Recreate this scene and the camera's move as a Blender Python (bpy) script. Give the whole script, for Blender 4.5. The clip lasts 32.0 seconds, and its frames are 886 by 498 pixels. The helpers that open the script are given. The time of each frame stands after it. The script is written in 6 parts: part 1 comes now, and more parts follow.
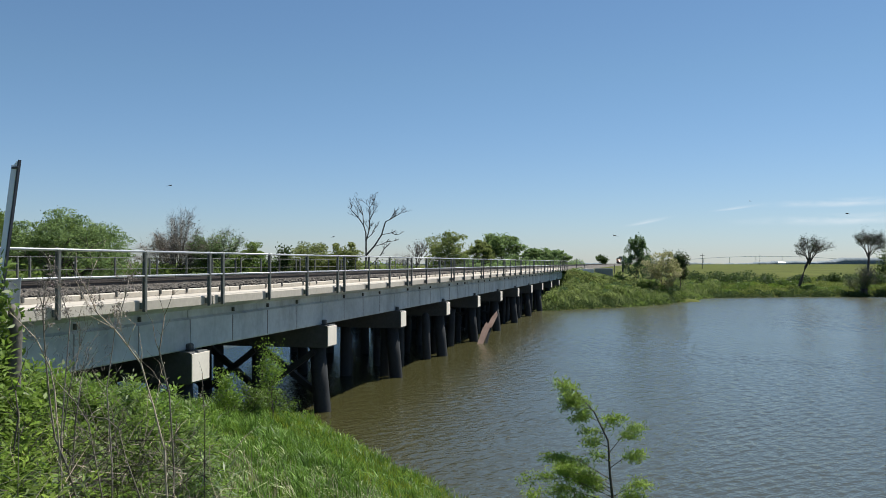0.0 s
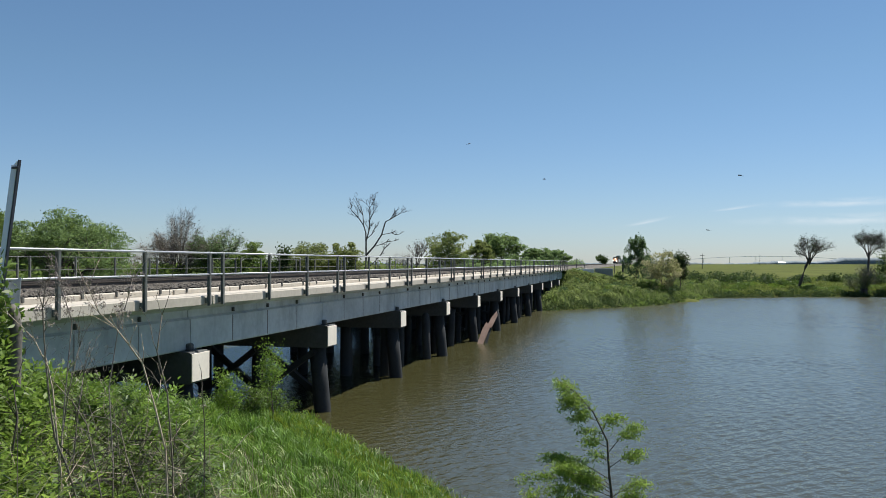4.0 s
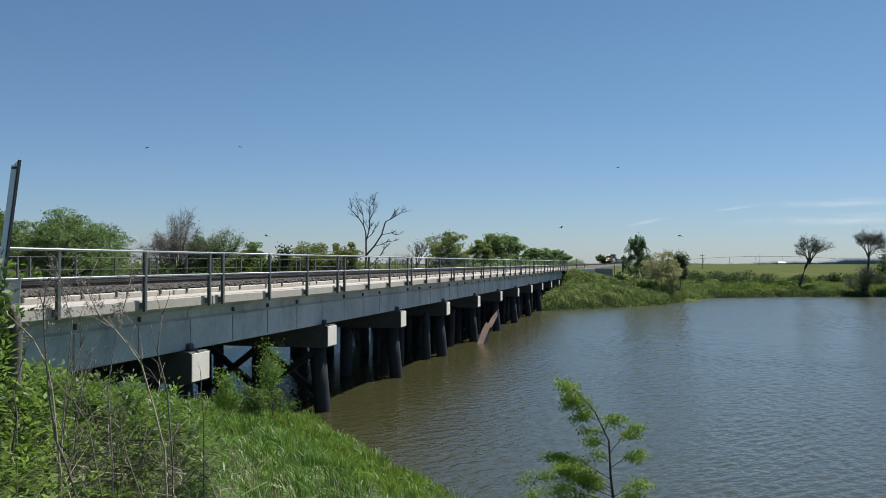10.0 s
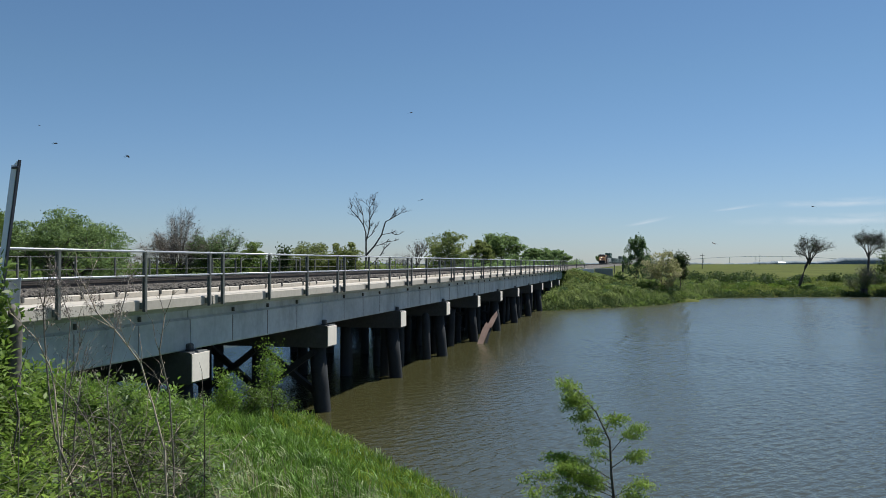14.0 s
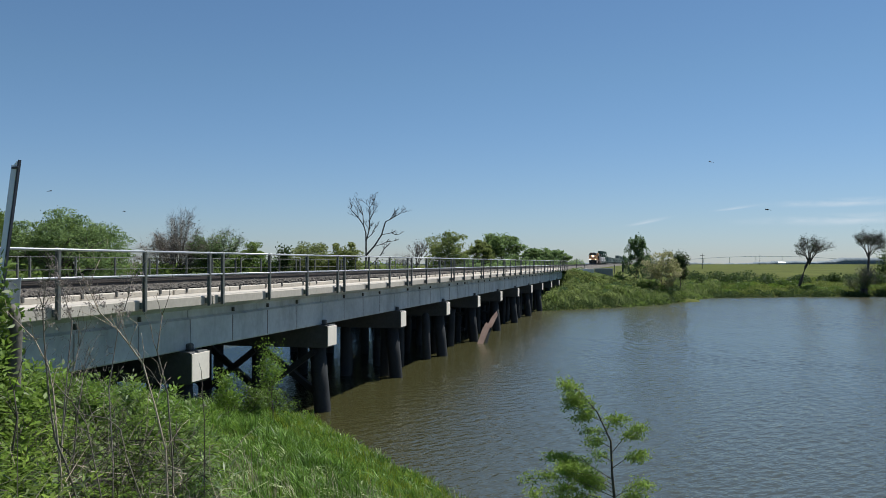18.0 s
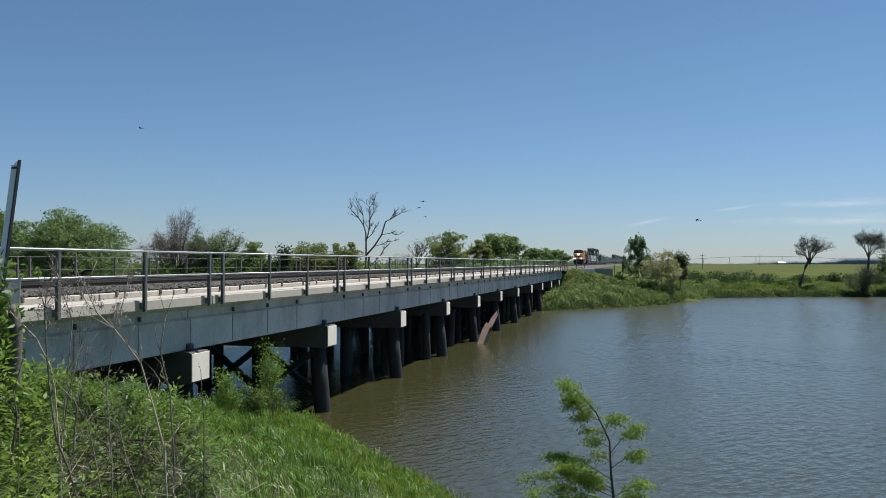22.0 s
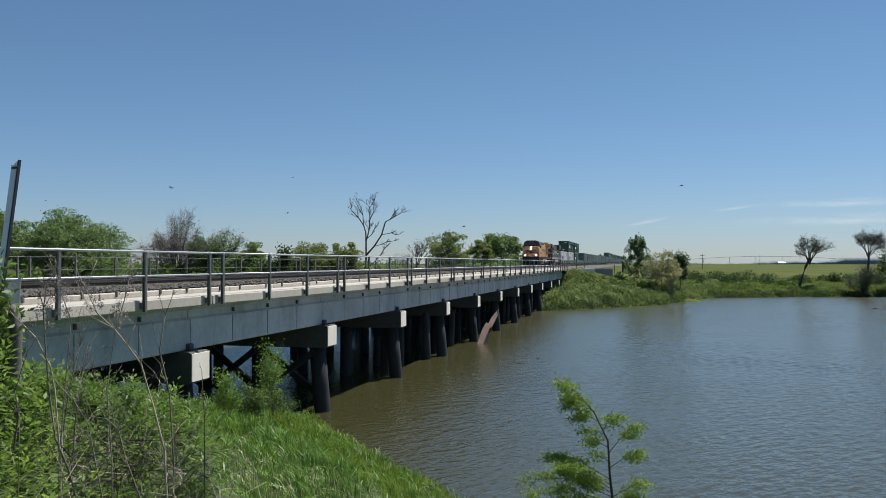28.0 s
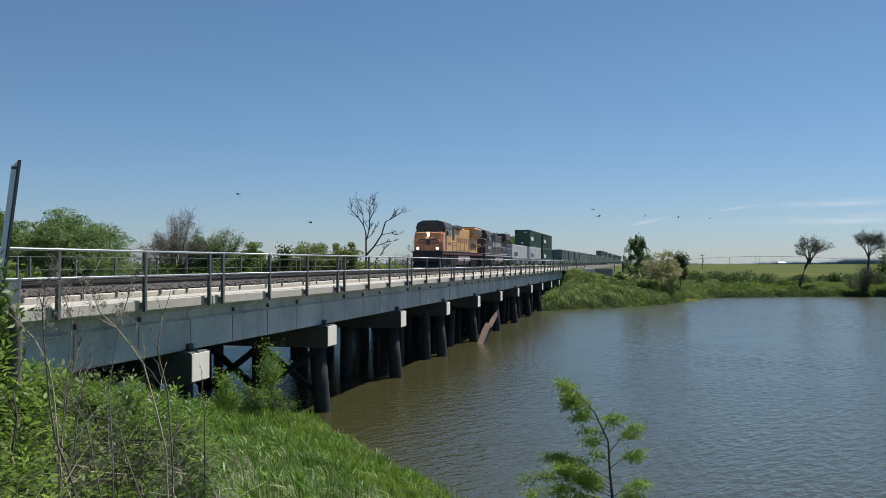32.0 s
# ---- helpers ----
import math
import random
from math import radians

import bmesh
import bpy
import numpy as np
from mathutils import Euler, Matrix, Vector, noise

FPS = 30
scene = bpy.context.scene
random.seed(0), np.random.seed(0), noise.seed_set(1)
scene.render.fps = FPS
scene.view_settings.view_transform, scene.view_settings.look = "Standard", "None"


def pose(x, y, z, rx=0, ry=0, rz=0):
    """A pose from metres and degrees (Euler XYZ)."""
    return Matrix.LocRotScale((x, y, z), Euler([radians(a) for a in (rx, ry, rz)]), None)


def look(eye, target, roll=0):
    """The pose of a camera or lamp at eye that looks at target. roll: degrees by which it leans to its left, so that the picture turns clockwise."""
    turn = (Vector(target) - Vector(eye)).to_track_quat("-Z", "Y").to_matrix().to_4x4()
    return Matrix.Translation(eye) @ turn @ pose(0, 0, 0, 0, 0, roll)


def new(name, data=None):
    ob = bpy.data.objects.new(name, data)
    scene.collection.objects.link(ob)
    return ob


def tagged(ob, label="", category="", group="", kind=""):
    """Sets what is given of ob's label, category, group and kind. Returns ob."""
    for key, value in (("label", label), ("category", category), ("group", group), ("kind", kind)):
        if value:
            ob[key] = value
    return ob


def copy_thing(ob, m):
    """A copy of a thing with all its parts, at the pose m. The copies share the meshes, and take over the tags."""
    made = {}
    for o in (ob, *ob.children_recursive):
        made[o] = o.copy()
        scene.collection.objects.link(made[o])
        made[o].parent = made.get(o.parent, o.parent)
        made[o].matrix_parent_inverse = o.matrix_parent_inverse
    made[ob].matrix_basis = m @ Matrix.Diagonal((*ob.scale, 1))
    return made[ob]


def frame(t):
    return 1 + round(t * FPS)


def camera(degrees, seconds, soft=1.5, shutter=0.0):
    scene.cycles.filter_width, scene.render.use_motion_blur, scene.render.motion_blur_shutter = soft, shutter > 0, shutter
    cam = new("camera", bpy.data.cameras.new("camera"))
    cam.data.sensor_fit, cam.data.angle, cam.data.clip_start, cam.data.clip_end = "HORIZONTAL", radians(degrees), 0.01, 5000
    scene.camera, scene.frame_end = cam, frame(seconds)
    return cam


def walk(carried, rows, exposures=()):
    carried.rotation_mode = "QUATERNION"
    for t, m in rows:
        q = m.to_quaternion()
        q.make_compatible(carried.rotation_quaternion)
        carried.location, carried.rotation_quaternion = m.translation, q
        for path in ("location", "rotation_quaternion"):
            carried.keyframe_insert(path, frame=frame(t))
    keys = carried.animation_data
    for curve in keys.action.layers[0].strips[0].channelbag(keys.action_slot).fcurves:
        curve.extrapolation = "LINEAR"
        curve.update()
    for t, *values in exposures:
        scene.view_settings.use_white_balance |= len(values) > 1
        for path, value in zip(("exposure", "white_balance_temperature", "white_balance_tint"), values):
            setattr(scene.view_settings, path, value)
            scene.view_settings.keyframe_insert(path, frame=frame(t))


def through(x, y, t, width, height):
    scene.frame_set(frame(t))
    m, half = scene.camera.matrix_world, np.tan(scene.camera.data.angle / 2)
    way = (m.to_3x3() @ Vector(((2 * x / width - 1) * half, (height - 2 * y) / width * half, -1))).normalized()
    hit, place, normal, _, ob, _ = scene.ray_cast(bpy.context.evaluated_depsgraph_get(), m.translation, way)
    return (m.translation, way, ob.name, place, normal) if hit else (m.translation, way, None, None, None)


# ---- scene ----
# ---------------------------------------------------------------- camera
cam = camera(56, 32.0, soft=0.7)
EYE = (0, 0, 5.45)
CAM_ROWS = [(t, look(EYE, (-23.468, 97.195, 5.45 + 1.662))) for t in (0.0, 32.0)]
walk(cam, CAM_ROWS, exposures=[(0.0, 0.56, 6450, 8), (6.0, 0.56, 6450, 8), (7.2, 0.36, 6220, 8), (32.0, 0.34, 6220, 8)])

# ---------------------------------------------------------------- daylight
SUN = Vector((0.285, 0.38, 0.88)).normalized()
world = bpy.data.worlds.new("clear_sky")
scene.world = world
world.use_nodes = True
wn = world.node_tree
wn.nodes.clear()
sky = wn.nodes.new("ShaderNodeTexSky")
sky.sky_type = "NISHITA"
sky.sun_disc = False
sky.sun_elevation = math.asin(SUN.z)
sky.sun_rotation = math.atan2(SUN.x, SUN.y)
sky.altitude = 100
sky.air_density = 1.0
sky.dust_density = 0.15
sky.ozone_density = 2.6
bg = wn.nodes.new("ShaderNodeBackground")
bg.inputs["Strength"].default_value = 0.06
wo = wn.nodes.new("ShaderNodeOutputWorld")
cool = wn.nodes.new("ShaderNodeMix")
cool.data_type, cool.blend_type = "RGBA", "MULTIPLY"
cool.inputs["Factor"].default_value = 1.0
cool.inputs["B"].default_value = (0.84, 0.955, 1.10, 1)
# cooler towards the horizon than overhead
way = wn.nodes.new("ShaderNodeTexCoord")
height = wn.nodes.new("ShaderNodeSeparateXYZ")
wn.links.new(way.outputs["Generated"], height.inputs[0])
climb = wn.nodes.new("ShaderNodeMapRange")
climb.inputs["From Min"].default_value, climb.inputs["From Max"].default_value = 0.0, 0.22
wn.links.new(height.outputs["Z"], climb.inputs["Value"])
grade = wn.nodes.new("ShaderNodeMix")
grade.data_type = "RGBA"
grade.inputs["A"].default_value = (0.775, 0.885, 1.17, 1)
grade.inputs["B"].default_value = (0.84, 0.975, 1.06, 1)
wn.links.new(climb.outputs[0], grade.inputs["Factor"])
wn.links.new(grade.outputs["Result"], cool.inputs["B"])
wn.links.new(sky.outputs[0], cool.inputs["A"])
wn.links.new(cool.outputs["Result"], bg.inputs["Color"])
wn.links.new(bg.outputs[0], wo.inputs["Surface"])
sun_data = bpy.data.lights.new("sun", "SUN")
sun_data.energy = 5.0
sun_data.angle = radians(0.53)
sun_data.color = (1.0, 0.955, 0.89)
sun = new("sun", sun_data)
sun.matrix_world = look(tuple(SUN * 300), (0, 0, 0))


# ---------------------------------------------------------------- materials
def material(name, dark, light, rough=0.8, coarse=1.0, fine=12.0, bump=0.2, metal=0.0, islands=False, vary=0.0, spread=(0.3, 0.7), dist=0.02, spec=0.5):
    """Two scales of noise between two colours, with relief; vary: lightness change from piece to piece."""
    m = bpy.data.materials.new(name)
    m.use_nodes = True
    t = m.node_tree
    N, L = t.nodes, t.links
    p = N["Principled BSDF"]
    co = N.new("ShaderNodeTexCoord")
    a = N.new("ShaderNodeTexNoise")
    a.inputs["Scale"].default_value = coarse
    a.inputs["Detail"].default_value = 5
    b = N.new("ShaderNodeTexNoise")
    b.inputs["Scale"].default_value = fine
    b.inputs["Detail"].default_value = 4
    L.new(co.outputs["Object"], a.inputs["Vector"])
    L.new(co.outputs["Object"], b.inputs["Vector"])
    mixv = N.new("ShaderNodeMath")
    mixv.operation = "MULTIPLY_ADD"
    mixv.inputs[1].default_value = 0.4
    half = N.new("ShaderNodeMath")
    half.operation = "MULTIPLY"
    half.inputs[1].default_value = 0.6
    L.new(a.outputs["Fac"], half.inputs[0])
    L.new(b.outputs["Fac"], mixv.inputs[0])
    L.new(half.outputs[0], mixv.inputs[2])
    ramp = N.new("ShaderNodeMapRange")
    ramp.inputs["From Min"].default_value, ramp.inputs["From Max"].default_value = spread
    L.new(mixv.outputs[0], ramp.inputs["Value"])
    mix = N.new("ShaderNodeMix")
    mix.data_type = "RGBA"
    mix.inputs["A"].default_value = (*dark, 1)
    mix.inputs["B"].default_value = (*light, 1)
    L.new(ramp.outputs[0], mix.inputs["Factor"])
    out = mix.outputs["Result"]
    if vary:
        if islands:
            r = N.new("ShaderNodeNewGeometry").outputs["Random Per Island"]
        else:
            r = N.new("ShaderNodeObjectInfo").outputs["Random"]
        mr = N.new("ShaderNodeMapRange")
        mr.inputs["To Min"].default_value, mr.inputs["To Max"].default_value = 1 - vary, 1 + vary
        L.new(r, mr.inputs["Value"])
        hs = N.new("ShaderNodeHueSaturation")
        L.new(mr.outputs[0], hs.inputs["Value"])
        L.new(out, hs.inputs["Color"])
        out = hs.outputs["Color"]
    L.new(out, p.inputs["Base Color"])
    p.inputs["Roughness"].default_value = rough
    p.inputs["Metallic"].default_value = metal
    p.inputs["Specular IOR Level"].default_value = spec
    if bump:
        bu = N.new("ShaderNodeBump")
        bu.inputs["Strength"].default_value = bump
        bu.inputs["Distance"].default_value = dist
        L.new(b.outputs["Fac"], bu.inputs["Height"])
        L.new(bu.outputs["Normal"], p.inputs["Normal"])
    return m


def leaf_material(name, dark, light, through=0.5, vary=0.35, rough=0.55, coarse=0.5, spec=0.2, spread=(0.3, 0.7)):
    m = material(name, dark, light, rough, coarse, 6.0, 0.0, islands=True, vary=vary, spec=spec, spread=spread)
    t = m.node_tree
    p, o = t.nodes["Principled BSDF"], t.nodes["Material Output"]
    tr = t.nodes.new("ShaderNodeBsdfTranslucent")
    mx = t.nodes.new("ShaderNodeMixShader")
    mx.inputs[0].default_value = through
    src = p.inputs["Base Color"].links[0].from_socket
    t.links.new(src, tr.inputs["Color"])
    t.links.new(p.outputs[0], mx.inputs[1])
    t.links.new(tr.outputs[0], mx.inputs[2])
    t.links.new(mx.outputs[0], o.inputs["Surface"])
    return m


def glow_material(name, colour, strength):
    m = bpy.data.materials.new(name)
    m.use_nodes = True
    p = m.node_tree.nodes["Principled BSDF"]
    p.inputs["Base Color"].default_value = (*colour, 1)
    p.inputs["Emission Color"].default_value = (*colour, 1)
    p.inputs["Emission Strength"].default_value = strength
    return m


def streaked(m, depth):
    """Dark runs of water stain down a concrete face, and blotches between them."""
    t = m.node_tree
    N, L = t.nodes, t.links
    p = N["Principled BSDF"]
    src = p.inputs["Base Color"].links[0].from_socket
    co = N.new("ShaderNodeTexCoord")
    fac = None
    for scale, z, lo, hi in ((1.3, 0.3, 0.5, 0.74), (0.5, 0.9, 0.45, 0.75)):
        mp = N.new("ShaderNodeMapping")
        mp.inputs["Scale"].default_value = (1, 1, z)
        nz = N.new("ShaderNodeTexNoise")
        nz.inputs["Scale"].default_value = scale
        nz.inputs["Detail"].default_value = 5
        nz.inputs["Roughness"].default_value = 0.65
        mr = N.new("ShaderNodeMapRange")
        mr.inputs["From Min"].default_value, mr.inputs["From Max"].default_value = lo, hi
        mr.inputs["To Min"].default_value, mr.inputs["To Max"].default_value = 1.0, 1.0 - depth
        L.new(co.outputs["Object"], mp.inputs[0])
        L.new(mp.outputs[0], nz.inputs["Vector"])
        L.new(nz.outputs["Fac"], mr.inputs["Value"])
        if fac is None:
            fac = mr.outputs[0]
        else:
            mu = N.new("ShaderNodeMath")
            mu.operation = "MULTIPLY"
            L.new(fac, mu.inputs[0])
            L.new(mr.outputs[0], mu.inputs[1])
            fac = mu.outputs[0]
    hs = N.new("ShaderNodeHueSaturation")
    L.new(fac, hs.inputs["Value"])
    L.new(src, hs.inputs["Color"])
    L.new(hs.outputs["Color"], p.inputs["Base Color"])
    return m


CONCRETE = material("pale_concrete", (0.385, 0.345, 0.285), (0.55, 0.50, 0.425), 0.9, 0.6, 9, 0.15, vary=0.05)
GIRDER = streaked(material("grey_concrete", (0.385, 0.425, 0.43), (0.545, 0.585, 0.59), 0.85, 0.45, 7, 0.12, vary=0.05), 0.33)
# one cap concrete in two tones: sunlight coloured into the ends, shade into the sides
CAPEND = material("sunlit_pale_concrete", (0.72, 0.65, 0.54), (0.86, 0.79, 0.68), 0.85, 1.0, 9, 0.1)
CAPSIDE = material("shade_dark_concrete", (0.048, 0.049, 0.048), (0.098, 0.099, 0.096), 0.9, 0.8, 8, 0.2)
SEAM = material("dark_joint", (0.06, 0.06, 0.06), (0.12, 0.12, 0.11), 0.9, 3, 20, 0.1)
SEAM_SOFT = material("stained_joint", (0.12, 0.12, 0.115), (0.22, 0.22, 0.21), 0.9, 3, 20, 0.1)
GALV = material("galvanised_steel", (0.36, 0.375, 0.385), (0.50, 0.515, 0.53), 0.55, 3, 30, 0.05, metal=0.75)
POSTSTEEL = material("weathered_steel_post", (0.09, 0.097, 0.088), (0.165, 0.171, 0.158), 0.65, 3, 30, 0.08, metal=0.2)
TIMBER = material("tarred_timber", (0.027, 0.029, 0.031), (0.050, 0.053, 0.056), 0.9, 1.2, 14, 0.4, vary=0.25, spec=0.15)
GREYWOOD = material("weathered_grey_wood", (0.07, 0.062, 0.052), (0.19, 0.172, 0.15), 0.9, 1.5, 18, 0.4)
RUSTSTEEL = material("rusty_steel", (0.05, 0.032, 0.024), (0.13, 0.075, 0.05), 0.7, 2, 20, 0.2, metal=0.3)
RAILTOP = material("rail_steel", (0.045, 0.037, 0.031), (0.09, 0.073, 0.06), 0.7, 2, 20, 0.1, metal=0.2)
TIE = material("wooden_tie", (0.045, 0.036, 0.030), (0.13, 0.105, 0.09), 0.9, 2, 14, 0.4, vary=0.2)
BALLAST = material("grey_ballast", (0.030, 0.026, 0.022), (0.15, 0.132, 0.11), 0.95, 1.2, 16, 1.0, islands=True, vary=0.55, dist=0.04)
BARK = material("brown_bark", (0.035, 0.028, 0.022), (0.12, 0.10, 0.08), 0.9, 2.5, 14, 0.5)
DEADBARK = material("bare_grey_bark", (0.05, 0.043, 0.037), (0.15, 0.13, 0.115), 0.9, 1.5, 10, 0.4)
LEAF = leaf_material("green_leaves", (0.070, 0.122, 0.022), (0.165, 0.24, 0.048), 0.42, rough=0.45, spec=0.28)
LEAF_OLIVE = leaf_material("olive_green_leaves", (0.12, 0.158, 0.044), (0.27, 0.30, 0.10), 0.62, vary=0.12, coarse=0.3)
LEAF_TREE = leaf_material("fresh_tree_leaves", (0.095, 0.15, 0.032), (0.20, 0.265, 0.07), 0.62, 0.16, coarse=0.35)
# green leaves with a little distance haze mixed in as blue
LEAF_HAZE = leaf_material("haze_tinted_leaves", (0.11, 0.175, 0.066), (0.24, 0.325, 0.13), 0.72, 0.16, coarse=0.35)
LEAF_DARK = leaf_material("dark_green_leaves", (0.040, 0.072, 0.022), (0.085, 0.125, 0.040), vary=0.12)
LEAF_LIGHT = leaf_material("light_green_leaves", (0.10, 0.185, 0.024), (0.245, 0.355, 0.058), 0.45, rough=0.45, spec=0.28)
LEAF_PALE = leaf_material("pale_blossom_leaves", (0.24, 0.25, 0.11), (0.52, 0.48, 0.28), 0.55, vary=0.2, coarse=0.8, spread=(0.38, 0.62))
TWIG = material("fine_grey_twigs", (0.11, 0.094, 0.073), (0.22, 0.19, 0.15), 0.9, 0.6, 6, 0.0, islands=True, vary=0.3)
CROWN_TWIG = material("pale_grey_twigs", (0.17, 0.147, 0.122), (0.31, 0.27, 0.225), 0.9, 0.6, 6, 0.0, islands=True, vary=0.3)
LEAF_BLUE = leaf_material("deep_green_leaves", (0.07, 0.125, 0.052), (0.15, 0.22, 0.092), 0.6, 0.15)
LEAF_YOUNG = leaf_material("young_yellow_green_leaves", (0.15, 0.235, 0.04), (0.32, 0.42, 0.09), 0.62, 0.35, rough=0.5)
LEAF_GREY = leaf_material("grey_green_leaves", (0.07, 0.105, 0.04), (0.17, 0.215, 0.10), 0.3, 0.35, 0.34, 0.9, spec=0.5)
LEAF_BROWN = leaf_material("brownish_twigs", (0.15, 0.13, 0.10), (0.27, 0.24, 0.185), 0.3)
GRASS = leaf_material("green_grass", (0.050, 0.118, 0.015), (0.20, 0.325, 0.055), 0.36, 0.5, 0.45, 0.9, spec=0.28)
SHORE_GRASS = leaf_material("yellow_green_grass", (0.15, 0.205, 0.018), (0.33, 0.39, 0.05), 0.45, 0.35, 0.5, 0.7)
BANK_GREEN = leaf_material("bank_weeds", (0.085, 0.12, 0.034), (0.28, 0.34, 0.115), 0.58, 0.12, coarse=0.8, spread=(0.40, 0.60))
BANK_YELLOW = leaf_material("sunlit_bank_grass", (0.11, 0.145, 0.033), (0.24, 0.29, 0.072), 0.5, 0.12, coarse=0.5, spread=(0.38, 0.62))
REED = leaf_material("pale_green_reeds", (0.13, 0.18, 0.06), (0.27, 0.32, 0.12), 0.5, 0.25, coarse=0.4)
DRY = material("dry_seed_heads", (0.19, 0.155, 0.13), (0.36, 0.305, 0.27), 0.9, 4, 20, 0.0, islands=True, vary=0.3)
SEED = leaf_material("pale_seed_heads", (0.28, 0.34, 0.15), (0.48, 0.54, 0.27), 0.3, 0.2)
STRAW = material("dry_straw", (0.24, 0.19, 0.135), (0.46, 0.39, 0.30), 0.85, 4, 20, 0.1, islands=True, vary=0.3)
# blue-grey because the distance haze is mixed into the base colour
FOREST = material("hazed_far_woodland", (0.13, 0.165, 0.185), (0.19, 0.225, 0.245), 0.95, 0.02, 0.2, 0.0)


# ---------------------------------------------------------------- mesh tools
class Shape:
    """Collects vertices and faces for one mesh."""

    def __init__(self):
        self.v, self.f = [], []

    def add(self, verts, faces):
        n = len(self.v)
        self.v.extend(tuple(p) for p in verts)
        self.f.extend(tuple(i + n for i in q) for q in faces)
        return self

    def box(self, x0, x1, y0, y1, z0, z1, c=0.0):
        """A box, its edges chamfered by c."""
        if c <= 0:
            p = [(x, y, z) for z in (z0, z1) for y in (y0, y1) for x in (x0, x1)]
            return self.add(p, [(0, 2, 3, 1), (4, 5, 7, 6), (0, 1, 5, 4), (1, 3, 7, 5), (3, 2, 6, 7), (2, 0, 4, 6)])
        verts, idx = [], {}
        for sx in (0, 1):
            for sy in (0, 1):
                for sz in (0, 1):
                    cx, cy, cz = (x0, x1)[sx], (y0, y1)[sy], (z0, z1)[sz]
                    dx, dy, dz = c * (1 - 2 * sx), c * (1 - 2 * sy), c * (1 - 2 * sz)
                    for k, q in enumerate(((cx, cy + dy, cz + dz), (cx + dx, cy, cz + dz), (cx + dx, cy + dy, cz))):
                        idx[sx, sy, sz, k] = len(verts)
                        verts.append(q)
        g = idx
        faces = []
        for s in (0, 1):
            faces.append([g[s, 0, 0, 0], g[s, 1, 0, 0], g[s, 1, 1, 0], g[s, 0, 1, 0]])
            faces.append([g[0, s, 0, 1], g[1, s, 0, 1], g[1, s, 1, 1], g[0, s, 1, 1]])
            faces.append([g[0, 0, s, 2], g[1, 0, s, 2], g[1, 1, s, 2], g[0, 1, s, 2]])
        for a in (0, 1):
            for b in (0, 1):
                faces.append([g[0, a, b, 1], g[1, a, b, 1], g[1, a, b, 2], g[0, a, b, 2]])
                faces.append([g[a, 0, b, 0], g[a, 1, b, 0], g[a, 1, b, 2], g[a, 0, b, 2]])
                faces.append([g[a, b, 0, 0], g[a, b, 1, 0], g[a, b, 1, 1], g[a, b, 0, 1]])
                for d in (0, 1):
                    faces.append([g[a, b, d, 0], g[a, b, d, 1], g[a, b, d, 2]])
        return self.add(verts, faces)

    def tube(self, pts, radii, n=8, cap=True, turn=0.0):
        pts = [Vector(p) for p in pts]
        if not hasattr(radii, "__len__"):
            radii = [radii] * len(pts)
        verts, faces = [], []
        for i, p in enumerate(pts):
            d = (pts[min(i + 1, len(pts) - 1)] - pts[max(i - 1, 0)]).normalized()
            u = d.orthogonal() if abs(d.z) > 0.95 else d.cross(Vector((0, 0, 1)))
            u.normalize()
            w = d.cross(u)
            for k in range(n):
                a = 2 * math.pi * k / n + turn
                verts.append(p + (u * math.cos(a) + w * math.sin(a)) * radii[i])
        for i in range(len(pts) - 1):
            for k in range(n):
                k2 = (k + 1) % n
                faces.append((i * n + k, i * n + k2, (i + 1) * n + k2, (i + 1) * n + k))
        if cap:
            faces.append(tuple(range(n - 1, -1, -1)))
            faces.append(tuple((len(pts) - 1) * n + k for k in range(n)))
        return self.add(verts, faces)

    def prism(self, outline, axis, a, b):
        """A flat outline pushed from a to b along the axis x or y or z."""
        n = len(outline)
        place = {"x": lambda p, s: (s, p[0], p[1]), "y": lambda p, s: (p[0], s, p[1]), "z": lambda p, s: (p[0], p[1], s)}[axis]
        verts = [place(p, a) for p in outline] + [place(p, b) for p in outline]
        faces = [tuple(range(n)), tuple(range(2 * n - 1, n - 1, -1))]
        faces += [(i, i + n, (i + 1) % n + n, (i + 1) % n) for i in range(n)]
        return self.add(verts, faces)

    def mesh(self, name, mat, smooth=False, fix=True):
        me = bpy.data.meshes.new(name)
        me.from_pydata(self.v, [], self.f)
        if fix:
            bm = bmesh.new()
            bm.from_mesh(me)
            bmesh.ops.recalc_face_normals(bm, faces=bm.faces)
            bm.to_mesh(me)
            bm.free()
        me.materials.append(mat)
        if smooth:
            me.shade_smooth()
        return me


def thing(name, label, category, at=None, group="", kind=""):
    ob = new(name)
    ob.empty_display_size = 0.2
    if at is not None:
        ob.matrix_basis = at
    return tagged(ob, label, category, group, kind)


def part(name, shape, mat, parent, label="", smooth=False, at=None, fix=True, kind=""):
    data = shape.mesh(name, mat, smooth, fix) if isinstance(shape, Shape) else shape
    ob = new(name, data)
    ob.parent = parent
    if at is not None:
        ob.matrix_basis = at
    return tagged(ob, label, kind=kind)


def single(name, shape, mat, label, category, at=None, group="", kind="", smooth=False, fix=True):
    data = shape.mesh(name, mat, smooth, fix) if isinstance(shape, Shape) else shape
    ob = new(name, data)
    if at is not None:
        ob.matrix_basis = at
    return tagged(ob, label, category, group, kind)


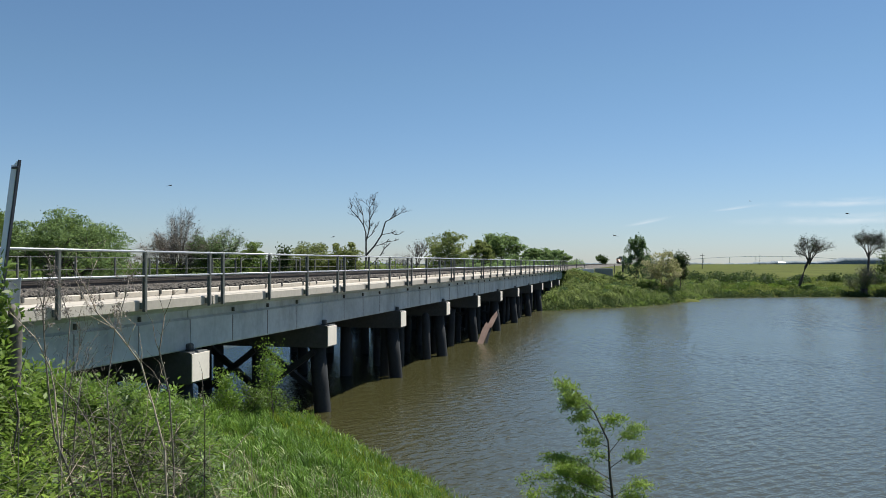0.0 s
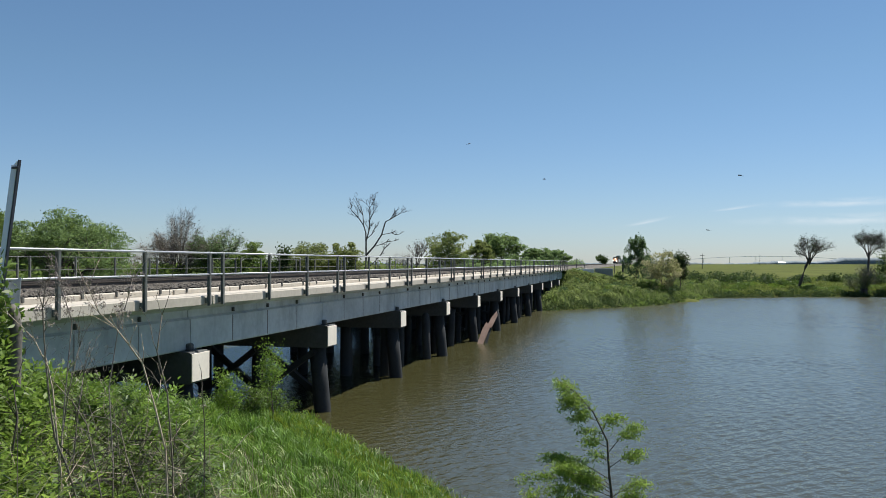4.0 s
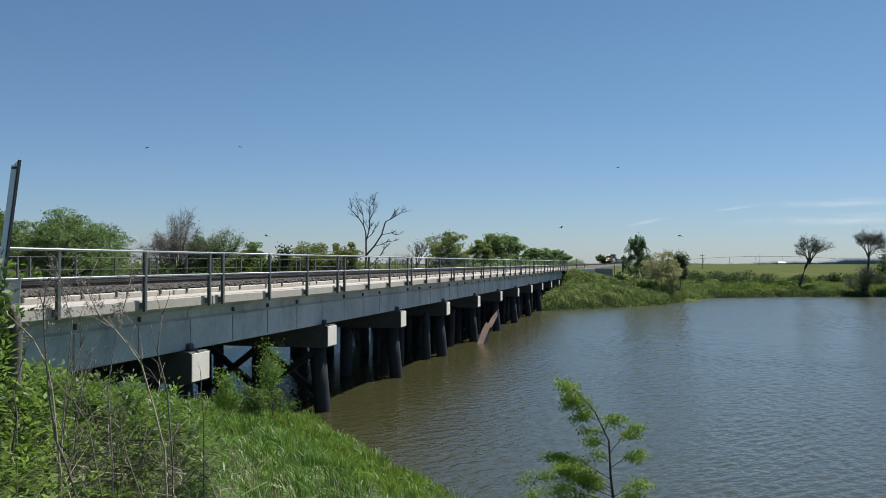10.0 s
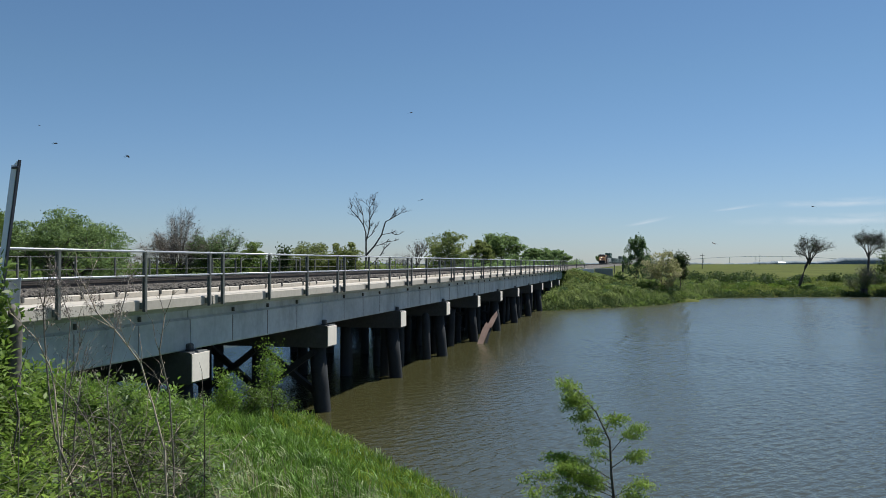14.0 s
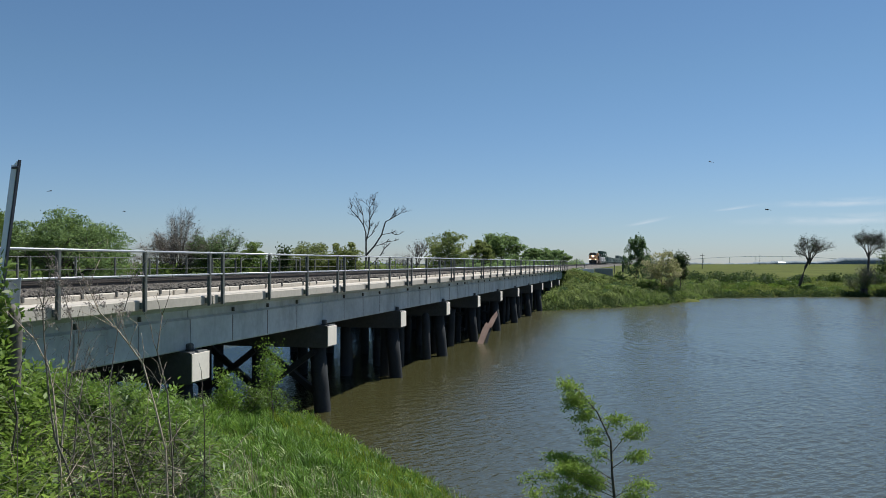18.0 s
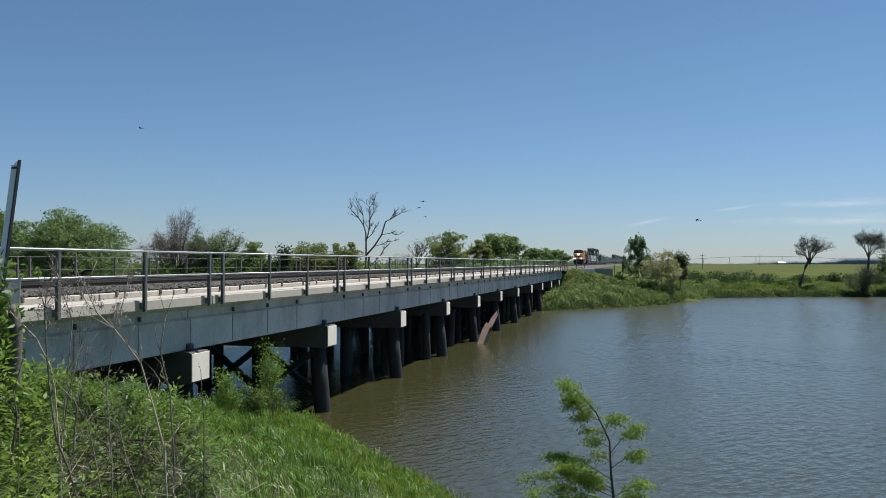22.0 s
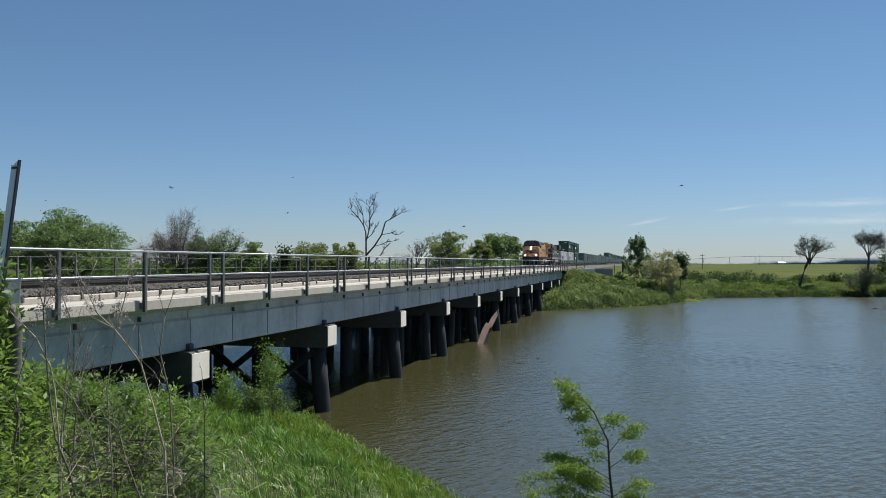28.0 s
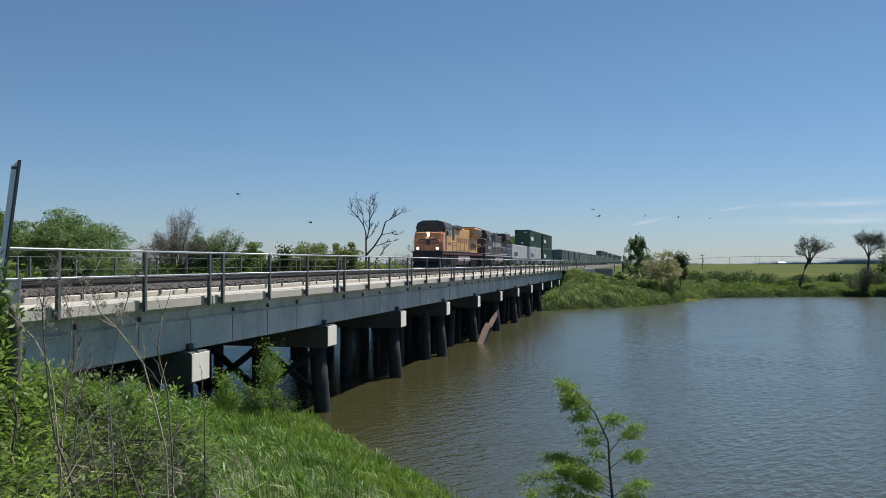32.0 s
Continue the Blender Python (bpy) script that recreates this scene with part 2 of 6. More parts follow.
def fast_mesh(name, verts, faces, mat):
    """A mesh from arrays: faces all with the same number of corners."""
    verts, faces = np.asarray(verts, np.float32), np.asarray(faces, np.int32)
    me = bpy.data.meshes.new(name)
    me.vertices.add(len(verts))
    me.vertices.foreach_set("co", verts.ravel())
    k = faces.shape[1]
    me.loops.add(faces.size)
    me.loops.foreach_set("vertex_index", faces.ravel())
    me.polygons.add(len(faces))
    me.polygons.foreach_set("loop_start", np.arange(0, faces.size, k, dtype=np.int32))
    me.update(calc_edges=True)
    me.materials.append(mat)
    return me


def leaves_mesh(name, centres, size, mat, rng, flat=0.35, long=1.6):
    """A leaf of four corners at each centre, turned at random."""
    c = np.asarray(centres, float)
    n = len(c)
    az, tilt = rng.uniform(0, 2 * np.pi, n), rng.normal(0, 0.7, n)
    s = size * rng.uniform(0.6, 1.35, n)
    u = np.stack([np.cos(az) * np.cos(tilt), np.sin(az) * np.cos(tilt), np.sin(tilt)], 1)
    r = rng.normal(size=(n, 3))
    w = np.cross(u, r)
    w /= np.linalg.norm(w, axis=1)[:, None] + 1e-9
    u, w = u * (s * long / 2)[:, None], w * (s * flat)[:, None]
    v = np.stack([c - u, c + w - u * 0.1, c + u, c - w - u * 0.1], 1).reshape(-1, 3)
    f = np.arange(4 * n).reshape(n, 4)
    return fast_mesh(name, v, f, mat)


def twigs_mesh(name, starts, ways, length, width, mat, rng):
    """A thin tapering twig from each start along its way."""
    p, d = np.asarray(starts, float), np.asarray(ways, float)
    n = len(p)
    d = d + rng.normal(0, 0.55, (n, 3))
    d /= np.linalg.norm(d, axis=1)[:, None] + 1e-9
    d = d * (length * rng.uniform(0.5, 1.4, n))[:, None]
    s = np.cross(d, rng.normal(size=(n, 3)))
    s = s / (np.linalg.norm(s, axis=1)[:, None] + 1e-9) * (width * rng.uniform(0.6, 1.3, n))[:, None] / 2
    bow = rng.normal(0, 0.12 * length, (n, 3))
    v = np.stack([p - s, p + s, p + d * 0.5 + bow - s * 0.8, p + d * 0.5 + bow + s * 0.8, p + d - s * 0.3, p + d + s * 0.3], 1).reshape(-1, 3)
    f = (np.arange(n)[:, None, None] * 6 + np.array([(0, 1, 3, 2), (2, 3, 5, 4)])[None]).reshape(-1, 4)
    return fast_mesh(name, v, f, mat)


def long_leaves_mesh(name, starts, ways, length, width, mat, rng, sag=0.3):
    """Pointed leaves that leave their stem along the ways and bend down at the tip."""
    p, d = np.asarray(starts, float), np.asarray(ways, float)
    n = len(p)
    d = d / (np.linalg.norm(d, axis=1)[:, None] + 1e-9)
    ln = (length * rng.uniform(0.6, 1.35, n))[:, None]
    s = np.cross(d, (0.0, 0.0, 1.0)) + rng.normal(0, 0.25, (n, 3))
    s = s / (np.linalg.norm(s, axis=1)[:, None] + 1e-9) * ln / length * width / 2
    down = np.array((0.0, 0.0, -1.0)) * ln * sag
    v = np.stack([p, p + d * ln * 0.4 + s + down * 0.1, p + d * ln + down, p + d * ln * 0.4 - s + down * 0.1], 1).reshape(-1, 3)
    return fast_mesh(name, v, np.arange(4 * n).reshape(n, 4), mat)


def smoothstep(a, b, x):
    t = np.clip((np.asarray(x, float) - a) / (np.asarray(b) - a), 0, 1)
    return t * t * (3 - 2 * t)


# ---------------------------------------------------------------- lie of the land
# x to the right, y along the bridge; the water lies at WATER_Z.
WATER_Z = -0.2
NEAR_SHORE = ((-400, 120), (-200, 100), (-60, 80), (-45, 66), (-36, 46), (-27, 28.2), (-11, 26.9), (-3.7, 17.8), (6, 5.8), (15, -7.2), (60, -60), (400, -300))
FAR_SHORE = ((-400, 190), (-90, 122), (-45, 115), (-30, 112), (-22, 108), (-11, 100), (-3, 110), (3, 120), (8.9, 141), (24, 150), (38.7, 153), (90, 158), (400, 170), (4000, 260))
SLAB_TOP, RAIL_TOP = 4.58, 4.92
TRACKS = (-15.95, -20.55)
EDGE = -11.29
NEAR_END, FAR_END = 10.85, 127.0


def soft_noise(x, y, scale, seed=0.0):
    x, y = np.asarray(x, float) / scale, np.asarray(y, float) / scale
    return (np.sin(x * 1.7 + seed + 1.3 * np.sin(y * 1.1 + seed)) + np.sin(y * 2.1 - seed * 1.7 + 1.1 * np.sin(x * 0.9)) + np.sin((x + y) * 1.2 + seed * 2.3)) / 3


def ground_z(x, y):
    x, y = np.asarray(x, float), np.asarray(y, float)
    ns = np.interp(x, *zip(*NEAR_SHORE)) + 0.35 * soft_noise(x, y, 1.6, 2.0)
    fs = np.interp(x, *zip(*FAR_SHORE)) + 1.1 * soft_noise(x, y, 5.0, 1.0)
    d1 = (y - ns) * 0.63
    h1 = np.where(d1 < 0, np.interp(-d1, (0, 1.4, 4.14, 7.24, 9.74, 12.24), (0, 0.45, 1.45, 2.65, 3.6, 3.95)), -np.minimum(d1 * 0.9, 2.2))
    h1 = h1 + 0.75 * np.exp(-((x - 0.3) ** 2 + (y + 0.8) ** 2) / 5.0)
    d2 = (fs - y) * 0.8
    h2 = np.where(d2 < 0, 1.7 * (1 - np.exp(d2 / 6.0)) + 0.9 * smoothstep(20, 90, -d2), -np.minimum(d2 * 0.25, 2.2))
    h = np.maximum(h1, h2) + 0.05 * soft_noise(x, y, 0.9, 4.0) + 0.08 * soft_noise(x, y, 3.3, 5.0)
    top = SLAB_TOP - 0.42
    side = np.abs(x + 18.25) - 7.9
    slope = top - np.maximum(side, 0) / np.where((x > -18) & (y > 70), 4.2, 1.8)
    near = slope - np.maximum(y - NEAR_END + 0.3, 0) / 1.5
    far = slope - np.maximum(FAR_END - 0.3 - y, 0) / 1.5
    h = np.maximum(h, np.where(y < 70, near, far))
    return h


# ---------------------------------------------------------------- ground and water
def steps(*stretches):
    out = []
    for a, b, s in stretches:
        out += list(np.arange(a, b, s))
    return np.array(out + [stretches[-1][1]])


def make_ground():
    grow = [-18 * 1.35 ** k - 80 for k in range(1, 19)][::-1]
    xs = np.concatenate([grow, steps((-80, -32, 3), (-32, 14, 0.45), (14, 60, 1.5)), [60 + 16 * 1.33 ** k for k in range(1, 19)]])
    ys = np.concatenate([[-900, -300, -120, -60, -30], steps((-15, 0, 1.5), (0, 34, 0.45), (34, 96, 2.0), (96, 170, 0.9), (170, 260, 4)), [260 + 16 * 1.3 ** k for k in range(1, 21)]])
    X, Y = np.meshgrid(xs, ys)
    Z = ground_z(X, Y)
    nx, ny = len(xs), len(ys)
    i = np.arange(nx * ny).reshape(ny, nx)
    f = np.stack([i[:-1, :-1], i[:-1, 1:], i[1:, 1:], i[1:, :-1]], -1).reshape(-1, 4)
    soil = material("grassy_soil", (0.050, 0.060, 0.016), (0.105, 0.118, 0.032), 0.95, 0.06, 1.7, 0.5, spread=(0.35, 0.62), dist=0.1, spec=0.05)
    me = fast_mesh("ground", np.stack([X, Y, Z], -1).reshape(-1, 3), f, soil)
    me.shade_smooth()
    tagged(new("ground", me), "grassy river banks and flat green farmland", "ground", kind="structure")


def water_material():
    m = bpy.data.materials.new("brown_river_water")
    m.use_nodes = True
    t = m.node_tree
    N, L = t.nodes, t.links
    p = N["Principled BSDF"]
    p.inputs["IOR"].default_value = 1.74
    co = N.new("ShaderNodeTexCoord")
    tone = N.new("ShaderNodeTexNoise")
    tone.inputs["Scale"].default_value = 0.05
    L.new(co.outputs["Object"], tone.inputs["Vector"])
    mix = N.new("ShaderNodeMix")
    mix.data_type = "RGBA"
    mix.inputs["A"].default_value = (0.042, 0.040, 0.015, 1)
    mix.inputs["B"].default_value = (0.051, 0.049, 0.019, 1)
    L.new(tone.outputs["Fac"], mix.inputs["Factor"])
    L.new(mix.outputs["Result"], p.inputs["Base Color"])
    heights = []
    for scale, stretch, turn, detail, amount in ((2.7, 1.8, 50, 2.0, 0.55), (5.5, 1.7, 62, 2.0, 0.3), (1.2, 1.6, 40, 2.0, 0.3)):
        mp = N.new("ShaderNodeMapping")
        mp.vector_type = "TEXTURE"
        mp.inputs["Rotation"].default_value = (0, 0, radians(turn))
        mp.inputs["Scale"].default_value = (stretch, 1.0, 1.0)
        nz = N.new("ShaderNodeTexNoise")
        nz.inputs["Scale"].default_value = scale
        nz.inputs["Detail"].default_value = detail
        nz.inputs["Roughness"].default_value = 0.55
        L.new(co.outputs["Object"], mp.inputs["Vector"])
        L.new(mp.outputs[0], nz.inputs["Vector"])
        k = N.new("ShaderNodeMath")
        k.operation = "MULTIPLY"
        k.inputs[1].default_value = amount
        L.new(nz.outputs["Fac"], k.inputs[0])
        heights.append(k.outputs[0])
    s1 = N.new("ShaderNodeMath")
    s2 = N.new("ShaderNodeMath")
    L.new(heights[0], s1.inputs[0])
    L.new(heights[1], s1.inputs[1])
    L.new(s1.outputs[0], s2.inputs[0])
    L.new(heights[2], s2.inputs[1])
    gust = N.new("ShaderNodeTexNoise")
    gust.inputs["Scale"].default_value = 0.09
    gust.inputs["Detail"].default_value = 3
    L.new(co.outputs["Object"], gust.inputs["Vector"])
    gr = N.new("ShaderNodeMapRange")
    gr.inputs["From Min"].default_value, gr.inputs["From Max"].default_value = 0.35, 0.65
    gr.inputs["To Min"].default_value, gr.inputs["To Max"].default_value = 0.7, 1.0
    L.new(gust.outputs["Fac"], gr.inputs["Value"])
    bu = N.new("ShaderNodeBump")
    # the finest ripples lie on the sheltered near water
    where = N.new("ShaderNodeSeparateXYZ")
    L.new(co.outputs["Object"], where.inputs[0])
    calm = N.new("ShaderNodeMapRange")
    calm.inputs["From Min"].default_value, calm.inputs["From Max"].default_value = 15.0, 70.0
    calm.inputs["To Min"].default_value, calm.inputs["To Max"].default_value = 1.0, 0.22
    L.new(where.outputs["Y"], calm.inputs["Value"])
    # farther out the wind chop is too fine for the mesh
    chop = N.new("ShaderNodeMapRange")
    chop.inputs["From Min"].default_value, chop.inputs["From Max"].default_value = 30.0, 95.0
    chop.inputs["To Min"].default_value, chop.inputs["To Max"].default_value = 0.16, 0.23
    L.new(where.outputs["Y"], chop.inputs["Value"])
    L.new(chop.outputs[0], p.inputs["Roughness"])
    both = N.new("ShaderNodeMath")
    both.operation = "MULTIPLY"
    L.new(gr.outputs[0], both.inputs[0])
    L.new(calm.outputs[0], both.inputs[1])
    L.new(both.outputs[0], bu.inputs["Strength"])
    bu.inputs["Distance"].default_value = 0.16
    L.new(s2.outputs[0], bu.inputs["Height"])
    L.new(bu.outputs["Normal"], p.inputs["Normal"])
    return m


def make_water():
    """One sheet, with small wind waves where the river is seen."""
    out = [20 * 1.5 ** k for k in range(1, 9)]
    ys = [7.0]
    while ys[-1] < 165:
        ys.append(ys[-1] + 0.06 + 0.0028 * ys[-1])
    x0, x1, y0, y1 = -33.0, 48.0, ys[0], ys[-1]
    xs = np.concatenate([[x0 - o for o in out[::-1]], np.arange(x0, -12, 0.25), np.arange(-12, 4, 0.085), np.arange(4, 26, 0.1), np.arange(26, x1, 0.2), [x1 + o for o in out]])
    ys = np.concatenate([[y0 - o for o in out[::-1]], ys, [y1 + o * 0.5 for o in out]])
    X, Y = np.meshgrid(xs, ys)
    Z = np.zeros_like(X)
    rng = np.random.default_rng(12)
    # each stretch of water carries the wavelengths that suit its distance
    n = 64
    spacing = np.maximum(0.06 + 0.0028 * Y[:, :1], 0.09)
    weights = []
    for i in range(n):
        length = 0.21 * (2.4 / 0.21) ** (i / (n - 1))
        weights.append(smoothstep(length * 0.6, length * 0.36, spacing) * smoothstep(length * 0.13, length * 0.25, spacing))
    total = np.sqrt(sum(w * w for w in weights) / 2 + 1e-6)
    for i, w in enumerate(weights):
        k = 2 * np.pi / (0.21 * (2.4 / 0.21) ** (i / (n - 1)))
        a = rng.normal(-0.55, 0.75)
        Z += w / total * (WAVE_SLOPE / k) * np.sin(k * (X * np.cos(a) + Y * np.sin(a)) + rng.uniform(0, 6.28))
    gust = 0.8 + 0.35 * soft_noise(X, Y, 9.0, 3.0) + 0.2 * soft_noise(X, Y, 3.5, 6.0)
    edge = smoothstep(x0, x0 + 2, X) * smoothstep(x1, x1 - 2, X) * smoothstep(y0, y0 + 2, Y) * smoothstep(y1, y1 - 2, Y)
    lee = (0.3 + 0.7 * smoothstep(-11, -4, X)) * (0.94 - 0.22 * smoothstep(18, 50, Y))
    Z *= gust * edge * lee
    i = np.arange(X.size).reshape(X.shape)
    f = np.stack([i[:-1, :-1], i[:-1, 1:], i[1:, 1:], i[1:, :-1]], -1).reshape(-1, 4)
    me = fast_mesh("water", np.stack([X, Y, Z], -1).reshape(-1, 3), f, water_material())
    me.shade_smooth()
    return tagged(new("water", me), "brown rippled river water reflecting the blue sky", "water", kind="structure")


WAVE_SLOPE = 0.12
make_ground()
WATER = make_water()

# ---------------------------------------------------------------- the bridge
SPAN, FIRST_PIER = 9.5, 20.35
JOINTS = [NEAR_END] + [FIRST_PIER + SPAN * k for k in range(11)] + [FAR_END - 0.2]
PIERS = [20.22 + 9.68 * k for k in range(11)]
FAR_EDGE = -25.2
GIRDER_X, GIRDER_BOTTOM = -11.95, 3.10
SLAB_BOTTOM = 4.33


def make_bridge():
    br = thing("railway_bridge", "long grey concrete railway bridge on dark piles over the river", "bridge", pose(0, 0, 0), kind="structure")
    for j0, j1 in zip(JOINTS, JOINTS[1:]):
        a, b = j0 + 0.02, j1 - 0.02
        for side, (e, g) in enumerate(((EDGE, GIRDER_X), (FAR_EDGE, FAR_EDGE + 0.66))):
            s = 1 if side == 0 else -1
            w0, w1 = sorted((e, e - 1.15 * s))
            part("walkway_slab", Shape().box(w0, w1, a, b, SLAB_BOTTOM, SLAB_TOP, 0.02), CONCRETE, br, "pale sunlit concrete walkway slab")
            # raised inner kerb that holds the ballast, in short blocks
            k0, k1 = sorted((e - 1.17 * s, e - 1.42 * s))
            n = 3
            for i in range(n):
                c0, c1 = a + (b - a) * i / n + 0.015, a + (b - a) * (i + 1) / n - 0.015
                kb = part("ballast_kerb", Shape().box(k0, k1, c0, c1, SLAB_BOTTOM, SLAB_TOP + 0.135, 0.015), CONCRETE, br)
                if side == 0 and a < 70:
                    for q in (0.2, 0.8):
                        yq = c0 + (c1 - c0) * q
                        part("anchor_clip", Shape().box(k1 - 0.02, k1 + 0.035, yq - 0.035, yq + 0.035, SLAB_TOP + 0.04, SLAB_TOP + 0.17, 0.008), SEAM, kb)
            # edge girder with its seams
            h = SLAB_BOTTOM
            profile = [(g - 0.55 * s, GIRDER_BOTTOM), (g - 0.03 * s, GIRDER_BOTTOM), (g, GIRDER_BOTTOM + 0.03), (g, h - 0.41), (g - 0.08 * s, h - 0.35), (g - 0.08 * s, h - 0.16), (g + 0.22 * s, h - 0.003), (g - 0.55 * s, h - 0.003)]
            gi = part("edge_girder", Shape().prism(profile, "y", a, b), GIRDER, br, "grey concrete edge girder in the shade")
            if side == 0:
                for i in range(1, 4):
                    y = a + (b - a) * i / 4
                    part("seam", Shape().box(g, g + 0.008, y - 0.022, y + 0.022, GIRDER_BOTTOM + 0.04, SLAB_BOTTOM - 0.42), SEAM_SOFT, gi)
                    yb = y + 0.1
                    part("drain_block", Shape().box(g - 0.078, g + 0.0, yb - 0.032, yb + 0.032, SLAB_BOTTOM - 0.33, SLAB_BOTTOM - 0.2, 0.01), SEAM, gi)
        part("deck_slab", Shape().box(FAR_EDGE + 1.43, EDGE - 1.43, a, b, SLAB_BOTTOM - 0.25, SLAB_BOTTOM - 0.02), GIRDER, br)
        for gx in (-14.6, -17.2, -19.6, -22.2):
            part("inner_girder", Shape().box(gx - 0.5, gx + 0.5, a, b, GIRDER_BOTTOM, SLAB_BOTTOM - 0.26, 0.02), GIRDER, br)
    # piers
    rng = random.Random(5)
    for k, y in enumerate(PIERS):
        c0, c1 = FAR_EDGE + 0.3, -11.58
        outline = [(c0, 2.25), (c1 - 0.06, 2.25), (c1, 2.31), (c1, 3.05), (c1 - 0.06, 3.095), (c0, 3.095)]
        # the shade under the deck is coloured into the cap, the sun into its end
        cap = part("pier_cap", Shape().prism(outline, "y", y - 0.45, y + 0.45), CAPSIDE, br, "concrete pier cap with the deck's shade in its dark colour")
        part("end_face", Shape().box(c1 + 0.002, c1 + 0.03, y - 0.45, y + 0.45, 2.31, 3.05, 0.008), CAPEND, cap, "end face of the cap with sunlight in its pale colour")
        for e in (0, 1):
            x = (GIRDER_X + 0.02, FAR_EDGE + 0.5)[e]
            part("bearing_block", Shape().box(x - 0.24, x + 0.12, y - 0.1, y + 0.1, 3.097, 3.28, 0.03), SEAM, cap)
        xs = [-12.16, -14.6, -16.9, -19.2, -21.6, -24.0]
        for i, x in enumerate(xs):
            lean = {0: 0.2, 5: -0.2}.get(i, 0.0)
            z0 = float(ground_z(x, y)) - 0.6
            r = 0.33 if i in (0, 5) else 0.27
            ps = [(x + lean * (2.25 - z) / 2.25, y, z) for z in (z0, -0.2, 0.8, 2.26)]
            part("pile", Shape().tube(ps, [r * 1.02, r, r * 0.98, r * 0.95], 10), TIMBER, cap, "dark tarred pile", smooth=True)
        if k < 2:
            for i in range(5):
                x0, x1 = xs[i], xs[i + 1]
                for dy, p, q in ((-0.31, (x0, 2.1), (x1, 0.35)), (0.31, (x1, 2.1), (x0, 0.35))):
                    part("brace", Shape().tube([(p[0], y + dy, p[1]), (q[0], y + dy, q[1])], 0.15, 4, turn=0.785), TIMBER, cap)
    # abutments
    for y0, y1, sgn in ((NEAR_END - 0.9, NEAR_END - 0.02, -1), (FAR_END - 0.15, FAR_END + 0.75, 1)):
        part("abutment", Shape().box(FAR_EDGE + 0.2, EDGE - 0.1, y0, y1, 0.5, SLAB_TOP - 0.3, 0.03), CONCRETE, br)
    return br


make_bridge()


def make_old_trestle():
    """Charred stumps of an older timber trestle under the deck."""
    rng = random.Random(11)
    tr = thing("old_timber_trestle", "blackened remains of an old timber trestle under the bridge", "trestle", pose(0, 0, 0))
    for k in range(4, 27):
        y = 25.0 + 3.75 * k + rng.uniform(-0.6, 0.6)
        n = rng.randint(5, 7) if y > 62 else 2
        for i in range(n):
            x = -12.7 - 2.0 * i + rng.uniform(-0.5, 0.5)
            top = rng.choice((1.4, 1.9, 2.5, 2.9)) if i else rng.uniform(1.6, 2.9)
            r = rng.uniform(0.2, 0.27)
            lx = rng.uniform(-0.12, 0.12)
            part("stump", Shape().tube([(x + lx, y, -1.4), (x, y, 0.6), (x - lx * 0.6, y, top - 0.12), (x - lx, y + 0.05, top)], [r, r, r * 0.93, r * 0.6], 9), TIMBER, tr, smooth=True)
        if 9 < k < 22 and k % 2 == 0:
            z = rng.uniform(1.2, 1.8)
            part("brace", Shape().tube([(-12.8, y + 0.25, z + 0.5), (-22.0, y + 0.25, z - 0.6)], 0.16, 4, turn=0.785), TIMBER, tr)
            part("brace", Shape().tube([(-13.2, y - 0.25, 0.4), (-20.0, y - 0.25, 2.3)], 0.15, 4, turn=0.785), TIMBER, tr)


make_old_trestle()


def make_railing(name, x, s, label, bar, r):
    rl = thing(name, label, "railing", pose(0, 0, 0), group="bridge railings")
    ys = []
    for j0, j1 in zip(JOINTS, JOINTS[1:]):
        a, b = j0 + 0.36, j1 - 0.36
        n = max(2, round((b - a) / 2.93))
        ys += [a + (b - a) * i / n for i in range(n + 1)]
    post = Shape()
    post.box(-0.04, -0.028, -0.042, 0.042, -0.26, 1.10, 0.004)
    post.box(0.03, 0.042, -0.042, 0.042, -0.26, 1.10, 0.004)
    post.box(-0.028, 0.03, -0.012, 0.012, -0.26, 1.10)
    pm = post.mesh("post", POSTSTEEL)
    br = Shape().box(-0.098, -0.036, -0.06, 0.06, -0.2, -0.05, 0.008).mesh("post_bracket", POSTSTEEL)
    knob = Shape().tube([(0, 0, 1.07), (0, 0, 1.12), (0, -0.03, 1.165)], [0.05, 0.055, 0.03], 8).mesh("clamp", POSTSTEEL)
    for y in ys:
        p = part("post", pm, None, rl, at=pose(x + 0.10 * s, y, SLAB_TOP, 0, 0, 0 if s > 0 else 180))
        part("post_bracket", br, None, p)
        part("clamp", knob, None, p)
    for z in (SLAB_TOP + 1.13, SLAB_TOP + 0.565):
        for j0, j1 in zip(JOINTS, JOINTS[1:]):
            part("handrail", Shape().tube([(x + 0.11 * s, j0, z), (x + 0.11 * s, j1, z)], r, 8), bar, rl, "round steel handrail", smooth=True)
    return rl


make_railing("railing", EDGE, 1, "two-bar galvanised steel railing along the bridge walkway", GALV, 0.026)
# darker post steel on these bars stands in for their shaded back side
make_railing("railing", FAR_EDGE, -1, "two-bar steel railing on the far side of the bridge", POSTSTEEL, 0.017)


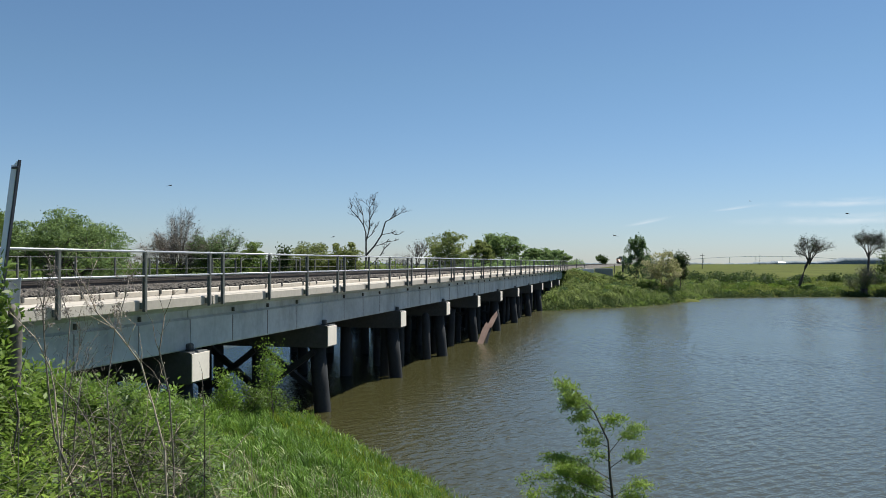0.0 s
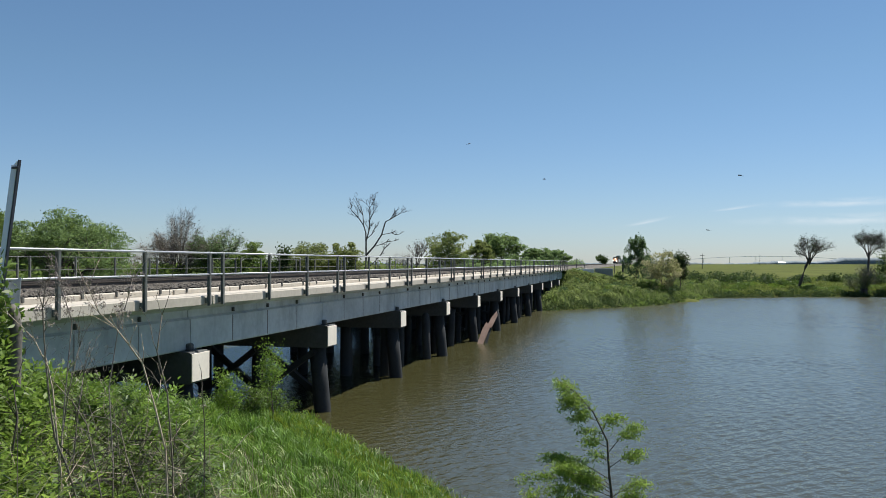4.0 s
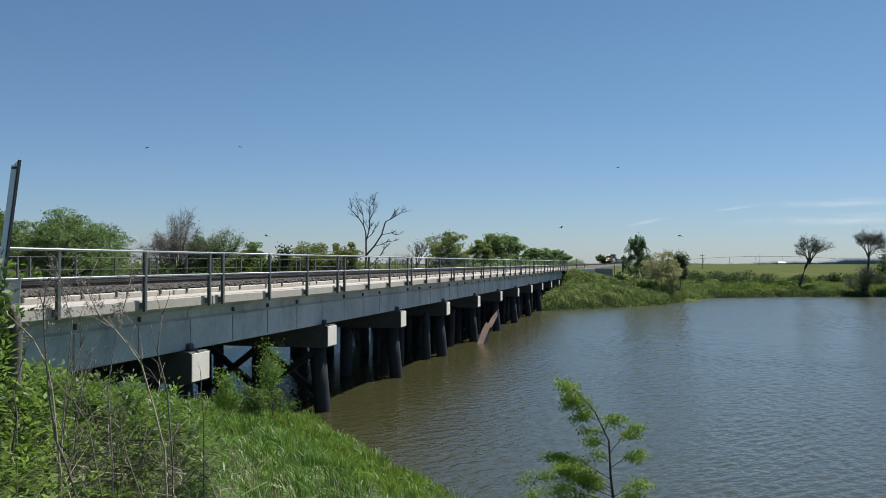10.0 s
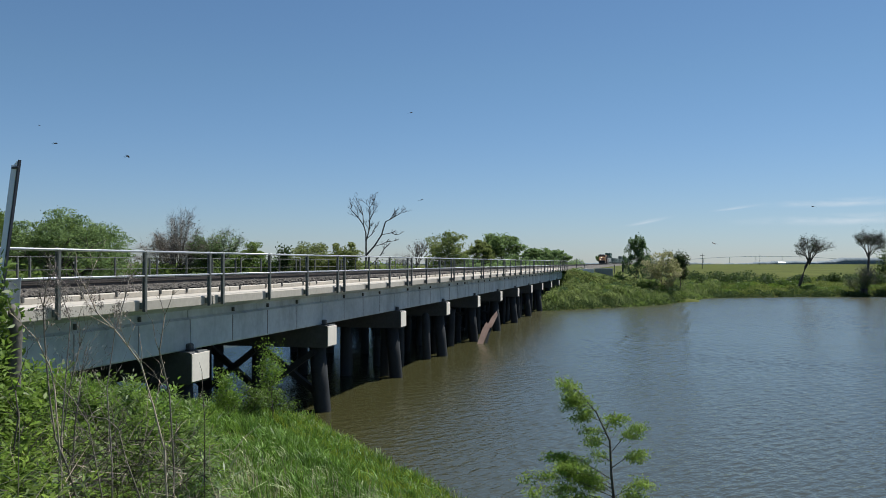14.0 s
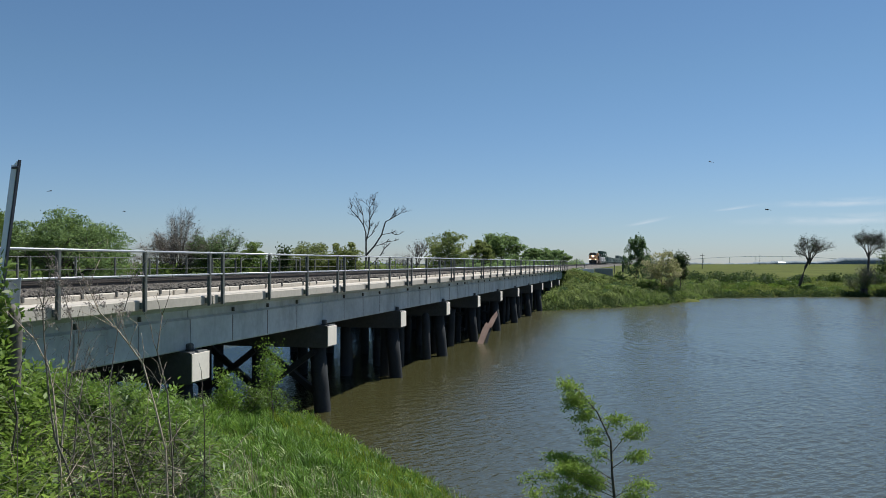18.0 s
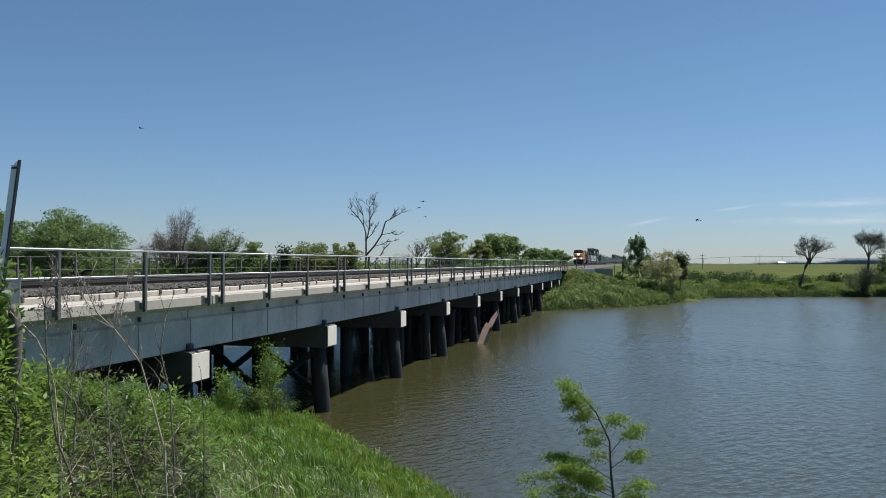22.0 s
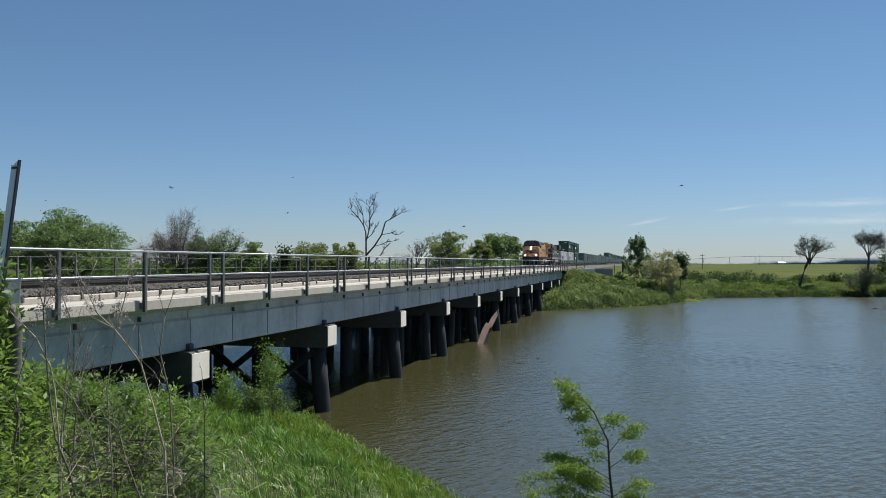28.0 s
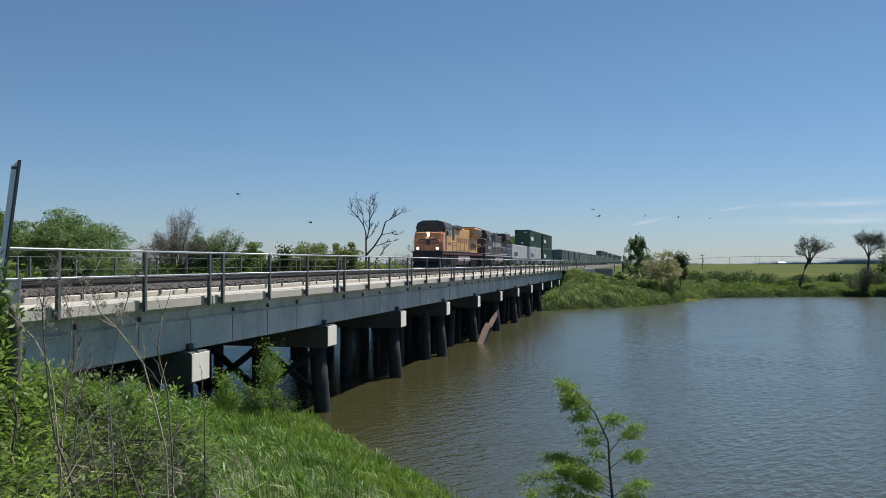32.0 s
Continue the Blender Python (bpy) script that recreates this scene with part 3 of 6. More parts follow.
# ---------------------------------------------------------------- the two tracks
def make_track():
    bed_top = RAIL_TOP - 0.17
    rng = np.random.default_rng(3)
    ys = np.concatenate([[-60, -20, -5], steps((0, 140, 0.5)), 140 + 12 * 1.16 ** np.arange(1, 36)])
    xs = np.array([-27.2, -26.4, -25.2, -24.0, -23.7, -23.2, -22.4, -21.6, -20.5, -19.4, -18.4, -17.6, -16.6, -15.6, -14.6, -13.8, -13.2, -12.95, -12.75, -12.5, -11.6, -10.9])
    X, Y = np.meshgrid(xs, ys)
    prof = np.interp(xs, (-27.2, -26.2, -25.3, -24.2, -23.2, -22.2, -18.3, -13.9, -12.8, -12.4, -11.6, -10.9), (4.05, 4.2, 4.22, 4.5, 4.7, bed_top, bed_top - 0.04, bed_top, SLAB_TOP + 0.1, 4.4, 4.22, 4.1))
    Z = np.repeat(prof[None], len(ys), 0) + rng.normal(0, 0.022, X.shape)
    on = (Y > NEAR_END) & (Y < FAR_END)
    Z = np.where(on & ((X > -12.78) | (X < -23.75)), SLAB_BOTTOM - 0.05, Z)
    i = np.arange(X.size).reshape(X.shape)
    f = np.stack([i[:-1, :-1], i[:-1, 1:], i[1:, 1:], i[1:, :-1]], -1).reshape(-1, 4)
    cx, cy = X.ravel()[f].mean(1), Y.ravel()[f].mean(1)
    f = f[~((cy > NEAR_END) & (cy < FAR_END) & ((cx > -12.8) | (cx < -23.72)))]
    me = fast_mesh("ballast_bed", np.stack([X, Y, Z], -1).reshape(-1, 3), f, BALLAST)
    tagged(new("ballast_bed", me), "grey crushed-stone track ballast", "ballast", kind="structure")
    # loose stones along the near shoulder
    n = 6000
    px_, py_ = rng.uniform(-14.7, -12.85, n), 12 + 60 * rng.power(0.6, n) ** 1.6
    pz = np.interp(px_, (-14.6, -13.9, -12.8), (bed_top, bed_top, SLAB_TOP + 0.12))
    r = rng.uniform(0.045, 0.11, n)
    dirs = np.array([(1, 0, 0), (0, 1, 0), (-1, 0, 0), (0, -1, 0), (0, 0, 1), (0, 0, -1)], float)
    v = np.stack([px_, py_, pz + 0.02], 1)[:, None] + dirs[None] * (1, 1, 0.55) * r[:, None, None] * rng.uniform(0.6, 1.3, (n, 6, 1)) + rng.normal(0, 0.008, (n, 6, 3))
    tri = np.array([(0, 1, 4), (1, 2, 4), (2, 3, 4), (3, 0, 4), (1, 0, 5), (2, 1, 5), (3, 2, 5), (0, 3, 5)])
    f = (np.arange(n)[:, None, None] * 6 + tri[None]).reshape(-1, 3)
    tagged(new("ballast_stones", fast_mesh("ballast_stones", v.reshape(-1, 3), f, BALLAST)), "loose grey ballast stones beside the near rail", "ballast", kind="stuff")
    tie = Shape().box(-1.3, 1.3, -0.115, 0.115, -0.18, 0.0, 0.012).mesh("tie", TIE)
    far_tie = Shape()
    prof = [(-0.07, 0), (0.07, 0), (0.07, 0.02), (0.012, 0.04), (0.012, 0.125), (0.036, 0.135), (0.036, 0.172), (-0.036, 0.172), (-0.036, 0.135), (-0.012, 0.125), (-0.012, 0.04), (-0.07, 0.02)]
    for ti, tx in enumerate(TRACKS):
        tk = thing("railway_track", "brown steel rails on dark wooden ties in grey ballast", "track", pose(0, 0, 0), group="railway tracks", kind="structure")
        for side in (-0.755, 0.755):
            for a, b in ((-60, 12), (12, 40), (40, 80), (80, 126), (126, 400), (400, 2600)):
                part("rail", Shape().prism([(tx + side + p, RAIL_TOP - 0.172 + q) for p, q in prof], "y", a, b), RAILTOP, tk)
        for i in range(120):
            part("tie", tie, None, tk, at=pose(tx, 11 + 0.5 * i, RAIL_TOP - 0.168))
        for i in range(120, 560):
            y = 11 + 0.5 * i
            far_tie.box(tx - 1.3, tx + 1.3, y - 0.115, y + 0.115, RAIL_TOP - 0.34, RAIL_TOP - 0.168)
    single("far_ties", far_tie, TIE, "dark wooden ties farther along the tracks", "ties", kind="stuff", fix=False)


make_track()


# ---------------------------------------------------------------- the train
YELLOW = material("dusty_yellow_paint", (0.56, 0.30, 0.11), (0.66, 0.385, 0.16), 0.5, 1.0, 10, 0.03)
ROOFGREY = material("dark_grey_roof_paint", (0.05, 0.042, 0.044), (0.085, 0.072, 0.074), 0.55, 1, 10, 0.03)
FADED = material("faded_red_lettering", (0.24, 0.10, 0.05), (0.32, 0.15, 0.08), 0.6, 1, 8, 0.0)
SOOTY = material("dusty_black_paint", (0.035, 0.030, 0.028), (0.085, 0.072, 0.066), 0.6, 1.2, 8, 0.05)
DULLWHITE = material("dusty_white_paint", (0.36, 0.33, 0.31), (0.50, 0.47, 0.44), 0.6, 1, 8, 0.03)
BLACK = material("black_paint", (0.012, 0.012, 0.013), (0.028, 0.028, 0.03), 0.5, 1, 10, 0.03)
WHITE = material("white_paint", (0.60, 0.60, 0.58), (0.74, 0.74, 0.72), 0.5, 1, 8, 0.03)
RED = material("red_paint", (0.13, 0.025, 0.02), (0.18, 0.04, 0.03), 0.5, 1, 8, 0.0)
BLUE = material("dark_blue_paint", (0.045, 0.04, 0.065), (0.07, 0.06, 0.085), 0.5, 1, 8, 0.0)
UNDER = material("grimy_underframe", (0.018, 0.016, 0.014), (0.05, 0.044, 0.038), 0.8, 2, 12, 0.15)
WHEEL = material("wheel_steel", (0.06, 0.05, 0.042), (0.14, 0.12, 0.10), 0.5, 3, 14, 0.1, metal=0.6)
GLASS = material("dark_cab_glass", (0.012, 0.014, 0.016), (0.02, 0.022, 0.025), 0.08, 1, 5, 0.0)
GREENBOX = material("dark_green_container_paint", (0.022, 0.060, 0.040), (0.040, 0.085, 0.058), 0.55, 0.5, 8, 0.05, vary=0.12)
WHITEBOX = material("pale_container_paint", (0.60, 0.575, 0.57), (0.74, 0.71, 0.70), 0.55, 0.5, 8, 0.05, vary=0.06)
GREYBOX = material("grey_green_container_paint", (0.12, 0.158, 0.14), (0.185, 0.225, 0.205), 0.6, 0.5, 8, 0.05, vary=0.2)
FRONT_ORANGE = material("orange_front_paint", (0.58, 0.255, 0.115), (0.70, 0.33, 0.165), 0.6, 1.5, 10, 0.05)
DUSTY = material("dusty_tank", (0.26, 0.20, 0.18), (0.42, 0.34, 0.31), 0.8, 1.2, 8, 0.1)
LAMP = glow_material("headlight_glow", (1.0, 0.86, 0.66), 45.0)


def add_truck(parent, y, axles, r, half_base):
    fr = Shape()
    for s in (-1, 1):
        x = s * 1.05
        fr.prism([(y - half_base - 0.55, r + 0.18), (y - half_base - 0.35, r - 0.12), (y - 0.5, r - 0.2), (y + 0.5, r - 0.2), (y + half_base + 0.35, r - 0.12), (y + half_base + 0.55, r + 0.18), (y + half_base, r + 0.32), (y - half_base, r + 0.32)], "x", x - 0.07, x + 0.07)
    fr.box(-1.0, 1.0, y - 0.3, y + 0.3, r - 0.1, r + 0.3)
    tr = part("truck", fr, UNDER, parent, "dark steel truck with its wheels")
    for i in range(axles):
        ya = y - half_base + 2 * half_base * i / (axles - 1)
        for s in (-1, 1):
            w = Shape().tube([(s * 0.70, ya, r), (s * 0.725, ya, r), (s * 0.73, ya, r), (s * 0.84, ya, r)], [r + 0.03, r + 0.03, r, r], 18)
            part("wheel", w, WHEEL, tr, smooth=False)


def make_locomotive(name, label, body, roof, accents):
    """Nose towards -y; the front coupler at y = 0, rail top at z = 0."""
    lo = thing(name, label, "locomotive", pose(0, 0, 0), group="locomotives at the head of the train")
    L = 22.3
    part("frame", Shape().box(-1.5, 1.5, 0.75, L - 0.75, 1.32, 1.62, 0.03), UNDER, lo)
    part("walkway", Shape().box(-1.55, 1.55, 0.72, L - 0.72, 1.63, 1.70, 0.01), DULLWHITE if body is SOOTY else ROOFGREY, lo)
    # nose and cab
    w = 1.5
    nose = Shape()
    prof = [(1.15, 1.71), (1.08, 3.0), (1.25, 3.50), (2.15, 3.66), (2.15, 1.71)]
    nose.prism(prof, "x", -1.28, 1.28)
    nose.prism([(1.3, 1.71), (1.24, 2.95), (1.4, 3.4), (2.15, 3.56), (2.15, 1.71)], "x", -1.47, 1.47)
    part("nose", nose, FRONT_ORANGE if body is YELLOW else body, lo)
    cab = Shape().prism([(-w, 1.71), (w, 1.71), (w, 4.05), (1.28, 4.5), (0.75, 4.70), (-0.75, 4.70), (-1.28, 4.5), (-w, 4.05)], "y", 2.16, 4.9)
    cb = part("cab", cab, body, lo)
    part("cab_roof", Shape().prism([(w + 0.03, 4.0), (1.32, 4.53), (0.77, 4.74), (-0.77, 4.74), (-1.32, 4.53), (-w - 0.03, 4.0), (-w - 0.03, 3.9), (w + 0.03, 3.9)], "y", 2.0, 5.2), roof, cb)
    part("cab_front", Shape().box(-1.46, 1.46, 2.06, 2.155, 3.60, 4.10, 0.02), roof, cb)
    for x0, x1 in ((-1.36, -0.78), (-0.68, -0.06), (0.06, 0.68), (0.78, 1.36)):
        part("windshield", Shape().box(x0, x1, 2.03, 2.058, 3.72, 4.22, 0.01), GLASS, cb)
    for s in (-1, 1):
        for y0, y1 in ((2.6, 3.3), (3.5, 4.5)):
            part("side_window", Shape().box(*sorted((s * 1.5, s * 1.525)), y0, y1, 3.25, 3.85, 0.01), GLASS, cb)
        part("cab_door", Shape().box(*sorted((s * 1.5, s * 1.52)), 2.25, 2.5, 1.8, 3.7, 0.008), roof, cb)
        part("mirror", Shape().box(*sorted((s * 1.56, s * 1.7)), 2.5, 2.56, 3.3, 3.7, 0.01), BLACK, cb)
    # lights
    for z in (3.42, 3.14):
        part("headlight", Shape().tube([(0, 1.06, z), (0, 1.0, z)], 0.085, 14), LAMP if body is YELLOW else GLASS, lo, "round headlight lens")
    part("headlight_housing", Shape().box(-0.22, 0.22, 1.06, 1.45, 2.98, 3.58, 0.05), FRONT_ORANGE if body is YELLOW else body, lo)
    for s in (-1, 1):
        part("ditch_light", Shape().tube([(s * 0.98, 0.83, 1.95), (s * 0.98, 0.77, 1.95)], 0.11, 14), LAMP if body is YELLOW else GLASS, lo, "round ditch light lens")
        part("ditch_light_housing", Shape().box(s * 0.98 - 0.17, s * 0.98 + 0.17, 0.83, 1.05, 1.76, 2.12, 0.04), ROOFGREY, lo)
        part("number_board", Shape().prism([(s * 0.4, 4.38), (s * 1.0, 4.3), (s * 1.0, 4.5), (s * 0.4, 4.6)], "y", 1.98, 2.05), GLASS, cb)
    # pilot, plough, coupler, steps
    part("pilot", Shape().box(-1.5, 1.5, 0.72, 0.86, 0.62, 1.62, 0.03), BLACK, lo)
    part("snow_plough", Shape().prism([(0.86, 0.62), (0.45, 0.12), (0.55, 0.10), (0.9, 0.5)], "x", -1.4, 1.4), BLACK, lo)
    part("coupler", Shape().box(-0.16, 0.16, 0.0, 0.75, 0.72, 1.02, 0.05), RUSTSTEEL, lo)
    part("coupler", Shape().box(-0.16, 0.16, L - 0.75, L, 0.72, 1.02, 0.05), RUSTSTEEL, lo)
    for s in (-1, 1):
        for yy in (0.9, L - 1.5):
            for z in (0.45, 0.8, 1.15):
                part("step", Shape().box(*sorted((s * 1.2, s * 1.55)), yy, yy + 0.6, z, z + 0.04), ROOFGREY, lo)
    # stair rail across the front corner
    for s in (-1, 1):
        part("front_handrail", Shape().tube([(s * 1.5, 0.85, 1.0), (s * 1.5, 0.85, 2.55), (s * 1.25, 1.1, 3.05)], 0.022, 6), DULLWHITE, lo)
        part("front_handrail", Shape().tube([(s * 0.35, 0.8, 1.72), (s * 0.35, 0.8, 2.6), (s * 1.45, 0.8, 2.6)], 0.018, 6), FRONT_ORANGE, lo)
    # hood
    hood = part("engine_hood", Shape().box(-0.95, 0.95, 4.92, 16.6, 1.71, 4.28, 0.08), body, lo)
    for i in range(9):
        y = 8.6 + i * 0.88
        for s in (-1, 1):
            part("hood_door", Shape().box(*sorted((s * 0.95, s * 0.975)), y, y + 0.8, 1.9, 3.6, 0.008), body, hood)
    for s in (-1, 1):
        part("intake_grille", Shape().box(*sorted((s * 0.95, s * 1.02)), 5.4, 8.2, 2.9, 4.1, 0.02), ROOFGREY, hood)
        part("electrical_cabinet", Shape().box(*sorted((s * 0.951, s * 1.4)), 5.0, 7.9, 1.71, 2.75, 0.04), body, hood)
    part("inverter_roof", Shape().box(-1.3, 1.3, 5.25, 8.4, 4.12, 4.45, 0.1), roof, hood)
    part("dynamic_brake_housing", Shape().box(-1.2, 1.2, 9.0, 11.2, 4.1, 4.55, 0.08), roof, hood)
    part("exhaust_silencer", Shape().box(-0.6, 0.6, 12.0, 14.2, 4.29, 4.55, 0.05), roof, hood)
    rad = part("radiator_cabin", Shape().prism([(-0.95, 1.71), (0.95, 1.71), (0.95, 3.35), (1.5, 3.7), (1.5, 4.5), (1.35, 4.62), (-1.35, 4.62), (-1.5, 4.5), (-1.5, 3.7), (-0.95, 3.35)], "y", 16.62, 20.9), body, lo)
    for s in (-1, 1):
        part("radiator_grille", Shape().box(*sorted((s * 1.5, s * 1.53)), 16.8, 20.7, 3.78, 4.42, 0.01), ROOFGREY, rad)
        part("rear_number_bars", Shape().box(*sorted((s * 0.95, s * 0.972)), 17.4, 20.2, 2.3, 2.8), accents[1], rad)
    part("radiator_roof", Shape().box(-1.42, 1.42, 16.6, 20.95, 4.625, 4.68, 0.02), roof, rad)
    # lettering and stripes as plain shapes
    for s in (-1, 1):
        for i in range(7):
            y = 9.4 + i * 0.95
            part("lettering_bar", Shape().box(*sorted((s * 0.976, s * 0.988)), y, y + 0.55, 2.75, 3.25), accents[1], hood)
        part("sill_stripe", Shape().box(*sorted((s * 1.5, s * 1.512)), 1.0, L - 1.0, 1.40, 1.55), accents[0], lo)
        part("cab_bars", Shape().box(*sorted((s * 1.5, s * 1.512)), 3.0, 4.5, 2.3, 2.6), accents[1], cb)
    # nose emblem: plain wings and shield shapes
    for s in (-1, 1):
        for j in range(3):
            part("nose_emblem", Shape().prism([(s * 0.22, 2.35 + 0.17 * j), (s * (1.18 - 0.12 * j), 2.5 + 0.17 * j), (s * (1.18 - 0.12 * j), 2.58 + 0.17 * j), (s * 0.22, 2.47 + 0.17 * j)], "y", 1.06, 1.09), accents[2], lo)
    part("nose_emblem", Shape().prism([(-0.2, 2.85), (0.2, 2.85), (0.2, 2.4), (0, 2.15), (-0.2, 2.4)], "y", 1.055, 1.09), accents[2], lo)
    # side handrails
    for s in (-1, 1):
        part("side_handrail", Shape().tube([(s * 1.5, 5.0, 2.65), (s * 1.5, L - 1.2, 2.65)], 0.022, 6), accents[1], lo)
        for i in range(9):
            y = 5.2 + i * 1.95
            part("stanchion", Shape().tube([(s * 1.5, y, 1.7), (s * 1.5, y, 2.65)], 0.022, 6), accents[1], lo)
    tank = Shape().prism([(-1.45, 1.3), (1.45, 1.3), (1.45, 0.75), (1.0, 0.32), (-1.0, 0.32), (-1.45, 0.75)], "y", 8.2, 14.2)
    part("fuel_tank", tank, DUSTY, lo, "dusty pale fuel tank")
    add_truck(lo, 4.2, 3, 0.53, 1.95)
    add_truck(lo, L - 4.2, 3, 0.53, 1.95)
    return lo


def make_well_car():
    """A well of 19.4 m: front coupler at y = 0."""
    ca = thing("well_car", "low grey steel container well car", "rail car", pose(0, 0, 0), group="container cars of the train")
    L = 19.4
    body = UNDER
    for s in (-1, 1):
        side = Shape().prism([(0.6, 0.95), (1.6, 0.9), (2.0, 0.40), (L - 2.0, 0.40), (L - 1.6, 0.9), (L - 0.6, 0.95), (L - 0.6, 1.25), (0.6, 1.25)], "x", *sorted((s * 1.38, s * 1.5)))
        sd = part("side_sill", side, GREYBOX, ca)
        for i in range(9):
            y = 2.4 + i * 1.72
            part("rib", Shape().box(*sorted((s * 1.5, s * 1.56)), y, y + 0.12, 0.45, 1.2), GREYBOX, sd)
    part("well_floor", Shape().box(-1.37, 1.37, 1.7, L - 1.7, 0.36, 0.44), body, ca)
    for y0, y1 in ((0.35, 1.6), (L - 1.6, L - 0.35)):
        part("end_platform", Shape().box(-1.36, 1.36, y0, y1, 0.98, 1.2, 0.03), body, ca)
    for y0, y1 in ((0.0, 0.36), (L - 0.36, L)):
        part("coupler", Shape().box(-0.15, 0.15, y0, y1, 0.75, 1.0, 0.03), RUSTSTEEL, ca)
    add_truck(ca, 0.95, 2, 0.42, 0.85)
    return ca


def make_container(name, label, paint, bars, length=16.15, height=2.9):
    """Corrugated box, its front end at y = 0 and its floor at z = 0."""
    co = thing(name, label, "container", pose(0, 0, 0), group="containers on the train")
    w = 1.3
    body = part("box_body", Shape().box(-w + 0.03, w - 0.03, 0.03, length - 0.03, 0.03, height - 0.03), paint, co)
    n = 36
    for s in (-1, 1):
        ribs = Shape()
        for i in range(n):
            y = 0.25 + (length - 0.5) * i / n
            ribs.box(*sorted((s * (w - 0.03), s * (w - 0.004))), y, y + (length - 0.5) / n * 0.5, 0.16, height - 0.14)
        part("side_corrugation", ribs, paint, body, fix=False)
    for x in (-w + 0.07, w - 0.07):
        for y in (0.07, length - 0.07):
            part("corner_post", Shape().box(x - 0.07, x + 0.07, y - 0.07, y + 0.07, 0, height, 0.01), paint, co)
    for z in (0.07, height - 0.07):
        for x in (-w + 0.06, w - 0.06):
            part("side_rail", Shape().box(x - 0.055, x + 0.055, 0.14, length - 0.14, z - 0.06, z + 0.06), paint, co)
        for y in (0.06, length - 0.06):
            part("end_rail", Shape().box(-w + 0.14, w - 0.14, y - 0.055, y + 0.055, z - 0.06, z + 0.06), paint, co)
    for x in (-0.9, -0.35, 0.35, 0.9):
        part("lock_rod", Shape().tube([(x, 0.012, 0.12), (x, 0.012, height - 0.12)], 0.022, 6), paint, co)
    if bars is not None:
        for s in (-1, 1):
            part("lettering_bar", Shape().box(*sorted((s * w, s * (w + 0.012))), 2.0, 5.2, 1.1, 1.75), bars, body)
        part("lettering_bar", Shape().box(0.2, 0.9, 0.0, 0.012, height - 0.5, height - 0.35), bars, co)
        part("lettering_bar", Shape().prism([(-0.3, 0.75), (0.3, 0.75), (0.0, 0.35)], "y", 0.0, 0.012), bars, co)
    return co


LOCO_A = make_locomotive("locomotive", "yellow diesel locomotive with grey roof and glowing headlights", YELLOW, ROOFGREY, (RED, FADED, BLUE))
LOCO_B = make_locomotive("locomotive", "dusty black diesel locomotive with white stripes", SOOTY, SOOTY, (DULLWHITE, DULLWHITE, DULLWHITE))
TRAIN = [(LOCO_A, 0.0, 0.0), (LOCO_B, 22.35, 0.0)]


def make_train():
    car = make_well_car()
    boxes = {"w": make_container("container", "pale grey corrugated container low in a well car", WHITEBOX, BLUE),
             "g": make_container("container", "dark green corrugated shipping container", GREENBOX, WHITE),
             "s": make_container("container", "tall dull grey-green corrugated container on the train", GREYBOX, None, height=3.3),
             "m": make_container("container", "dull grey-green corrugated container on the train", GREYBOX, None)}
    used = set()

    def place(master, y, z):
        ob = master if master not in used else copy_thing(master, Matrix.Identity(4))
        used.add(master)
        TRAIN.append((ob, y, z))

    y = 44.7
    loads = ["w", "wg", "gg", ""] + ["s"] * 10 + ["mm", "mm", "s", "mm", "s", "s", "mm", "mm", "s", "s", "mm", "s", "gm", "s", "mm", "s", "s", "mm"]
    for load in loads:
        place(car, y, 0.0)
        for i, k in enumerate(load):
            place(boxes[k], y + 1.62, 0.45 + 2.92 * i)
        y += 19.4


make_train()


# ---------------------------------------------------------------- plants
def grow(rng, wood, tips, p, d, length, r, level, droop=0.0, kids=3, sides=2, nside=6):
    """One limb and all that springs from it."""
    pts, rs = [p], [r]
    q, v = p, d
    n = 3
    for i in range(n):
        v = (v + Vector((rng.uniform(-1, 1), rng.uniform(-1, 1), rng.uniform(-0.5, 0.8) - droop)) * 0.22).normalized()
        q = q + v * (length / n)
        pts.append(q)
        rs.append(r * (1 - 0.42 * (i + 1) / n))
        if level > 0 and i > 0:
            for _ in range(sides if i == 1 else sides - 1):
                w = (v + Vector((rng.uniform(-1, 1), rng.uniform(-1, 1), rng.uniform(-0.2, 0.6))) * 0.95).normalized()
                grow(rng, wood, tips, q, w, length * rng.uniform(0.45, 0.65), r * 0.42, level - 1, droop, kids, sides, nside)
        if level <= 1:
            tips.append(tuple(q))
    wood.tube(pts, rs, nside if level > 1 else 4, cap=False)
    if level > 0:
        for _ in range(kids):
            w = (v + Vector((rng.uniform(-1, 1), rng.uniform(-1, 1), rng.uniform(-0.35, 0.6))) * 0.7).normalized()
            grow(rng, wood, tips, q, w, length * rng.uniform(0.55, 0.8), r * 0.52, level - 1, droop, kids, sides, nside)


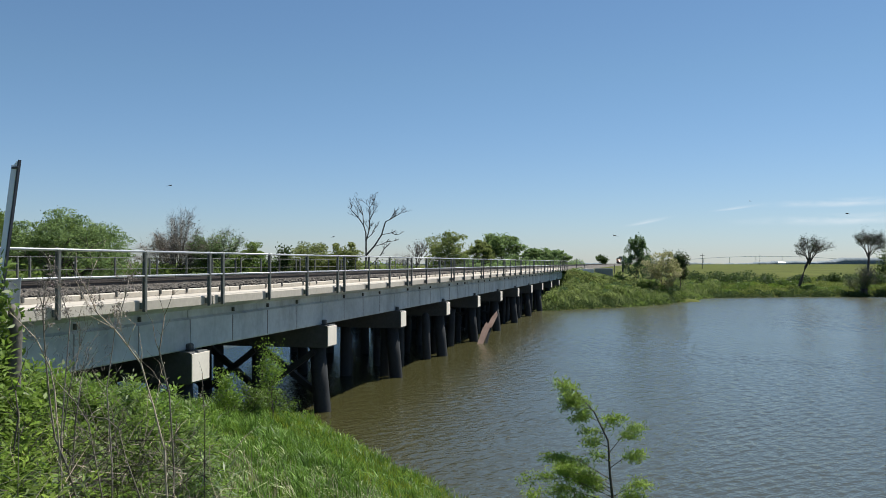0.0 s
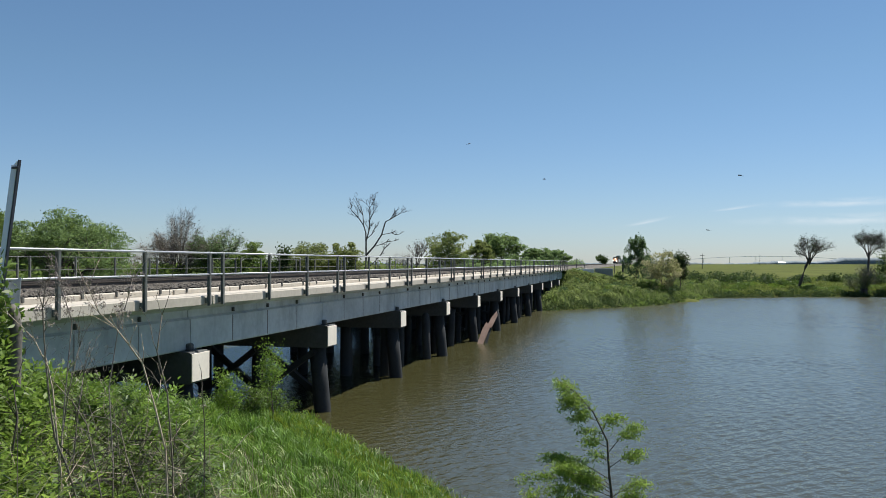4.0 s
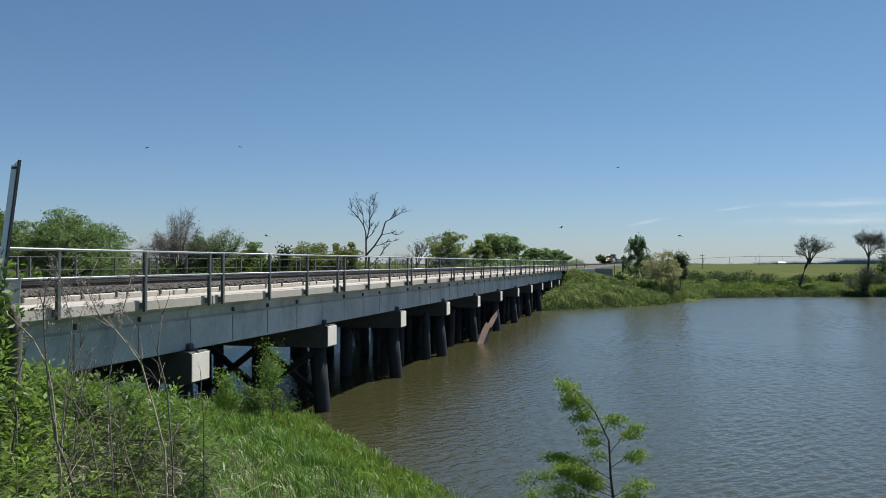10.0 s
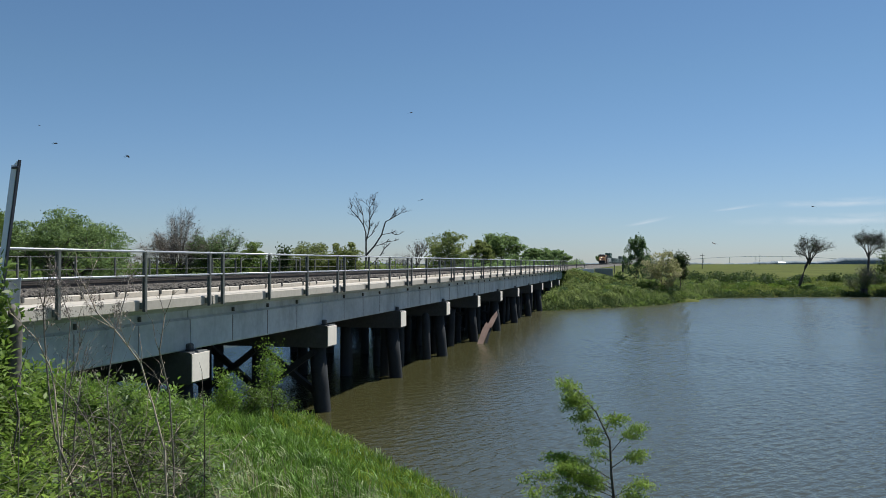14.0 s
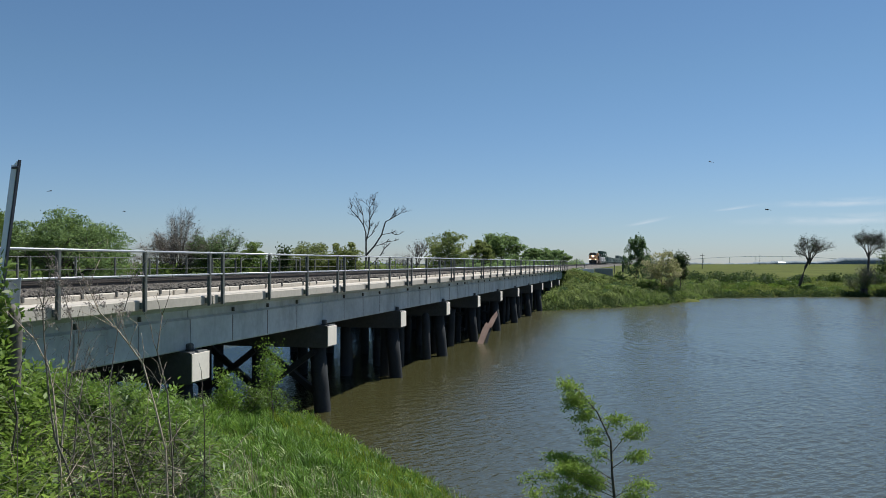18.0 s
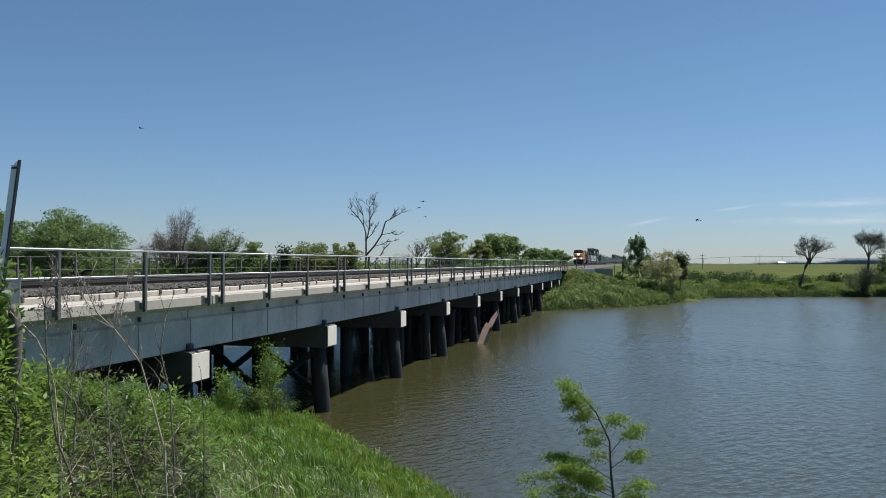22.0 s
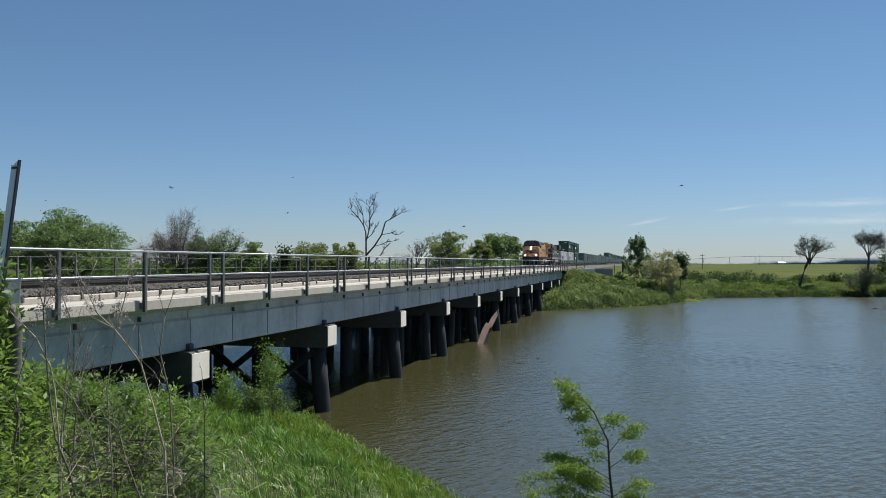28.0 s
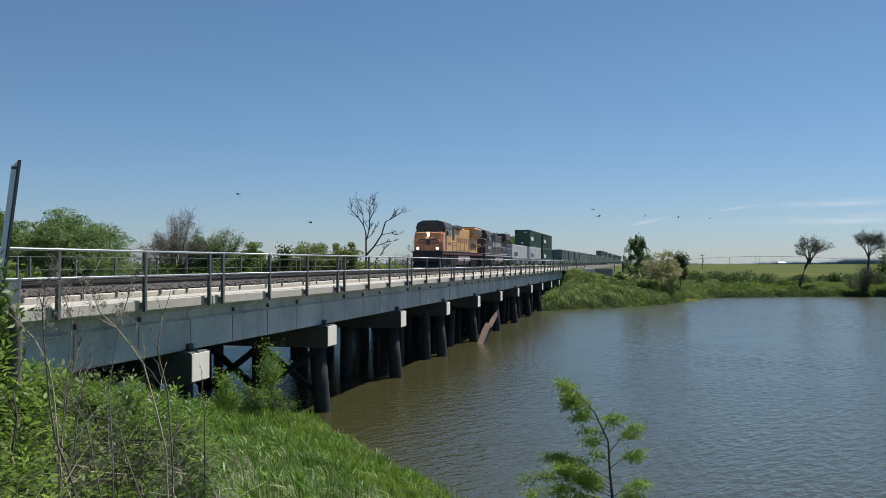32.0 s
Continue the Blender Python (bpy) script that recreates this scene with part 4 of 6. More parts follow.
def make_tree(name, label, x, y, base, height, width, leaf=None, count=2500, size=0.4, seed=1, level=3, kids=3, sides=2, trunk=0.3, lean=(0, 0), r=0.0, puff=0.09, bark=None, category="tree", group="trees round the river", bare=0.3, fill=None, dome=0, taper=0.0):
    rng = random.Random(seed)
    nr = np.random.default_rng(seed)
    wood, tips = Shape(), []
    r = r or height * 0.022
    grow(rng, wood, tips, Vector((0, 0, -0.4)), Vector((lean[0], lean[1], 1)).normalized(), height * trunk + 0.4, r, level, kids=kids, sides=sides)
    V, T = np.array(wood.v), np.array(tips)
    if dome:
        V *= (0.8, 0.8, 0.76)
    c = T.copy()
    if leaf is not None and dome:
        # lobes of foliage over a rounded crown
        n = dome
        d = nr.normal(size=(n, 3))
        d[:, 2] = d[:, 2] * 0.8 + 0.18
        d /= np.linalg.norm(d, axis=1)[:, None]
        top = T[:, 2].max()
        mid = np.array([T[:, 0].mean(), T[:, 1].mean(), top * 0.50])
        half = np.array([np.ptp(T[:, 0]) * 0.5, np.ptp(T[:, 1]) * 0.5, top * 0.49])
        lobes = mid + d * half * nr.uniform(0.55, 1.0, (n, 1))
        rad = nr.uniform(0.13, 0.26, n) * half.mean()
        pick = nr.integers(0, n, count)
        q = nr.normal(size=(count, 3))
        q /= np.linalg.norm(q, axis=1)[:, None]
        c = lobes[pick] + q * (rad[pick] * nr.uniform(0.3, 1.05, count) ** 0.5)[:, None] * (1, 1, 0.75)
        k = count // 5
        q = T[nr.integers(0, len(T), k)] + np.clip(nr.normal(0, 1, (k, 3)), -1.0, 1.0) * height * 0.014
        inside = np.linalg.norm((q - mid) / half, axis=1) < 1.02
        c[:k][inside] = q[inside]
    elif leaf is not None:
        c = T[nr.integers(0, len(T), count)] + np.clip(nr.normal(0, 1, (count, 3)), -1.35, 1.35) * (height * puff) * (1, 1, 0.7)
        c = c[c[:, 2] > height * bare * 0.5]
    allp = np.concatenate([c, T])
    lo, hi = np.percentile(allp, 1, 0), np.percentile(allp, 99.3, 0)
    k = np.array([width / max(hi[0] - lo[0], 0.1), width / max(hi[1] - lo[1], 0.1), height / max(hi[2], 0.1)])
    off = np.array([-(hi[0] + lo[0]) / 2 * k[0], -(hi[1] + lo[1]) / 2 * k[1], 0]) if lean == (0, 0) else np.zeros(3)
    rise = np.clip(V[:, 2:3] * k[2] / height, 0, 1)
    V = V * k + off * rise
    c = c * k + off
    if taper:
        # the crown narrows towards its top
        V[:, :2] *= 1 - taper * smoothstep(0.25, 1.0, V[:, 2:3] / height)
        c[:, :2] *= 1 - taper * smoothstep(0.25, 1.0, c[:, 2:3] / height)
    wood.v = [tuple(p) for p in V]
    z = min(base, float(ground_z(x, y)) + 0.02)
    tr = thing(name, label, category, pose(x, y, z), group)
    part("trunk", wood, bark or BARK, tr, smooth=True, fix=False)
    if leaf is not None:
        me = leaves_mesh("crown", c, size, leaf, nr)
        part("crown", me, None, tr)
    if fill is not None:
        extra = c[nr.integers(0, len(c), len(c) // 3)] + nr.normal(0, size, (len(c) // 3, 3))
        part("crown", leaves_mesh("crown", extra, size * 0.8, fill, nr), None, tr)
    return tr


def make_dead_tree(x, y):
    """A forked dead tree: two upright stems and one long limb leaning over."""
    rng = random.Random(31)
    wood, tips = Shape(), []
    limbs = ((((-0.45, -0.4), (-0.46, 2.2), (-0.42, 3.7), (-0.28, 5.0)), 0.27, 0),
             (((-0.28, 4.9), (-0.36, 7.2), (-0.48, 8.6), (-0.86, 9.8)), 0.17, 0), (((-0.86, 9.8), (-1.6, 11.0), (-2.6, 12.1)), 0.10, 2),
             (((-0.86, 9.8), (-0.95, 11.4), (-1.8, 12.8)), 0.09, 2), (((-0.3, 7.4), (0.08, 8.9), (0.3, 10.9), (0.2, 12.6)), 0.12, 2), (((0.3, 10.6), (0.8, 11.9), (1.0, 13.2)), 0.08, 2),
             (((-0.25, 7.6), (0.65, 8.3), (0.95, 9.0), (1.3, 9.5)), 0.07, 1), (((-0.25, 4.9), (1.05, 6.4), (2.1, 8.2), (2.8, 10.3)), 0.17, 0), (((2.8, 10.3), (3.8, 10.8), (5.0, 11.6)), 0.09, 2),
             (((3.4, 10.6), (4.0, 11.2), (4.3, 11.8)), 0.07, 1), (((2.1, 8.2), (3.7, 8.5), (4.5, 8.2), (5.2, 8.3)), 0.065, 1), (((1.05, 6.3), (2.0, 6.6), (2.8, 6.95), (4.2, 7.2)), 0.065, 1),
             (((-0.3, 2.7), (1.1, 3.9), (2.1, 4.9), (2.5, 5.8), (2.9, 6.3)), 0.10, 1))
    for pts, r, level in limbs:
        p3 = [Vector((a, 0.25 * math.sin(3 * a + b), b * 0.955)) for a, b in pts]
        wood.tube(p3, [r * 0.85 * (1 - 0.45 * i / len(p3)) for i in range(len(p3))], 8, cap=False)
        if level:
            d = (p3[-1] - p3[-2]).normalized()
            for k in range(1, len(p3)):
                for _ in range(3):
                    w = (d + Vector((rng.uniform(-1, 1), rng.uniform(-1, 1), rng.uniform(-0.3, 0.7))) * 0.8).normalized()
                    grow(rng, wood, tips, p3[k], w, rng.uniform(0.6, 1.15) * (1.0 if level == 2 else 0.6), max(r * 0.36, 0.036), level, kids=2, sides=2)
    tr = thing("dead_tree", "tall bare dead tree with forked grey branches", "tree", pose(x, y, 2.0), "trees round the river")
    part("trunk", wood, DEADBARK, tr, smooth=True, fix=False)


def twig_tree(name, label, x, y, seed, height, width, top, n, leaf=None, count=0, low=0.12, trunks=3):
    """Many-stemmed tree whose crown is a haze of fine twigs; top: where its peak lies across the width, -1 to 1."""
    rng, nr = random.Random(seed), np.random.default_rng(seed)
    wood, tips = Shape(), []
    ends = []
    for k in range(7 * trunks):
        a = rng.uniform(0, 2 * math.pi)
        q = rng.uniform(0.1, 1.0) ** 0.6
        ex = math.cos(a) * q
        hgt = height * (1 - 0.6 * abs(ex - top) ** 1.2) * rng.uniform(0.55, 1.0) * (1 - 0.25 * abs(math.sin(a) * q))
        ends.append(Vector((ex * width * 0.5, math.sin(a) * q * width * 0.35, max(hgt, height * 0.25))))
    starts, ways = [], []
    for i, e in enumerate(ends):
        root = Vector((rng.uniform(-0.3, 0.3) * trunks, rng.uniform(-0.3, 0.3), -0.3))
        fork = root.lerp(Vector((e.x * 0.25, 0, height * 0.3)), rng.uniform(0.3, 0.9))
        mid = fork.lerp(e, 0.5) + Vector((rng.uniform(-0.4, 0.4), rng.uniform(-0.4, 0.4), rng.uniform(0.1, 0.7)))
        pts = [root, fork, mid, e]
        wood.tube(pts, [0.16, 0.11, 0.055, 0.02], 5, cap=False)
        for _ in range(n // len(ends)):
            u = rng.uniform(0.15, 1.0) ** 0.7
            q = fork.lerp(mid, u * 2) if u < 0.5 else mid.lerp(e, u * 2 - 1)
            w = Vector((rng.gauss(0, 1), rng.gauss(0, 1), rng.gauss(0.25, 0.8)))
            starts.append(tuple(q + w * 0.55 * rng.uniform(0, 1.2)))
            ways.append(tuple(w * 0.7 + (e - fork).normalized()))
    starts, ways = np.array(starts), np.array(ways)
    ok = starts[:, 2] > height * low
    starts, ways = starts[ok], ways[ok]
    tr = thing(name, label, "tree", pose(x, y, float(ground_z(x, y)) - 0.05), "trees round the river")
    part("trunk", wood, DEADBARK, tr, smooth=True, fix=False)
    part("twig_crown", twigs_mesh("twig_crown", starts, ways, 0.85, 0.034, CROWN_TWIG, nr), None, tr, "haze of fine grey-brown twigs", kind="stuff")
    if leaf is not None:
        pick = nr.integers(0, len(starts), count * 3)
        c = starts[pick]
        c = c[c[:, 2] < height * nr.uniform(0.1, 0.85, len(c))][:count]
        part("crown", leaves_mesh("crown", c + nr.normal(0, 0.25, c.shape), 0.2, leaf, nr), None, tr, "sparse fresh leaves")
    return tr


def limb_tree(name, label, x, y, seed, r, trunk, ends, leaf, count):
    """A bare trunk that bears a thin crown: each limb runs from the trunk's head to one of the ends."""
    rng, nr = random.Random(seed), np.random.default_rng(seed)
    wood, tips = Shape(), []
    p3 = [Vector((a, 0.1 * math.sin(2 * b), b)) for a, b in trunk]
    wood.tube(p3, [r * (1 - 0.4 * i / len(p3)) for i in range(len(p3))], 8, cap=False)
    for a, b in ends:
        e = Vector((a, rng.uniform(-1.5, 1.5), b))
        mid = p3[-1].lerp(e, 0.5) + Vector((rng.uniform(-0.3, 0.3), 0, rng.uniform(0, 0.3)))
        wood.tube([p3[-1] - Vector((0, 0, rng.uniform(0, 1.2))), mid, e], [r * 0.36, r * 0.22, r * 0.09], 6, cap=False)
        for q in (mid, mid.lerp(e, 0.5), e):
            for _ in range(2):
                w = ((e - mid).normalized() + Vector((rng.uniform(-1, 1), rng.uniform(-1, 1), rng.uniform(-0.2, 0.7)))).normalized()
                grow(rng, wood, tips, q, w, rng.uniform(0.6, 1.1), 0.028, 1, kids=3, sides=2)
    T = np.array(tips)
    c = T[nr.integers(0, len(T), count // 2)] + np.clip(nr.normal(0, 0.2, (count // 2, 3)), -0.4, 0.4)
    tr = thing(name, label, "tree", pose(x, y, float(ground_z(x, y)) - 0.05), "trees round the river")
    part("trunk", wood, BARK, tr, smooth=True, fix=False)
    part("crown", leaves_mesh("crown", c, 0.13, leaf, nr), None, tr)
    st = T[nr.integers(0, len(T), count)] + nr.normal(0, 0.22, (count, 3))
    part("twig_crown", twigs_mesh("twig_crown", st, np.tile((0.6, 0.0, 0.35), (count, 1)), 0.7, 0.024, DEADBARK, nr), None, tr, "fine dark twigs", kind="stuff")


def make_trees():
    t = make_tree
    g = "green leafy tree beyond the bridge"
    t("broad_tree", "broad round green leafy tree beyond the tracks", -58.5, 61.0, 3.0, 8.0, 10.0, LEAF_TREE, 36000, 0.135, 21, 3, 3, 2, dome=150, taper=0.2)
    t("broad_tree", "broad round green leafy tree beyond the tracks", -51.4, 65.6, 3.0, 8.3, 13.0, LEAF_HAZE, 48000, 0.135, 22, 3, 3, 2, dome=170, fill=LEAF_TREE, taper=0.3)
    twig_tree("thin_tree", "tall bare-twigged grey-brown tree with few leaves", -77.8, 127.5, 23, 16.4, 15.5, 0.05, 10500, LEAF_BROWN, 3000, 0.05, 4)
    twig_tree("thin_tree", "half-bare brown tree with green lower leaves", -70.9, 129.0, 24, 13.4, 13.4, 0.0, 4800, LEAF_HAZE, 15000, 0.02, 4)
    t("small_tree", "small bright green leafy tree beyond the bridge", -62.6, 125.0, 2.0, 7.6, 5.6, LEAF_TREE, 11000, 0.18, 25, 2, 3, 2, dome=60)
    t("small_tree", "small narrow dark green tree", -54.2, 119.6, 2.0, 7.4, 2.2, LEAF_DARK, 1500, 0.28, 26, 2, 3, 2)
    t("bush", "low green bush beyond the bridge", -56.7, 119.5, 2.0, 5.6, 3.4, LEAF, 1800, 0.3, 27, 2, 3, 2)
    t("small_tree", "light green spreading leafy tree", -48.6, 117.6, 2.0, 7.8, 7.0, LEAF_OLIVE, 15000, 0.18, 28, 3, 3, 2, dome=90, puff=0.06)
    t("small_tree", "light green spreading leafy tree", -44.1, 118.5, 2.0, 7.6, 5.6, LEAF_OLIVE, 13000, 0.18, 29, 3, 3, 2, dome=80, puff=0.06)
    make_dead_tree(-41.9, 123.8)
    t("bare_tree", "small bare tree with fine grey twigs", -37.0, 134.6, 2.0, 7.6, 4.0, LEAF_BROWN, 200, 0.16, 32, 3, 3, 2, bark=DEADBARK, puff=0.04)
    twig_tree("thin_shrub", "pale bare-twigged shrub under the dead tree", -40.2, 134.0, 92, 6.6, 4.2, 0.2, 650, LEAF_OLIVE, 260, 0.02, 2)
    t("leafy_tree", g, -32.8, 138.0, 2.0, 8.9, 7.0, LEAF_OLIVE, 8500, 0.2, 33, 3, 3, 2, dome=40, fill=LEAF_HAZE, puff=0.05)
    t("leafy_tree", "light green leafy tree beyond the bridge", -36.7, 186.4, 2.5, 8.2, 7.0, LEAF_OLIVE, 9000, 0.27, 34, 3, 3, 2, dome=34)
    t("leafy_tree", g, -37.0, 222.0, 2.5, 10.4, 11.4, LEAF_HAZE, 16000, 0.3, 35, 3, 3, 2, dome=60, fill=LEAF_TREE)
    t("leafy_tree", g, -35.8, 288.0, 2.6, 7.8, 10.8, LEAF_HAZE, 11000, 0.36, 36, 3, 3, 2, dome=40)
    t("leafy_tree", g, -37.5, 368.0, 2.6, 8.2, 12.6, LEAF_HAZE, 11000, 0.42, 37, 3, 3, 2, dome=40)
    t("field_tree", "small distant green tree by the tracks", -29.0, 601.0, 2.6, 8.1, 7.3, LEAF_DARK, 800, 1.0, 38, 2, 3, 2)
    t("dark_tree", "dense dark green leafy tree on the far bank", -1.0, 131.4, 2.2, 7.5, 4.8, LEAF_BLUE, 11000, 0.135, 39, 3, 3, 2, 0.2, puff=0.05, bare=0.02, r=0.09, dome=80, taper=0.4)
    t("pale_shrub", "tall pale flowering shrub on the far bank", 2.6, 126.2, 1.5, 6.1, 5.2, LEAF_PALE, 7000, 0.16, 40, 3, 3, 2, dome=60, r=0.06, bare=0.05, fill=LEAF_OLIVE)
    t("dark_shrub", "upright dark green shrub beside the pale one", 5.3, 130.4, 1.5, 6.4, 2.2, LEAF_DARK, 2600, 0.2, 41, 3, 3, 2, puff=0.05, bare=0.05, fill=LEAF_BROWN)
    limb_tree("leaning_tree", "leaning thin-crowned tree on the far bank", 26.4, 158.0, 47, 0.26,
              ((0, -0.3), (0.7, 2.0), (1.3, 3.8), (1.9, 5.2)),
              ((0.5, 6.1), (0.5, 6.9), (1.0, 7.5), (1.7, 7.8), (2.3, 7.9), (2.8, 7.6), (2.5, 6.8), (3.2, 6.9), (3.6, 7.2), (4.5, 6.9), (1.9, 6.6)), LEAF_DARK, 1900)
    limb_tree("bank_tree", "half-bare thin-crowned tree on the far bank", 36.5, 154.0, 48, 0.22,
              ((0, -0.3), (0.3, 3.5), (0.4, 5.6), (0.5, 6.9)),
              ((-0.8, 8.2), (-0.9, 9.1), (-0.4, 9.4), (0.4, 9.0), (1.0, 8.8), (1.6, 9.2), (2.3, 8.9), (2.4, 8.1), (1.9, 7.6), (1.1, 8.2), (0.2, 8.4)), LEAF_DARK, 2400)
    twig_tree("thin_shrub", "thin-leaved grey-green shrub round the foot of the tree", 35.8, 153.0, 46, 6.0, 5.6, 0.0, 1500, LEAF_OLIVE, 1500, 0.02, 2)
    t("bank_tree", "dark leafy tree on the far bank", 42.5, 156.0, 1.2, 7.8, 7.6, LEAF_DARK, 3000, 0.3, 45, 3, 3, 2, bare=0.02, fill=LEAF)


make_trees()


def clumps(nr, centres, radii, heights, per):
    """Points filling uneven low mounds."""
    out = []
    for (x, y), r, h in zip(centres, radii, heights):
        n = int(per * nr.uniform(0.6, 1.4))
        a, q = nr.uniform(0, 2 * np.pi, n), np.sqrt(nr.uniform(0, 1, n)) * r
        px_, py_ = x + q * np.cos(a), y + q * np.sin(a)
        top = h * np.sqrt(np.clip(1 - (q / r) ** 2, 0, 1)) * nr.uniform(0.35, 1.05, n)
        out.append(np.stack([px_, py_, ground_z(px_, py_) + top], 1))
    return np.concatenate(out)


def make_bank_plants():
    nr = np.random.default_rng(8)

    def belt(name, label, mat, n, xr, ya, yb, rr, hh, per, size):
        xs = nr.uniform(*xr, n)
        fs = np.interp(xs, *zip(*FAR_SHORE))
        ys = fs + nr.uniform(ya, yb, n)
        keep = ~((np.abs(xs + 18.2) < 7.3) & (ys > 118)) & ~((xs > -18) & (xs < -4.0) & (ys > 125))
        c = clumps(nr, np.stack([xs, ys], 1)[keep], nr.uniform(*rr, n)[keep], nr.uniform(*hh, n)[keep], per)
        tagged(new(name, leaves_mesh(name, c, size, mat, nr)), label, "shrubs", kind="stuff")

    belt("bank_grass", "fresh green grass and weeds on the far bank", BANK_GREEN, 330, (-13, 12), 0, 26, (0.8, 2.0), (0.2, 0.7), 170, 0.21)
    belt("bank_shrubs", "rounded light green shrubs along the far bank", BANK_GREEN, 95, (-12, 12), 1.5, 26, (0.8, 1.6), (0.7, 1.7), 260, 0.21)
    belt("bank_shrubs", "fresh green shrubs among the weeds of the far bank", LEAF_TREE, 60, (-12, 12), 1.5, 24, (0.6, 1.3), (0.6, 1.6), 220, 0.2)
    belt("bank_shrubs", "dark green shrubs among the weeds of the far bank", LEAF_BLUE, 34, (-12, 12), 2, 24, (0.5, 1.1), (0.6, 1.4), 180, 0.2)
    belt("bank_grass", "sunlit yellow-green grass along the far bank", BANK_YELLOW, 800, (7, 80), -0.5, 46, (0.9, 2.4), (0.2, 0.6), 110, 0.24)
    belt("bank_shrubs", "dark green shrubs in the grass of the far bank", LEAF_DARK, 60, (8, 80), 10, 24, (1.1, 2.6), (1.4, 2.6), 420, 0.24)
    belt("bank_shrubs", "fresh green shrubs in the grass of the far bank", LEAF, 46, (8, 80), 1, 18, (0.9, 2.2), (0.5, 1.3), 320, 0.22)
    belt("bank_shrubs", "bright green weeds in the grass of the far bank", LEAF_LIGHT, 40, (8, 80), 2, 14, (0.9, 2.2), (0.3, 0.7), 260, 0.2)
    belt("bank_shrubs", "green shrubs on the point of the far bank", LEAF_TREE, 60, (-2, 10), -2.5, 5, (0.7, 1.4), (0.4, 1.0), 200, 0.18)
    # upright reeds and tall grass along the waterline and over the point
    for label, mat, n, xr, ya, yb, tall in (("pale upright reeds along the far waterline", REED, 2200, (-12, 11), -1.2, 3.0, 1.0), ("tall green grass stems on the far bank", BANK_GREEN, 1800, (-13, 12), 1.0, 20.0, 0.9), ("green grass stems along the far waterline", BANK_YELLOW, 5000, (9, 80), -0.8, 6.0, 0.6)):
        xs = nr.uniform(*xr, n)
        ys = np.interp(xs, *zip(*FAR_SHORE)) + nr.uniform(ya, yb, n)
        gap = soft_noise(xs, ys, 1.3, 4.0) + nr.normal(0, 0.3, n) > -0.15
        gap &= ~((np.abs(xs + 18.2) < 7.3) & (ys > 118)) & ~((xs > -18) & (xs < -4.0) & (ys > 125))
        p = np.stack([xs, ys, np.maximum(ground_z(xs, ys), WATER_Z) + 0.1], 1)[gap]
        tagged(new("reeds", twigs_mesh("reeds", p, np.tile((-0.15, 0, 2.2), (len(p), 1)), tall, 0.075, mat, nr)), label, "reeds", kind="stuff")
    xs, ys = nr.uniform(-13, -2, 240), nr.uniform(116, 148, 240)
    ok = (np.abs(xs + 18.2) > 7.4) | (ys < 126)
    c = clumps(nr, np.stack([xs, ys], 1)[ok], nr.uniform(0.8, 1.8, 240)[ok], nr.uniform(0.15, 0.5, 240)[ok], 100)
    tagged(new("bank_grass", leaves_mesh("bank_grass", c, 0.2, BANK_GREEN, nr)), "rough grass on the slope beside the tracks", "grass", kind="stuff")
    xs, ys = nr.uniform(-44, -30, 150), 170 + 260 * nr.uniform(0, 1, 150) ** 1.5
    c = clumps(nr, np.stack([xs, ys], 1), nr.uniform(1.6, 3.6, 150), nr.uniform(2.4, 5.0, 150), 300)
    tagged(new("hedge", leaves_mesh("hedge", c, 0.34, LEAF_HAZE, nr)), "thick green hedge under the trees beyond the bridge", "hedge", kind="stuff")
    belt("bank_shrubs", "dark green weeds at the far waterline", LEAF_DARK, 260, (-12, 75), -1.6, 1.4, (0.7, 1.5), (0.4, 0.9), 160, 0.16)
    belt("bank_shrubs", "green undergrowth on the bank beyond the bridge", LEAF_TREE, 330, (-125, -28), 1, 15, (1.4, 3.0), (2.6, 5.2), 230, 0.36)
    # undergrowth on the near bank beyond the tracks
    xs = nr.uniform(-75, -29, 170)
    ys = np.interp(xs, *zip(*NEAR_SHORE)) - nr.uniform(1, 22, 170)
    c = clumps(nr, np.stack([xs, ys], 1), nr.uniform(1.0, 2.4, 170), nr.uniform(1.2, 3.0, 170), 220)
    tagged(new("undergrowth", leaves_mesh("undergrowth", c, 0.24, LEAF_TREE, nr)), "green undergrowth beyond the tracks", "shrubs", kind="stuff")
    # far woods at the edge of the plain, distance haze coloured in
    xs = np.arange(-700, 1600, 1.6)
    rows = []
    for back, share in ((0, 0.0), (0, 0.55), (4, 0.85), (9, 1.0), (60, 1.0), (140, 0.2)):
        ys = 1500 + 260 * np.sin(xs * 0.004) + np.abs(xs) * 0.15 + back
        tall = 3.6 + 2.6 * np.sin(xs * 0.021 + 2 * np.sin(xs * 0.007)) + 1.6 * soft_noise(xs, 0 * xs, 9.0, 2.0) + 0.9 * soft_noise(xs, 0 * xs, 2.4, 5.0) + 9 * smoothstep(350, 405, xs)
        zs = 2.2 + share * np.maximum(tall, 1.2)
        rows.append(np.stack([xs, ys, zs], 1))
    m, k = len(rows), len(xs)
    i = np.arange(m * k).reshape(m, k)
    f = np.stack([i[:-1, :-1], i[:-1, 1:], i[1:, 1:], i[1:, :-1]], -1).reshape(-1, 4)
    tagged(new("far_woods", fast_mesh("far_woods", np.concatenate(rows), f, FOREST)), "woodland at the edge of the plain, haze in its colour", "woodland", kind="stuff")


make_bank_plants()


DOWNWIND = math.pi + 0.23


